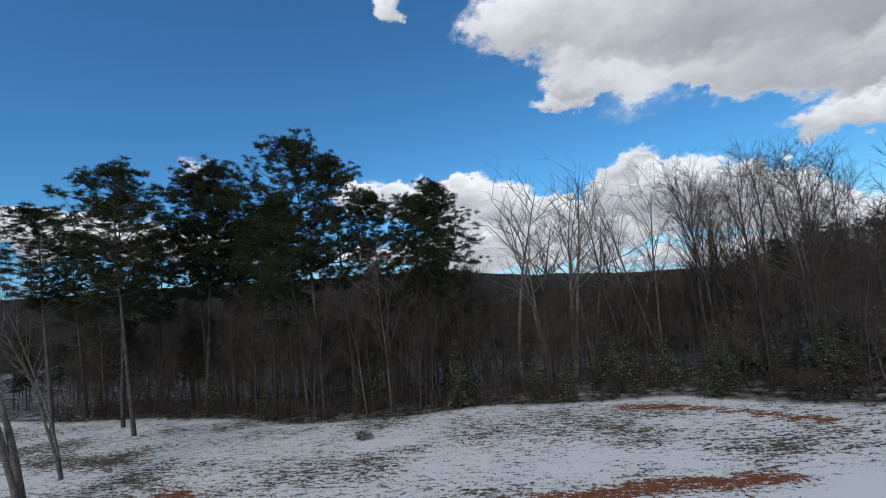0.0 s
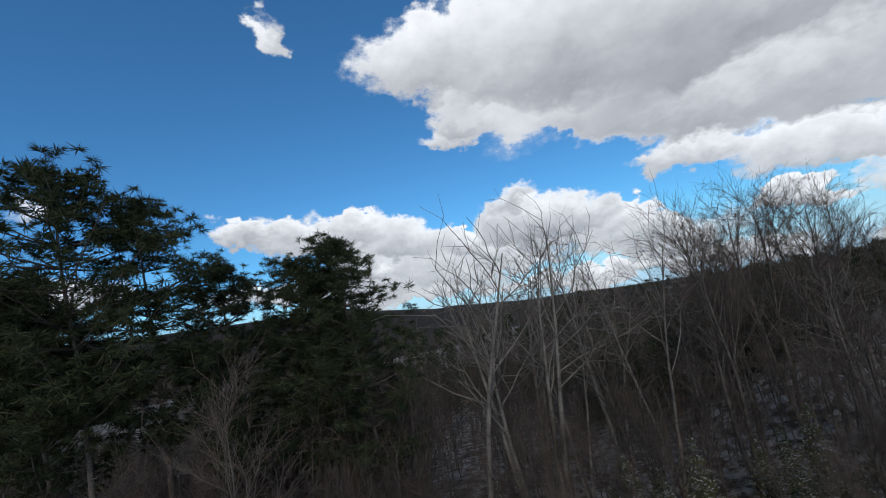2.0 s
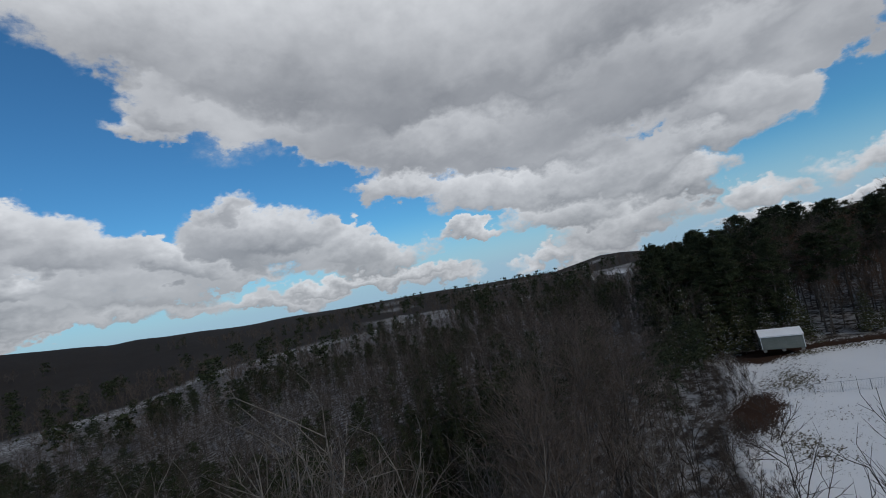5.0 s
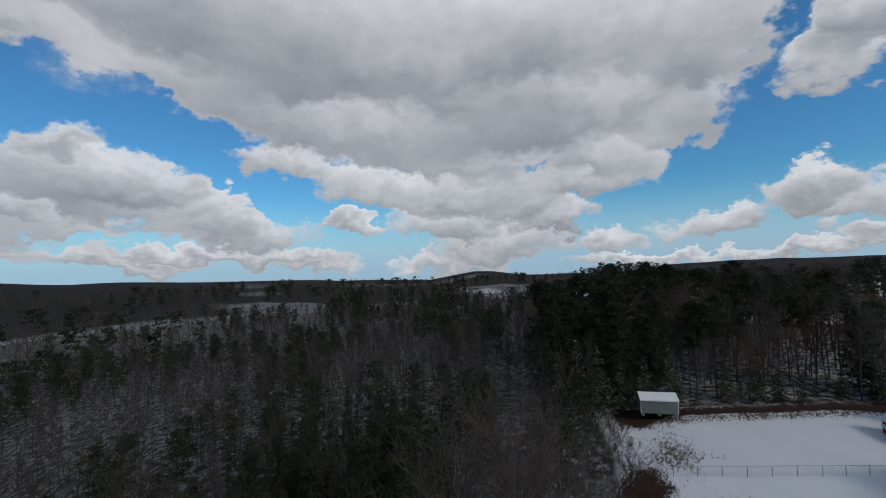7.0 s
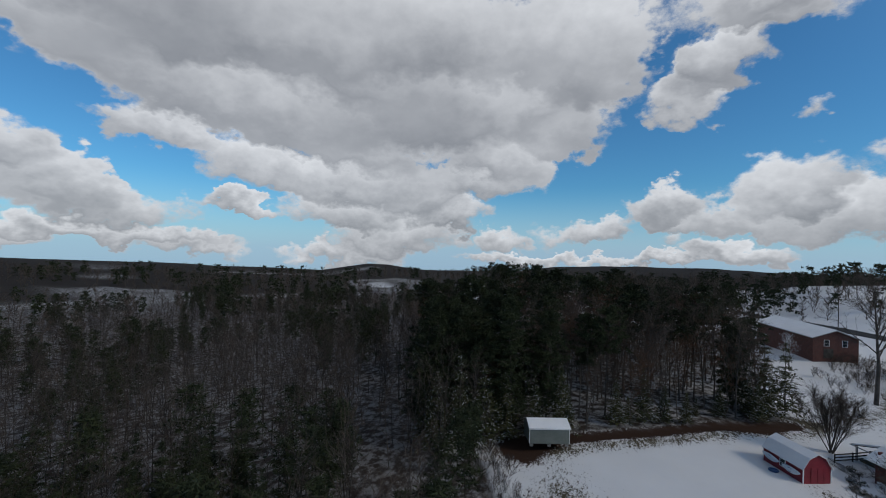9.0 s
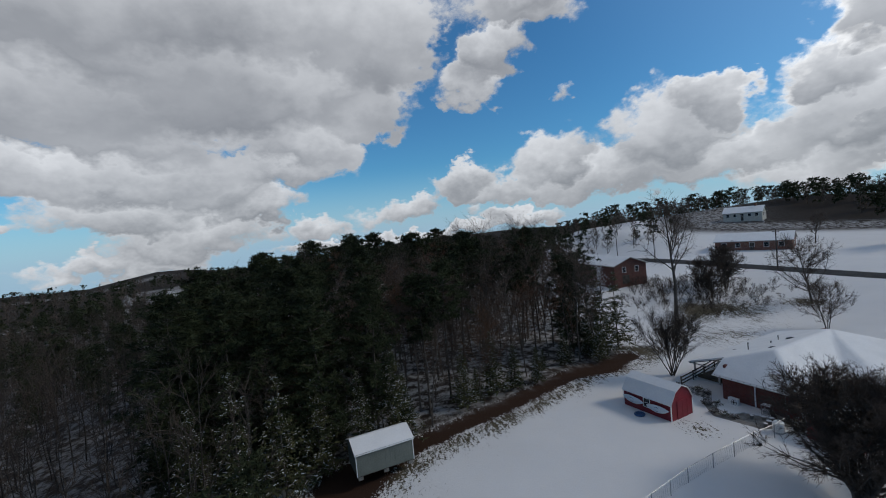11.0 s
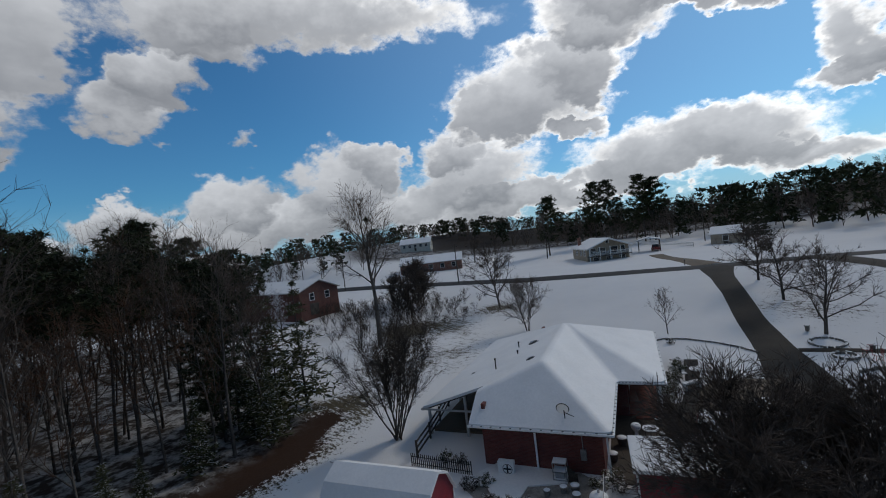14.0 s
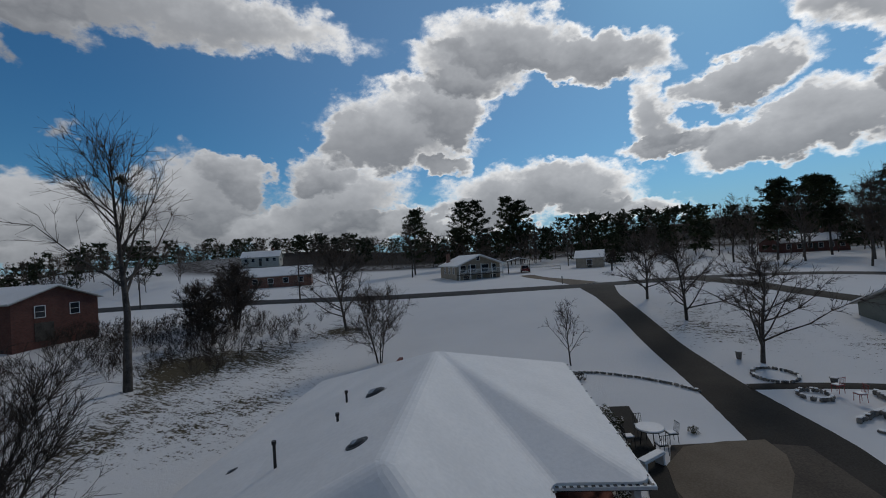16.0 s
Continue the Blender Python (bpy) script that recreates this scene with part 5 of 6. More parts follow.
def stone_row(name, points, label, size=0.24, height=0.22, group=""):
    """A dry row of stones, each one its own piece, with snow on top."""
    o = thing(name, Matrix(), label, "wall", group)
    rng = np.random.default_rng(int(points[0][0] * 10))
    p = np.array(points, float)
    t = np.concatenate([[0], np.cumsum(np.hypot(*np.diff(p, axis=0).T))])
    kinds = []
    for k in range(5):
        bm = bmesh.new()
        bmesh.ops.create_icosphere(bm, subdivisions=1, radius=0.5)
        for v in bm.verts:
            v.co *= 1 + rng.uniform(-0.15, 0.15)
        me = bpy.data.meshes.new("stone")
        bm.to_mesh(me)
        bm.free()
        me.materials.append(STONE)
        kinds.append(me)
    for s in np.arange(0, t[-1], size * 0.92):
        x, y = np.interp(s, t, p[:, 0]), np.interp(s, t, p[:, 1])
        st = new("stone", kinds[rng.integers(0, 5)])
        st.parent = o
        st.matrix_basis = pose(x + rng.normal() * 0.03, y + rng.normal() * 0.03, ground(x, y) + height * 0.35, 0, 0, rng.uniform(0, 360)) @ Matrix.Diagonal((size * rng.uniform(0.9, 1.3), size * rng.uniform(0.8, 1.1), height * rng.uniform(0.9, 1.2), 1))
    top = bmesh.new()
    for k, s in enumerate(np.arange(0, t[-1], size * 0.92)):
        x, y = np.interp(s, t, p[:, 0]), np.interp(s, t, p[:, 1])
        if rng.random() < 0.7:
            bmesh.ops.create_icosphere(top, subdivisions=1, radius=size * 0.5, matrix=Matrix.Translation((x, y, ground(x, y) + height * 0.83)) @ Matrix.Diagonal((1.1, 1.1, 0.28, 1)))
    part("snow", top, SNOW, o, "snow on the stones")


def ring(x, y, r, a0=0.0, a1=6.283, n=18):
    return [(x + r * math.cos(a0 + (a1 - a0) * k / n), y + r * math.sin(a0 + (a1 - a0) * k / n)) for k in range(n + 1)]


def car(x, y, turn, paint, label, suv=False, buried=False):
    """A parked car under snow: lower body, cabin with glass, wheels, lamps."""
    o = thing("car", on_ground(x, y, turn, 0.06), label, "car", "parked cars")
    L, W = 4.6, 1.8
    top, sill, belt = (1.75, 0.32, 1.02) if suv else (1.45, 0.3, 0.9)
    bm = bmesh.new()
    side = [(-L / 2, sill), (-L / 2, belt - 0.1), (-L / 2 + 0.15, belt), (L / 2 - 1.3, belt + 0.03), (L / 2 - 0.15, belt - 0.12), (L / 2, belt - 0.3), (L / 2, sill)]
    prism(bm, side, "y", -W / 2, W / 2)
    bmesh.ops.bevel(bm, geom=bm.edges[:], offset=0.07, segments=2, affect="EDGES")
    body = part("body", bm, paint, o)
    bm = bmesh.new()
    a, b = (-L / 2 + 0.1, L / 2 - 1.25) if suv else (-L / 2 + 0.75, L / 2 - 1.2)
    lo = [(a, -W / 2 + 0.08), (b, -W / 2 + 0.08), (b, W / 2 - 0.08), (a, W / 2 - 0.08)]
    hi = [(a + 0.3, -W / 2 + 0.25), (b - 0.75, -W / 2 + 0.25), (b - 0.75, W / 2 - 0.25), (a + 0.3, W / 2 - 0.25)]
    v0, v1 = [bm.verts.new((*p, belt - 0.02)) for p in lo], [bm.verts.new((*p, top)) for p in hi]
    bm.faces.new(v1)
    for k in range(4):
        bm.faces.new((v0[k], v0[(k + 1) % 4], v1[(k + 1) % 4], v1[k]))
    part("cabin", bm, SNOW_TWIG if buried else GLASS, o, "frosted cabin glass" if buried else "dark tinted cabin glass")
    for k in range(4):
        part("pillar", rod(bmesh.new(), Vector((*lo[k], belt - 0.03)), Vector((*hi[k], top)), 0.045, sides=5), paint, o)
    part("roof", boxes((a + 0.27, b - 0.72, -W / 2 + 0.22, W / 2 - 0.22, top, top + 0.04), bevel=0.015), paint, o)
    part("snow", boxes((a + 0.3, b - 0.75, -W / 2 + 0.25, W / 2 - 0.25, top + 0.042, top + 0.13), bevel=0.035), SNOW, o, "snow on the roof")
    if buried:
        part("snow", boxes((L / 2 - 1.2, L / 2 - 0.2, -W / 2 + 0.15, W / 2 - 0.15, belt - 0.02, belt + 0.06), bevel=0.03), SNOW, o, "snow on the bonnet")
        glass = slab(bmesh.new(), [(b - 0.02, -W / 2 + 0.12, belt + 0.08), (b - 0.02, W / 2 - 0.12, belt + 0.08), (b - 0.76, W / 2 - 0.26, top + 0.1), (b - 0.76, -W / 2 + 0.26, top + 0.1)], 0.08)
        part("snow", glass, SNOW, o, "snow on the windscreen")
    rear = slab(bmesh.new(), [(a - 0.03, -W / 2 + 0.12, belt + 0.06), (a - 0.03, W / 2 - 0.12, belt + 0.06), (a + 0.31, W / 2 - 0.26, top + 0.1), (a + 0.31, -W / 2 + 0.26, top + 0.1)], 0.08)
    part("snow", rear, SNOW, o, "snow on the rear window")
    if not suv:
        part("snow", boxes((-L / 2 + 0.12, a - 0.04, -W / 2 + 0.12, W / 2 - 0.12, belt - 0.03, belt + 0.07), bevel=0.03), SNOW, o, "snow on the boot lid")
    for px in (-L / 2 + 0.85, L / 2 - 0.85):
        for py in (-W / 2 + 0.02, W / 2 - 0.02):
            t = rod(bmesh.new(), (px, py - 0.1, 0.31), (px, py + 0.1, 0.31), 0.33, sides=20)
            wheel = part("wheel", t, RUBBER, o, "black tyre")
            part("rim", rod(bmesh.new(), (px, py - 0.11, 0.31), (px, py + 0.11, 0.31), 0.19, sides=14), GREY_METAL, wheel, "grey wheel rim")
    for py in (-W / 2 + 0.3, W / 2 - 0.3):
        part("headlight", boxes((L / 2 - 0.05, L / 2 + 0.015, py - 0.16, py + 0.16, belt - 0.38, belt - 0.24), bevel=0.02), GLASS, o, "clear headlight")
        part("tail_light", boxes((-L / 2 - 0.015, -L / 2 + 0.05, py - 0.14, py + 0.14, belt - 0.35, belt - 0.18), bevel=0.02), RED_CHAIR, o, "red tail light")


def utility_pole(x, y, h=9.5, arm=True):
    o = thing("utility_pole", on_ground(x, y), "weathered wooden utility pole", "pole", "utility poles")
    part("pole", rod(bmesh.new(), (0, 0, -0.5), (0, 0, h), 0.14, 0.09, 8), DARK_WOOD, o)
    if arm:
        part("crossarm", boxes((-0.9, 0.9, -0.06, 0.06, h - 0.7, h - 0.58)), DARK_WOOD, o)
        for k in (-0.8, 0.0, 0.8):
            part("insulator", rod(bmesh.new(), (k, 0, h - 0.58), (k, 0, h - 0.42), 0.04, sides=6), GREY_METAL, o)


def mailbox(x, y, turn):
    o = thing("mailbox", on_ground(x, y, turn), "grey roadside mailbox on a post", "mailbox", "mailboxes")
    part("post", boxes((-0.05, 0.05, -0.05, 0.05, -0.2, 1.0)), DARK_WOOD, o)
    part("box", prism(bmesh.new(), [(-0.09, 1.0), (0.09, 1.0), (0.09, 1.16), (0.05, 1.23), (-0.05, 1.23), (-0.09, 1.16)], "y", -0.24, 0.24), GREY_METAL, o)
    part("flag", boxes((0.092, 0.1, -0.1, 0.0, 1.1, 1.25)), RED_CHAIR, o)


def garden():
    ac_unit()
    wire_rack()
    leaning_boards()
    tank()
    rng = np.random.default_rng(33)
    # snow-dusted shrub bed along the porch
    for k in range(13):
        f = k / 12
        shrub(79.95 + 1.9 * f + rng.normal() * 0.15, -30.0 - 9.6 * f, rng.uniform(0.5, 0.75), 200 + k, CEDAR, 0.5)
    for k, (x, y, s) in enumerate(((85.2, -16.6, 0.6), (84.6, -17.3, 0.5), (83.3, -16.0, 0.55), (82.5, -16.4, 0.5), (81.9, -16.9, 0.45), (79.4, -20.9, 0.6), (78.9, -20.4, 0.5), (80.0, -20.2, 0.4), (87.3, -18.2, 0.5), (88.2, -17.9, 0.55), (84.2, -45.4, 0.5), (77.9, -39.2, 0.3))):
        shrub(x, y, s, 230 + k, CEDAR if k % 2 else TWIGS, 0.5)
    for x, y, r in ((81.0, -18.9, 0.2), (80.6, -19.3, 0.24), (81.5, -18.2, 0.18), (80.2, -18.7, 0.22), (79.9, -18.1, 0.17)):
        pot(x, y, r, 0.3, STONE, "grey stone planter capped with snow", 0.03, "stone planters")
    round_table(79.7, -37.2, 0.62, 0.72, "round black garden table capped with snow")
    for k in range(4):
        a = k * 1.571 + 0.5
        metal_chair(79.7 + 1.0 * math.cos(a), -37.2 + 1.0 * math.sin(a), math.degrees(a) - 90)
    round_table(79.3, -25.9, 0.45, 0.7, "small round patio table capped with snow")
    urn(80.0, -25.6)
    for x, y, r in ((80.5, -24.7, 0.3), (80.2, -22.8, 0.28), (79.6, -28.0, 0.22), (78.8, -26.3, 0.2)):
        pot(x, y, r, 0.4, DARK_WOOD, "dark barrel planter capped with snow", 0.075, "barrel planters")
    bench(79.6, -34.9, 60)
    stone_row("stone_wall", [(86.2, -45.2), (85.2, -46.6), (83.2, -47.0), (80.6, -46.6), (78.6, -45.9), (77.2, -45.0)], "low curved wall of rough stones in the snow", 0.24, 0.2)
    stone_row("flower_bed_edge", ring(72.9, -48.9, 1.2), "round stone edging of a snowy flower bed", 0.24, 0.22, "stone edgings")
    stone_row("fire_pit", ring(71.7, -46.0, 0.75, n=12), "round stone fire pit beside the drive", 0.22, 0.28, "stone edgings")
    stone_row("garden_wall", [(68.8, -47.1), (68.5, -45.9), (69.2, -44.6), (70.2, -43.6), (70.9, -42.7)], "curved low stone wall capped with snow", 0.28, 0.36)
    stone_row("garden_steps", [(70.3, -41.9), (69.3, -42.1), (68.1, -42.2), (66.9, -42.4), (65.7, -42.7)], "row of flat stepping stones under snow", 0.34, 0.16)
    metal_chair(70.5, -46.7, 40, RED_CHAIR, "red garden chair beside a fire pit", "chairs at the fire pit")
    metal_chair(69.9, -45.6, 110, RED_CHAIR, "red garden chair beside a fire pit", "chairs at the fire pit")
    pot(69.5, -43.7, 0.22, 0.35, STONE, "grey stone planter capped with snow", 0.03, "stone planters")
    pot(74.4, -51.6, 0.2, 0.5, STONE, "grey stone planter capped with snow", 0.03, "stone planters")
    pot(70.2, -48.4, 0.2, 0.3, STONE, "grey stone planter capped with snow", 0.03, "stone planters")
    # the field: a gate's posts, a folding marker and a mound of brush
    for x, y, hh in ((-16.0, -21.4, 1.3), (-14.2, -20.6, 1.5), (-11.4, -20.2, 1.6), (-10.8, -21.0, 1.4)):
        o = thing("fence_post", on_ground(x, y), "weathered wooden post at a field gate", "post", "gate posts")
        part("post", rod(bmesh.new(), (0, 0, -0.3), (0.04, 0.02, hh), 0.06, 0.05, 7), DARK_WOOD, o)
        part("cap", rod(bmesh.new(), (0.04, 0.02, hh), (0.04, 0.02, hh + 0.04), 0.052, 0.02, 7), SNOW, o, "snow cap")
    o = thing("field_gate", on_ground(-16.0, -21.4, 18.5), "low wire field gate between wooden posts", "gate")
    for k in range(4):
        part("rail", rod(bmesh.new(), (0.1, 0, 0.25 + 0.28 * k), (1.8, 0, 0.22 + 0.28 * k), 0.016, 0.016, 5), GREY_METAL, o)
    for k in range(3):
        part("stile", rod(bmesh.new(), (0.1 + 0.85 * k, 0, 0.05), (0.1 + 0.85 * k, 0, 1.15), 0.02, 0.02, 5), GREY_METAL, o)
    o = thing("folding_marker", on_ground(2.3, -18.0, 20), "small pale folding marker standing in the field", "marker")
    for sgn in (-1, 1):
        part("panel", slab(bmesh.new(), [(-0.2, 0.2 * sgn, 0.02), (0.2, 0.2 * sgn, 0.02), (0.15, 0.02 * sgn, 0.42), (-0.15, 0.02 * sgn, 0.42)], 0.03), GREY_BOARD, o, "pale leaning panel")
    shrub(-7.2, -4.4, 0.9, 260, TWIGS, 0.3, "low mound of brush in the snowy field", 0.45)
    # barn yard clutter
    for x, y, r, m in ((82.0, -10.2, 0.45, BLUE_PLASTIC),):
        o = thing("paddling_pool", on_ground(84.9, -9.6), "small blue tub lying in the snow beside a barn", "tub")
        part("tub", torus((0, 0, 0.1), 0.42, 0.09), BLUE_PLASTIC, o)
        part("water", flat_disc(0.4, 0.06), BLUE_PLASTIC, o)
    car(76.5, -27.7, -78, CAR_RED, "dark red saloon car with snow on its roof and boot")
    car(74.0, -30.4, -72, CAR_WHITE, "white estate car buried under snow", True, True)
    car(107.2, -111.4, 110, CAR_RED, "dark car standing under a carport")
    for x, y, h in ((37.0, -109.6, 10), (136, -70.5, 9), (101, -130, 9), (190, -60, 10), (172.0, -63, 9)):
        utility_pole(x, y, h)
    mailbox(92.6, -81.6, 10)
    mailbox(49.5, -100.2, 20)
    mailbox(43.5, -103.2, 20)


def flat_disc(r, z):
    bm = bmesh.new()
    bmesh.ops.create_cone(bm, cap_ends=True, segments=20, radius1=r, radius2=r, depth=0.03, matrix=Matrix.Translation((0, 0, z)))
    return bm

# ---- trees ----
def tube_arrays(segs, sides=3):
    """Tapered tubes: rows of start, end, two radii, as vertices and quads."""
    s = np.asarray(segs, float)
    a, b, r0, r1 = s[:, :3], s[:, 3:6], s[:, 6], s[:, 7]
    d = b - a
    d /= np.maximum(np.linalg.norm(d, axis=1, keepdims=True), 1e-6)
    ref = np.where(np.abs(d[:, 2:3]) > 0.9, [[1.0, 0, 0]], [[0, 0, 1.0]])
    u = np.cross(d, ref)
    u /= np.linalg.norm(u, axis=1, keepdims=True)
    w = np.cross(d, u)
    n = len(s)
    verts = np.empty((n, 2 * sides, 3))
    for k in range(sides):
        q = 2 * math.pi * k / sides
        o = math.cos(q) * u + math.sin(q) * w
        verts[:, k], verts[:, sides + k] = a + o * r0[:, None], b + o * r1[:, None]
    f = np.array([[k, (k + 1) % sides, sides + (k + 1) % sides, sides + k] for k in range(sides)])
    faces = (np.arange(n) * 2 * sides)[:, None, None] + f[None]
    return verts.reshape(-1, 3), faces.reshape(-1, 4)


def tilt(rng, d, angle):
    """A direction turned away from d by about the angle, to a random side."""
    v = rng.normal(size=3)
    v -= d * v.dot(d)
    v /= np.linalg.norm(v) + 1e-9
    o = d * math.cos(angle) + v * math.sin(angle)
    return o / np.linalg.norm(o)


def limb(rng, segs, p, d, length, r0, r1, bits, wander, rise=0.0):
    """Adds a bent, tapering limb; returns its points and directions."""
    pts = [(p.copy(), d.copy(), r0)]
    for k in range(bits):
        d = d + rng.normal(size=3) * wander + np.array([0, 0, rise])
        d /= np.linalg.norm(d)
        q = p + d * length / bits
        ra, rb = r0 + (r1 - r0) * k / bits, r0 + (r1 - r0) * (k + 1) / bits
        segs.append((*p, *q, ra, rb))
        p = q
        pts.append((p.copy(), d.copy(), rb))
    return pts


def bare_tree_arrays(seed, height, radius=0.16, first=0.3, limbs=11, twigs=6, sprays=5, spread=0.75, stems=1, thin=0.012, reach=0.34, flare=0.0):
    """Wood and twig segments of a leafless tree."""
    rng = np.random.default_rng(seed)
    wood, fine = [], []
    for s in range(stems):
        lean = tilt(rng, np.array([0, 0, 1.0]), (0.05 if stems == 1 else 0.16) + flare)
        h = height * rng.uniform(0.85, 1.0)
        trunk = limb(rng, wood, np.array([rng.normal() * 0.15 * (stems > 1), rng.normal() * 0.15 * (stems > 1), -0.15]), lean, h * 0.92, radius, radius * 0.13, 9, 0.05, 0.03)
        for k in range(limbs):
            f = first + (0.97 - first) * (k + rng.random() * 0.7) / limbs
            i = min(int(f * 9), 8)
            p, d, r = trunk[i]
            p = p + (trunk[i + 1][0] - p) * (f * 9 - i)
            b = limb(rng, wood, p, tilt(rng, d, spread * rng.uniform(0.7, 1.2)), h * reach * (1.25 - f) * rng.uniform(0.75, 1.25), max(r * 0.5, thin * 1.5), thin, 4, 0.14, 0.09)
            for j in range(twigs):
                q, e, _ = b[rng.integers(1, 5)]
                c = limb(rng, fine, q, tilt(rng, e, 0.65 * rng.uniform(0.6, 1.3)), h * 0.12 * rng.uniform(0.6, 1.3), thin, thin * 0.6, 2, 0.15, 0.06)
                for m in range(sprays):
                    o, g, _ = c[rng.integers(0, 3)]
                    e2 = o + tilt(rng, g, 0.6) * h * 0.055 * rng.uniform(0.6, 1.3)
                    fine.append((*o, *e2, thin * 0.6, thin * 0.3))
    return np.array(wood), np.array(fine)


def tuft_arrays(rng, centres, sizes, blades, flat=0.6, width=0.16):
    """Clumps of narrow triangular blades round the centres."""
    n = len(centres) * blades
    c = np.repeat(centres, blades, 0)
    s = np.repeat(sizes, blades)
    d = rng.normal(size=(n, 3)) * [1, 1, flat]
    d /= np.linalg.norm(d, axis=1, keepdims=True)
    side = np.cross(d, rng.normal(size=(n, 3)))
    side /= np.linalg.norm(side, axis=1, keepdims=True)
    base = c + d * (s * rng.uniform(0.0, 0.35, n))[:, None]
    tip = c + d * (s * rng.uniform(0.75, 1.15, n))[:, None]
    verts = np.stack([base - side * (s * width)[:, None], base + side * (s * width)[:, None], tip], 1).reshape(-1, 3)
    return verts, np.arange(n * 3).reshape(-1, 3)


def pine_arrays(seed, height, clear=0.5, radius=0.2, whorls=11, per=4, blades=26, wide=0.17, tuft=0.75, dead=8, blade=0.10, puffs=2, rise=0.06):
    """A tall pine: a bare stem with a few dead snags under an open, clumped crown."""
    rng = np.random.default_rng(seed)
    wood = []
    trunk = limb(rng, wood, np.array([0, 0, -0.15]), tilt(rng, np.array([0, 0, 1.0]), 0.03), height * 0.97, radius, 0.03, 12, 0.025, 0.02)
    centres, sizes = [], []

    def at(f):
        i = min(int(f * 12), 11)
        return trunk[i][0] + (trunk[i + 1][0] - trunk[i][0]) * (f * 12 - i)
    for k in range(whorls):
        f = clear + (1 - clear) * (k + 0.5 * rng.random()) / whorls
        g = (f - clear) / (1 - clear)
        span = height * wide * (0.55 + 1.0 * g * (1 - g) * 2.2) * (1.12 - 0.75 * g ** 2.2)
        for j in range(per):
            q = 2 * math.pi * (j + rng.random() * 0.8) / per + k
            out = np.array([math.cos(q), math.sin(q), rng.uniform(-0.05, 0.35)])
            length = span * rng.uniform(0.55, 1.15)
            b = limb(rng, wood, at(f), out / np.linalg.norm(out), length, 0.055, 0.015, 3, 0.10, rise)
            for p, d, _ in b[1 + (rng.random() < 0.6):]:
                for m in range(puffs):
                    centres.append(p + rng.normal(size=3) * [0.45, 0.45, 0.24])
                    sizes.append(tuft * rng.uniform(0.65, 1.2))
    for k in range(5):
        centres.append(at(0.985) + rng.normal(size=3) * [0.35, 0.35, 0.3])
        sizes.append(tuft * 0.8)
    for k in range(dead):
        q = rng.random() * 6.28
        out = np.array([math.cos(q), math.sin(q), rng.uniform(-0.2, 0.25)])
        limb(rng, wood, at(rng.uniform(clear * 0.35, clear)), out, rng.uniform(0.8, 2.6), 0.03, 0.008, 3, 0.2)
    v, f = tuft_arrays(rng, np.array(centres), np.array(sizes), blades, 0.55, blade)
    return np.array(wood), (v, f)


def cedar_arrays(seed, height, width=0.30, whorls=13, per=7, blades=9, base=0.08):
    """A young conifer, branched almost to the ground."""
    rng = np.random.default_rng(seed)
    wood = []
    limb(rng, wood, np.array([0, 0, -0.1]), np.array([0, 0, 1.0]), height, 0.09, 0.012, 6, 0.015)
    centres, sizes = [], []
    for k in range(whorls):
        f = base + (1 - base) * (k + rng.random() * 0.6) / whorls
        span = height * width * (1.02 - f) ** 0.85
        for j in range(per):
            q = 2 * math.pi * (j + rng.random()) / per
            length = span * rng.uniform(0.6, 1.15)
            for m in (0.3, 0.6, 0.9):
                centres.append(np.array([math.cos(q) * length * m, math.sin(q) * length * m, f * height - 0.16 * length * m + rng.normal() * 0.08]))
                sizes.append(0.16 + 0.055 * height * (1.05 - f) * rng.uniform(0.6, 1.2))
    return np.array(wood), tuft_arrays(rng, np.array(centres), np.array(sizes), blades, 0.45, 0.13)


def tree_thing(name, wood, crown, bark, leaf, label, category="tree", group="", kind="", sides=5, snow=None):
    """A tree with its trunk and its crown as parts."""
    ob = thing(name, Matrix(), label, category, group, kind)
    v, f = tube_arrays(wood, sides)
    trunk = mesh_object("trunk", fast_mesh("trunk", v, f), bark, ob)
    trunk.data.polygons.foreach_set("use_smooth", np.ones(len(trunk.data.polygons), bool))
    if isinstance(crown, tuple):
        me = fast_mesh("crown", *crown)
    else:
        me = fast_mesh("crown", *tube_arrays(crown, 3))
    mesh_object("crown", me, leaf, ob)
    if snow is not None:
        tagged(mesh_object("snow", fast_mesh("snow", *snow), SNOW_TWIG, ob, "snow lying on the upper twigs"), kind="stuff")
    return ob


def snow_on(crown, share, seed=0, lift=0.02):
    """Snow on a share of a crown's blades: the same blades, a little above."""
    rng = np.random.default_rng(seed)
    v, f = crown
    keep = f[rng.random(len(f)) < share]
    w = v[keep.ravel()].reshape(-1, 3, 3).copy()
    mid = w.mean(1, keepdims=True)
    w = mid + (w - mid) * 0.8
    w[:, :, 2] = mid[:, :, 2] + (w[:, :, 2] - mid[:, :, 2]) * 0.3 + lift + 0.03
    return w.reshape(-1, 3), np.arange(len(keep) * 3).reshape(-1, 3)


def joined(name, kinds, places, material, label, category):
    """Many trees as one mesh: kinds are (vertices, faces); places are rows of kind, x, y, z, size, turn, height factor."""
    vs, fs, n = [], [], 0
    for k, x, y, z, s, a, h in places:
        v, f = kinds[int(k)]
        c, d = math.cos(a) * s, math.sin(a) * s
        w = np.stack([v[:, 0] * c - v[:, 1] * d + x, v[:, 0] * d + v[:, 1] * c + y, v[:, 2] * s * h + z], 1)
        vs.append(w.astype(np.float32))
        fs.append(f + n)
        n += len(v)
    me = fast_mesh(name, np.concatenate(vs), np.concatenate(fs))
    return tagged(mesh_object(name, me, material), label, category, kind="stuff")


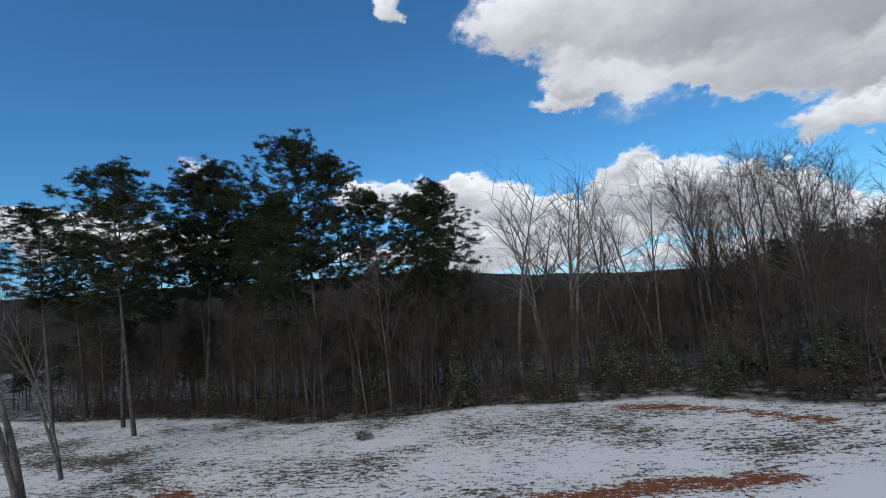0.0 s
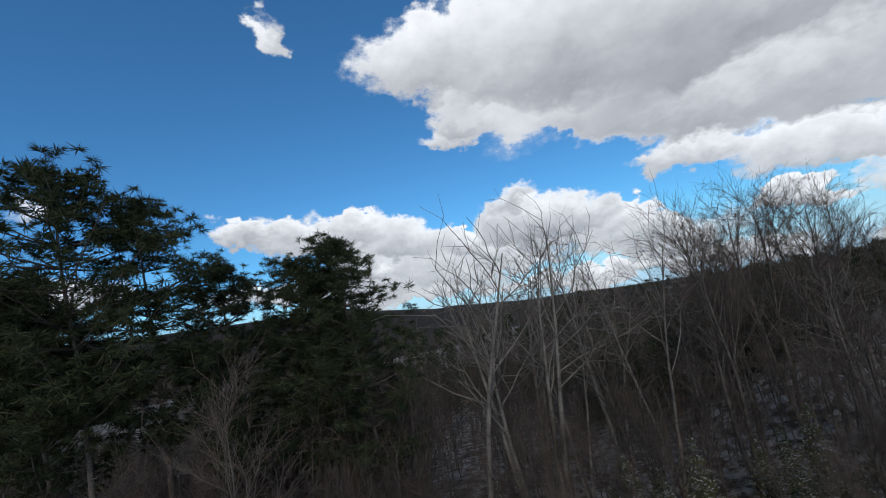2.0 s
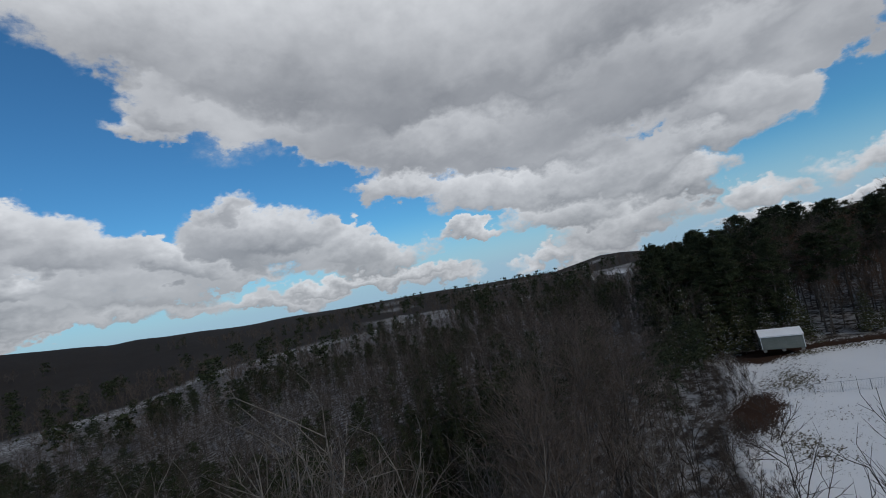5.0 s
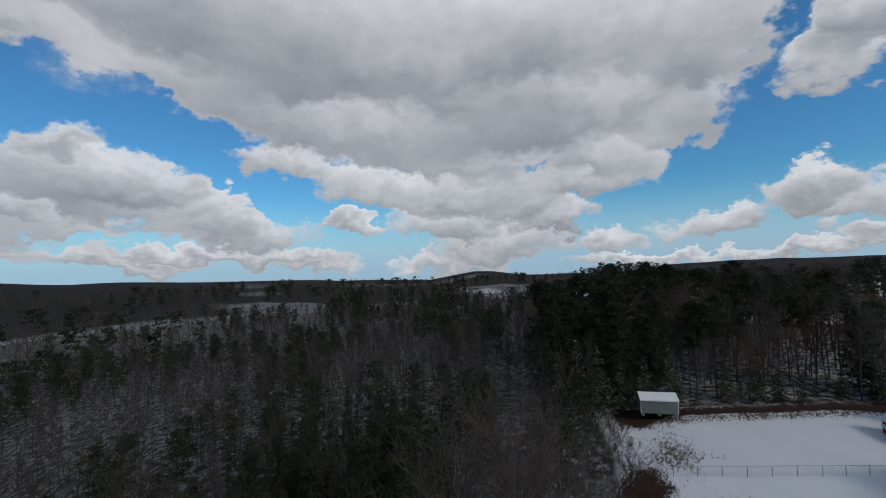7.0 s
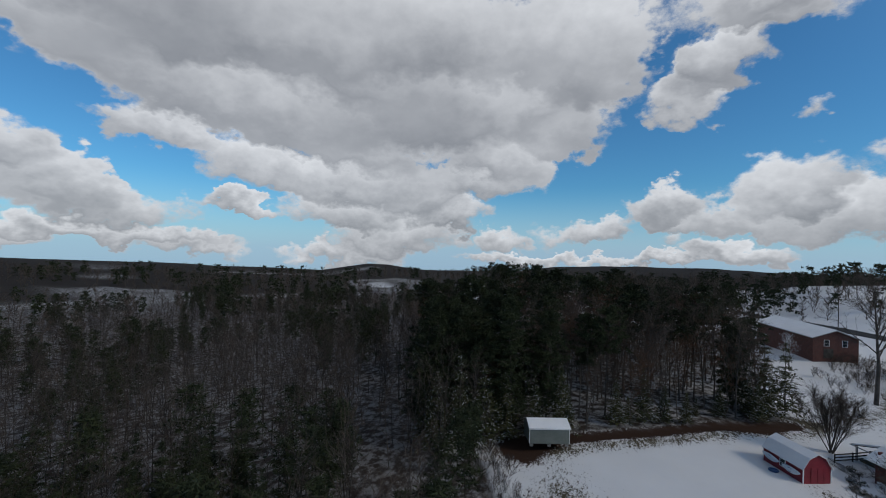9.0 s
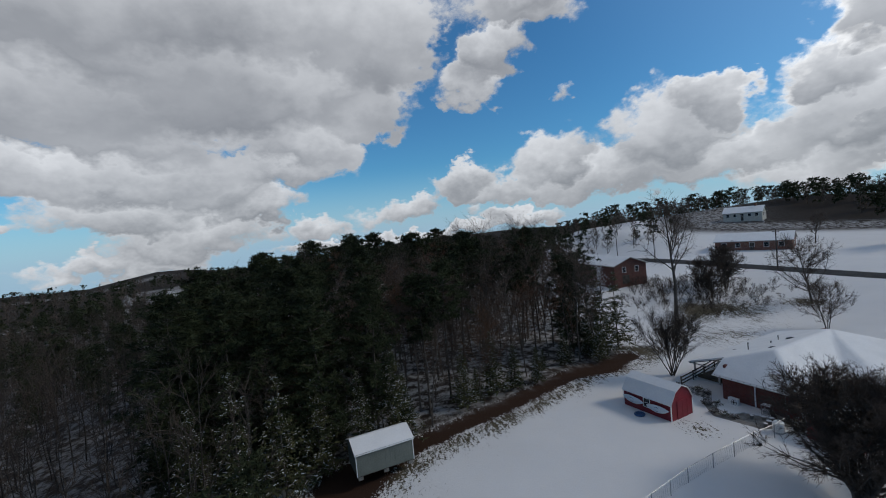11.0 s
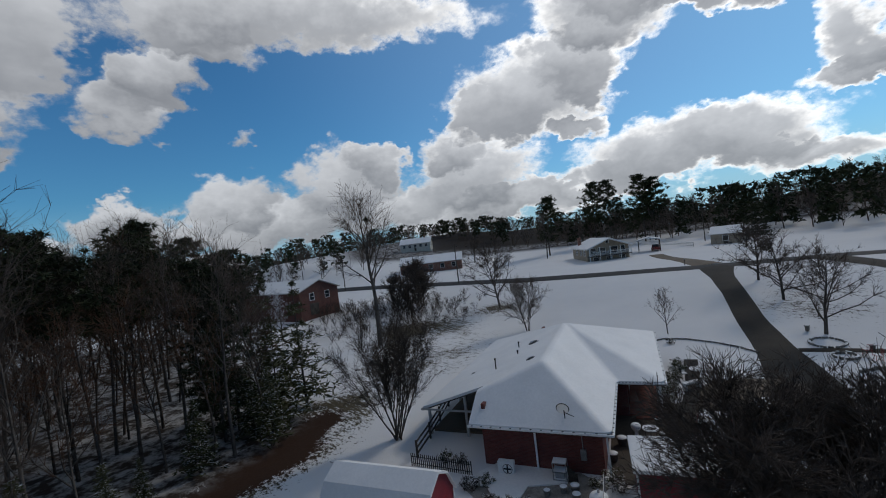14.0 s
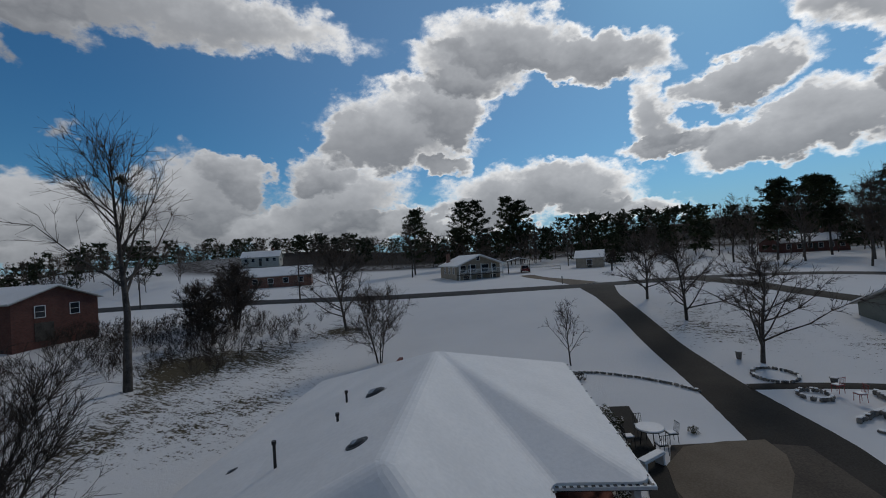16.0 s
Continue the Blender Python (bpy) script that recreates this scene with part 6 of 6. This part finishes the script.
def quads_to_tris(v, f):
    return (v, f) if f.shape[1] == 3 else (v, np.concatenate([f[:, [0, 1, 2]], f[:, [0, 2, 3]]]))


def scatter(seed, n, x0, x1, y0, y1, inside, gap):
    """Random places inside a region, no two closer than gap."""
    rng = np.random.default_rng(seed)
    out, cells = [], {}
    for _ in range(n * 12):
        x, y = rng.uniform(x0, x1), rng.uniform(y0, y1)
        if rng.random() > inside(x, y):
            continue
        c = (int(x // gap), int(y // gap))
        if any((x - a) ** 2 + (y - b) ** 2 < gap * gap for i in (-1, 0, 1) for j in (-1, 0, 1) for a, b in cells.get((c[0] + i, c[1] + j), ())):
            continue
        cells.setdefault(c, []).append((x, y))
        out.append((x, y))
        if len(out) == n:
            break
    return out


def clear_of_path(x, y, gap):
    """The flight passes above this line; tall trees keep off it."""
    return float(near_line(np.array([x]), np.array([y]), [(7, -38), (4, -16), (6, -5), (8, -2), (17, 6.5), (20, 8), (42, 10.5), (55, 9)])[0]) > gap


# single trees that the eye can pick out of the edge of the wood
WOOD_KINDS = []


def stock_trees():
    pines = [tree_thing("pine_tree", *pine_arrays(s, h, c, 0.22, w, 5, 30, wd, 0.85), BARK, NEEDLES, "tall dark green pine with a bare lower trunk", group="pines at the wood's edge")
             for s, h, c, w, wd in ((1, 26, 0.66, 9, 0.17), (2, 26, 0.60, 9, 0.16), (3, 24, 0.70, 8, 0.17), (4, 25, 0.55, 10, 0.15))]
    near = [tree_thing("pine_tree", *pine_arrays(s, h, c, 0.22, w + 1, 6, 40, wd * 1.0, 0.50, 14, 0.055, 5, 0.15), BARK, NEEDLES, "tall dark green pine with an open crown beside the field", group="pines beside the field")
            for s, h, c, w, wd in ((1, 26, 0.50, 11, 0.20), (2, 26, 0.46, 11, 0.18), (3, 24, 0.54, 9, 0.19), (4, 25, 0.36, 13, 0.17))]
    bare = [tree_thing("bare_tree", *bare_tree_arrays(s, h, r, fi, li, tw, 7, sp, thin=0.016), BARK, TWIGS, "tall leafless grey-brown tree in a winter wood", group="leafless trees of the wood")
            for s, h, r, fi, li, tw, sp in ((11, 20, 0.15, 0.32, 15, 10, 0.65), (12, 22, 0.17, 0.36, 15, 10, 0.6), (13, 17, 0.12, 0.25, 15, 10, 0.7), (14, 15, 0.10, 0.15, 16, 11, 0.7))]
    bare.append(tree_thing("bare_tree", *bare_tree_arrays(19, 20, 0.17, 0.42, 16, 9, 7, 0.55, stems=2, reach=0.42), BARK, TWIGS, "broad leafless tree with a fan of fine branches", group="leafless trees of the wood"))
    pale = [tree_thing("pale_tree", *bare_tree_arrays(s, h, r, 0.5, 9, 5, 4, 0.55, thin=0.014, stems=st, reach=0.4), PALE_BARK, TWIGS, "pale grey leafless tree standing above the thicket", group="pale trees at the field")
            for s, h, r, st in ((31, 20, 0.15, 2), (32, 20, 0.17, 1))]
    pale += [tree_thing("pale_tree", *bare_tree_arrays(s, 20, 0.22, fi, 9, 5, 2, sp, thin=0.022, stems=st, reach=0.42), PALE_BARK, PALE_BARK, "pale forked leafless tree with stout limbs", group="pale trees at the field")
             for s, fi, sp, st in ((33, 0.5, 0.7, 1), (34, 0.45, 0.8, 2))]
    cedars = []
    for s, h in ((21, 6.0), (22, 4.5), (23, 8.0)):
        w, c = cedar_arrays(s, h)
        cedars.append(tree_thing("young_conifer", w, c, BARK, CEDAR, "young olive-green conifer dusted with snow", group="young conifers", snow=snow_on(c, 0.22, s)))
    rust = [tree_thing("russet_tree", *bare_tree_arrays(s, 18, 0.13, 0.28, 14, 10, 8, 0.7, thin=0.02, reach=0.36), BARK, RUSSET, "tree of the wood still hung with russet leaves", group="russet trees") for s in (15, 16)]
    return pines, near, bare, pale, cedars, rust


PINES, NEAR_PINES, BARE, PALE, CEDARS, RUST = stock_trees()
LOW_PINES = [tree_thing("pine_tree", *pine_arrays(s, h, c, 0.2, 15, 5, 26, w, 0.6, 4, 0.08, 3, 0.10), BARK, NEEDLES, "dense dark pine branched low, at the wood's corner", group="pines at the wood's edge")
             for s, h, c, w in ((51, 20, 0.14, 0.15), (52, 18, 0.10, 0.17), (53, 21, 0.2, 0.14))]
STOCK = LOW_PINES + PINES + NEAR_PINES + BARE + PALE + CEDARS + RUST


def plant(ob, x, y, size=1.0, turn=0.0, sink=0.0, squash=1.0):
    c = copy_thing(ob, Matrix.Translation((x, y, ground(x, y) - sink)) @ Matrix.Rotation(turn, 4, "Z"))
    c.scale = (size, size, size * squash)
    return c


def edge_trees():
    rng = np.random.default_rng(5)
    # the row of pines across the field, and the leafless trees beside it
    for x, y, k, s in ((-33.0, 8.0, 0, 1.2), (-18.1, 4.7, 3, 0.95), (-6.9, 11.6, 3, 0.97), (-9.7, 8.6, 1, 0.88), (-31.0, 10.5, 2, 1.15), (-35.0, 11.0, 1, 1.15), (-35.5, 0.8, 0, 1.08), (-26.1, 11.5, 2, 1.04), (-15.5, 3.2, 0, 1.14), (-13.2, 5.8, 1, 1.07), (-2.1, 8.6, 3, 0.97), (-6.0, 10.5, 2, 0.92), (-24.0, 8.0, 2, 0.95), (-41.0, 4.5, 1, 1.05), (-45.5, 0.5, 2, 1.05), (-45.0, 13.0, 1, 0.95), (-54.0, 11.0, 0, 0.95), (-30.0, 12.0, 0, 0.90)):
        plant(NEAR_PINES[k], x + 1.2, y, s * 1.04, rng.random() * 6)
    for ob, x, y, h in ((PALE[2], 5.1, 9.8, 25.0), (PALE[3], 8.3, 12.0, 24.0), (PALE[3], 11.1, 13.8, 27.3), (PALE[0], 13.2, 14.5, 22.5), (PALE[1], 16.8, 14.6, 25.0), (PALE[0], 20.3, 14.0, 25.0), (BARE[4], 24.9, 12.7, 24.5),
                        (BARE[4], 27.5, 14.5, 22.0), (BARE[4], 32.8, 16.1, 25.5), (BARE[4], 35.5, 15.0, 23.0), (BARE[0], 38.0, 16.0, 23.0), (BARE[1], 41.0, 17.0, 21.0), (BARE[2], 29.5, 17.0, 20.0)):
        top = max(c[2] for o in ob.children for c in o.bound_box)
        plant(ob, x, y, h / top, x * 1.3)
    for x, y, s in ((-22.6, -17.2, 1.15), (-23.2, -16.6, 0.9), (-28.0, -11.0, 0.8)):
        plant(PALE[0], x, y, s, 1.0)
    for k, (x, y, h) in enumerate(((8.4, 24.0, 24.5), (12.0, 22.5, 23.5), (10.5, 28.5, 23.5), (19.0, 20.5, 21.0), (21.5, 25.5, 20.0), (27.0, 21.0, 17.0), (30.0, 19.0, 15.5), (35.0, 12.5, 15.0), (34.5, 17.0, 13.5), (41.0, 15.5, 11.5))):
        plant(PALE[2 + k % 2], x, y, h / 19.0, k * 1.7)
    for x, y in scatter(6, 170, -60, 39, -6, 18, lambda x, y: float(in_valley_wood(x, y)), 1.3):
        if clear_of_path(x, y, 2.5):
            plant(BARE[rng.integers(2, 4)], x, y, rng.uniform(0.4, 0.72), rng.random() * 6)
    for x, y in scatter(7, 60, -50, 40, -6, 11, lambda x, y: float(in_valley_wood(x, y)) * (0.25 + 0.75 * float(step(x, 10, 20))), 1.7):
        plant(CEDARS[rng.integers(0, 3)], x, y, rng.uniform(0.5, 0.95), rng.random() * 6)
    for x, y in scatter(12, 55, -50, 2, -3, 16, lambda x, y: float(in_valley_wood(x, y)), 1.6):
        plant(BARE[rng.integers(0, 4)], x, y, rng.uniform(0.62, 0.85), rng.random() * 6)
    # the tall wood behind the sheds
    for x, y in scatter(8, 52, 79, 160, -20, 62, lambda x, y: float(in_tall_wood(x, y)), 3.6):
        plant(PINES[rng.integers(0, 4)], x, y, rng.uniform(0.66, 0.86) * (0.90 if y < 4 or x - float(wood_edge(y)) < 14 else 1.0), rng.random() * 6)
    for x, y in scatter(9, 230, 79, 150, -20, 52, lambda x, y: float(in_tall_wood(x, y)) * (0.4 + 0.6 * math.exp(-max(0.0, x - float(wood_edge(y)) - 6) / 14)), 1.6):
        k = rng.integers(0, 6)
        plant((BARE[:4] + RUST)[k], x, y, rng.uniform(0.7, 1.05) * (0.82 if x - float(wood_edge(y)) < 12 else 1.0), rng.random() * 6)
    for x, y in scatter(10, 30, 76, 108, -18, 36, lambda x, y: float(np.exp(-((x - wood_edge(y) - 3) / 2.0) ** 2)) * float(in_tall_wood(x, y) > 0.1), 1.9):
        plant(CEDARS[rng.integers(0, 3)], x, y, rng.uniform(0.55, 1.25), rng.random() * 6)
    for x, y, s in ((81.5, 23.0, 1.3), (79.0, 25.5, 1.5), (83.5, 20.5, 1.1), (77.5, 28, 1.3), (105, -17.5, 1.4), (107, -15.5, 1.5), (103.5, -14.5, 1.1)):
        plant(CEDARS[2], x, y, s, s * 3)


def corner_pines():
    rng = np.random.default_rng(91)
    for x, y in scatter(92, 20, 78, 100, 15, 36, lambda x, y: float(in_tall_wood(x, y) > 0.3) * math.exp(-((x - float(wood_edge(y)) - 5) / 5) ** 2), 2.3):
        plant(LOW_PINES[rng.integers(0, 3)], x, y, rng.uniform(0.75, 1.0), rng.random() * 6)
    for x, y in scatter(93, 2, 100, 110, -16, -8, lambda x, y: float(in_tall_wood(x, y) > 0.3), 2.5):
        plant(LOW_PINES[rng.integers(0, 3)], x, y, rng.uniform(0.7, 0.9), rng.random() * 6)


def garden_trees():
    """The trees that stand singly round the houses."""
    def single(seed, x, y, label, bark=BARK, leaf=TWIGS, turn=0.0, **shape):
        o = tree_thing("garden_tree", *bare_tree_arrays(seed, **shape), bark, leaf, label, group="")
        o.matrix_basis = Matrix.Translation((x, y, ground(x, y) - 0.1)) @ Matrix.Rotation(turn, 4, "Z")
        return o
    # a wide, dense, low-branched tree in the yard
    single(101, 69.9, -15.6, "wide dense leafless tree with drooping dark twigs", height=8.6, radius=0.17, first=0.10, limbs=22, twigs=24, sprays=17, spread=1.1, stems=7, thin=0.0145, reach=0.62, flare=0.26)
    single(102, 93.2, -18.2, "vase-shaped leafless crape tree with many stems", height=8.4, radius=0.07, first=0.25, limbs=12, twigs=12, sprays=9, spread=0.36, stems=11, thin=0.0095, reach=0.42, flare=0.15)
    t = single(103, 115.8, -33.4, "tall old leafless tree with a clump of mistletoe", height=20.5, radius=0.36, first=0.40, limbs=17, twigs=12, sprays=8, spread=0.8, thin=0.022, reach=0.42, turn=0.7)
    rng = np.random.default_rng(7)
    mesh_object("mistletoe", fast_mesh("mistletoe", *tuft_arrays(rng, np.array([[0.4, -0.9, 16.8], [0.2, -1.1, 16.6]]), np.array([0.6, 0.5]), 60, 0.9, 0.1)), NEEDLES, t, "dark clump of mistletoe")
    single(104, 113.1, -55.7, "round-headed leafless lawn tree", height=12.2, radius=0.19, first=0.16, limbs=26, twigs=18, sprays=10, spread=1.12, thin=0.018, reach=0.62)
    single(105, 101.6, -46.4, "small many-stemmed leafless tree by the roof", height=7.0, radius=0.06, first=0.15, limbs=13, twigs=12, sprays=8, spread=0.8, stems=5, thin=0.011, reach=0.5)
    single(106, 85.3, -48.3, "young leafless tree on a snowy lawn", height=5.6, radius=0.07, first=0.22, limbs=15, twigs=9, sprays=6, spread=0.6, thin=0.011, reach=0.4)
    for k, (x, y, h) in enumerate(((80.6, -69.8, 8.0), (77.1, -61.2, 8.0), (73.1, -51.2, 8.4))):
        single(107 + k, x, y, "leafless spreading tree beside the drive", height=h, radius=0.17, first=0.16, limbs=24, twigs=16, sprays=10, spread=1.12, thin=0.015, reach=0.64, turn=k)
    for k, (x, y, h) in enumerate(((128, -52, 7.5), (131.5, -49.0, 6.5), (133, -55.5, 8.5), (137, -58, 7.5), (124, -46, 5.5))):
        single(112 + k, x, y, "tangled leafless tree in a brushy hollow", height=h, radius=0.16, first=0.15, limbs=18, twigs=15, sprays=9, spread=0.95, thin=0.019, reach=0.55, stems=3)
    for k, (x, y, h) in enumerate(((135.6, -107.9, 15), (41, -96, 9), (49, -108, 11), (36, -99, 13), (31, -104, 10), (88, -106.5, 5), (160, -104, 9), (42.2, -101.7, 21), (37, -111, 19), (47.8, -106, 15), (55, -118, 14), (44, -122, 15), (66, -120, 12))):
        single(118 + k, x, y, "leafless tree standing beside a neighbour's house", height=h, radius=0.2, first=0.3, limbs=16, twigs=13, sprays=8, spread=0.8, thin=0.026, reach=0.45)
    o = tree_thing("blossom_tree", *bare_tree_arrays(130, 8.5, radius=0.12, first=0.12, limbs=15, twigs=10, sprays=8, spread=0.8, thin=0.013, reach=0.4), BARK, SNOW_TWIG, "pale tree with white-frosted twigs beside a brick house")
    o.matrix_basis = Matrix.Translation((132.0, -27.5, ground(132.0, -27.5)))
    for k, (x, y, h, c) in enumerate(((140.5, -117.5, 19, 0.28), (138.5, -146, 23, 0.35), (133.5, -147, 23, 0.3), (121.5, -145, 23, 0.3), (119.0, -147, 21, 0.4), (58, -124, 17, 0.4), (52, -132, 18, 0.45), (38, -134, 19, 0.4), (46, -137, 18, 0.4), (30, -139, 18, 0.4), (24, -132, 17, 0.4), (16, -128, 16, 0.4))):
        o = tree_thing("pine_tree", *pine_arrays(140 + k, h, c, 0.26, 12, 6, 22, 0.21, 0.8, 8, 0.10, 3, 0.10), BARK, NEEDLES, "dark broad-crowned pine behind a neighbour's house", group="pines across the road")
        o.matrix_basis = Matrix.Translation((x, y, ground(x, y)))
    w, c = cedar_arrays(155, 12, 0.28, 18, 9, 14)
    o = tree_thing("cedar_tree", w, c, BARK, NEEDLES, "broad dark cedar beside the road")
    o.matrix_basis = Matrix.Translation((89.5, -130, ground(89.5, -130)))


def brush():
    """Low tangled brush in the hollow and under the wood's edge."""
    rng = np.random.default_rng(44)
    kinds = []
    for s in range(4):
        w, t = bare_tree_arrays(300 + s, 2.6, 0.02, 0.05, 6, 6, 5, 0.7, stems=4, thin=0.010, reach=0.5, flare=0.3)
        kinds.append(quads_to_tris(*tube_arrays(np.concatenate([w, t]), 3)))
    rows = []
    for x, y in scatter(45, 170, 106, 142, -62, -28, lambda x, y: math.exp(-((x - 127) / 8) ** 2 - ((y + 44) / 8) ** 2), 1.2):
        rows.append((rng.integers(0, 4), x, y, ground(x, y), rng.uniform(0.5, 1.1), rng.random() * 6.28, 1.0))
    for x, y in scatter(46, 330, -55, 40, -6, 13, lambda x, y: float(in_valley_wood(x, y) > 0.02) * math.exp(-max(0.0, y - float(field_edge(x)) - 1) / 2.5), 0.8):
        rows.append((rng.integers(0, 4), x, y, ground(x, y), rng.uniform(0.4, 1.1), rng.random() * 6.28, 1.0))
    for x, y in scatter(47, 160, 44, 80, 6, 26, lambda x, y: math.exp(-((y - float(field_edge(x)) - 0.5) / 2.2) ** 2), 0.9):
        rows.append((rng.integers(0, 4), x, y, ground(x, y), rng.uniform(0.4, 0.9), rng.random() * 6.28, 1.0))
    joined("brush", kinds, rows, TWIGS, "tangled leafless brush at the wood's edge", "brush")


def valley_wood():
    """The wide wood of the valley, too many trees to count."""
    rng = np.random.default_rng(15)
    kinds_w, kinds_t, kinds_p, kinds_pw = [], [], [], []
    for s in range(5):
        w, t = bare_tree_arrays(40 + s, 13, 0.085, 0.22, 9, 5, 3, 0.65, thin=0.022)
        kinds_w.append(quads_to_tris(*tube_arrays(w, 3)))
        kinds_t.append(quads_to_tris(*tube_arrays(t, 3)))
    for s in range(4):
        w, c = pine_arrays(60 + s, 15, 0.35, 0.12, 9, 4, 9, 0.15, 0.85, 3)
        kinds_pw.append(quads_to_tris(*tube_arrays(w[:12], 3)))
        kinds_p.append(c)
    bare, pine = [], []
    for x, y in scatter(16, 2100, -90, 230, -12, 210, lambda x, y: float(in_valley_wood(x, y)) * float(x < 40 or x > 72 or y > float(field_edge(x)) + 3.5) * (0.25 + 0.75 * math.exp(-max(0, math.hypot(x - 30, y - 10) - 40) / 60)), 1.9):
        bare.append((rng.integers(0, 5), x, y, ground(x, y), rng.uniform(0.7, 1.15), rng.random() * 6.28, rng.uniform(0.9, 1.2)))
    for x, y in scatter(17, 620, -90, 260, 12, 240, lambda x, y: float(in_valley_wood(x, y)) * float(step(waves(x, y, 14, 6.0), -0.1, 0.35)), 2.2):
        pine.append((rng.integers(0, 4), x, y, ground(x, y), rng.uniform(0.55, 0.95), rng.random() * 6.28, 1.0))
    # a stand of young pines near the flight, and some by the shed
    for s in range(3):
        w, c = cedar_arrays(64 + s, 11, 0.17, 15, 6, 9, 0.15)
        kinds_pw.append(quads_to_tris(*tube_arrays(w, 3)))
        kinds_p.append(c)
    for x, y in scatter(18, 110, 24, 62, 30, 62, lambda x, y: math.exp(-((x - 41) / 11) ** 2 - ((y - 43) / 7) ** 2), 1.8):
        pine.append((rng.integers(4, 7), x, y, ground(x, y), rng.uniform(0.75, 1.15), rng.random() * 6.28, 1.0))
    joined("valley_bare_trunks", kinds_w, bare, BARK, "close-set grey-brown trunks of a leafless valley wood", "woodland")
    joined("valley_bare_twigs", kinds_t, bare, TWIGS, "haze of fine brown twigs over a valley wood", "woodland")
    joined("valley_pine_trunks", kinds_pw, pine, BARK, "dark trunks of young valley pines", "woodland")
    joined("valley_pine_crowns", kinds_p, pine, NEEDLES, "dark green crowns of young pines in the valley", "woodland")


def far_woods():
    """Woods of the far hillsides and beyond the road."""
    rng = np.random.default_rng(25)
    puffs, cones = [], []
    for s in range(4):
        r = np.random.default_rng(70 + s)
        w, t = bare_tree_arrays(90 + s, 13, 0.17, 0.12, 11, 6, 4, 0.75, thin=0.05, reach=0.42)
        a, b = quads_to_tris(*tube_arrays(w, 3)), quads_to_tris(*tube_arrays(t, 3))
        puffs.append((np.concatenate([a[0], b[0]]), np.concatenate([a[1], b[1] + len(a[0])])))
        c = np.stack([r.normal(size=34) * 1.7, r.normal(size=34) * 1.7, 2.0 + 11 * r.random(34) ** 0.8], 1)
        cones.append(tuft_arrays(r, c, 1.2 + 0.6 * r.random(34), 8, 0.6, 0.28))
    bare, dark = [], []

    def north(x, y):
        a = math.degrees(math.atan2(-(x - 40), y))
        return float(abs(a + 15) < 112)
    for x, y in scatter(26, 1800, -500, 620, 60, 700, lambda x, y: north(x, y) * float(190 < math.hypot(x - 40, y) < 640) * float(step(-waves(x, y, 60, 4.0), -0.42, -0.25)), 4.0):
        (dark if rng.random() < 0.22 else bare).append((rng.integers(0, 4), x, y, ground(x, y) - 0.5, rng.uniform(0.7, 1.2), rng.random() * 6.28, 1.0))
    def belt(x, y):
        """The dark belt of woods behind the neighbours' houses."""
        if y > 58:
            return 0.0
        edge = np.interp(x, [-200, 0, 40, 75, 100, 140, 175, 215, 260, 400], [-120, -138, -146, -142, -140, -146, -140, -168, -165, -60])
        deep = step(edge - y, 0, 5) if x < 188 else max(float(step(edge - y, 0, 5)), float(step(x, 245, 255)), float(step(y, -92, -80) * step(x, 186, 196)) * float(near_line(np.array([x]), np.array([y]), [(330, -30), (200, -58), (147, -69)])[0] > 6))
        return float(deep) * math.exp(-max(0.0, edge - y - 10) / 60)
    for x, y in scatter(27, 2100, -190, 420, -330, 58, belt, 3.0):
        (dark if rng.random() < 0.3 else bare).append((rng.integers(0, 4), x, y, ground(x, y) - 0.5, rng.uniform(0.65, 1.15) * (0.72 if x > 165 else 1.0), rng.random() * 6.28, 1.0))
    joined("far_bare_woods", puffs, bare, TWIGS, "grey-brown leafless woods on the far slopes", "woodland")
    joined("far_dark_pines", cones, dark, NEEDLES, "dark pine stands on the far slopes", "woodland")


garden()
garden_trees()
edge_trees()
corner_pines()
brush()
valley_wood()
far_woods()
for first in STOCK:
    for o in (*first.children_recursive, first):
        bpy.data.objects.remove(o)
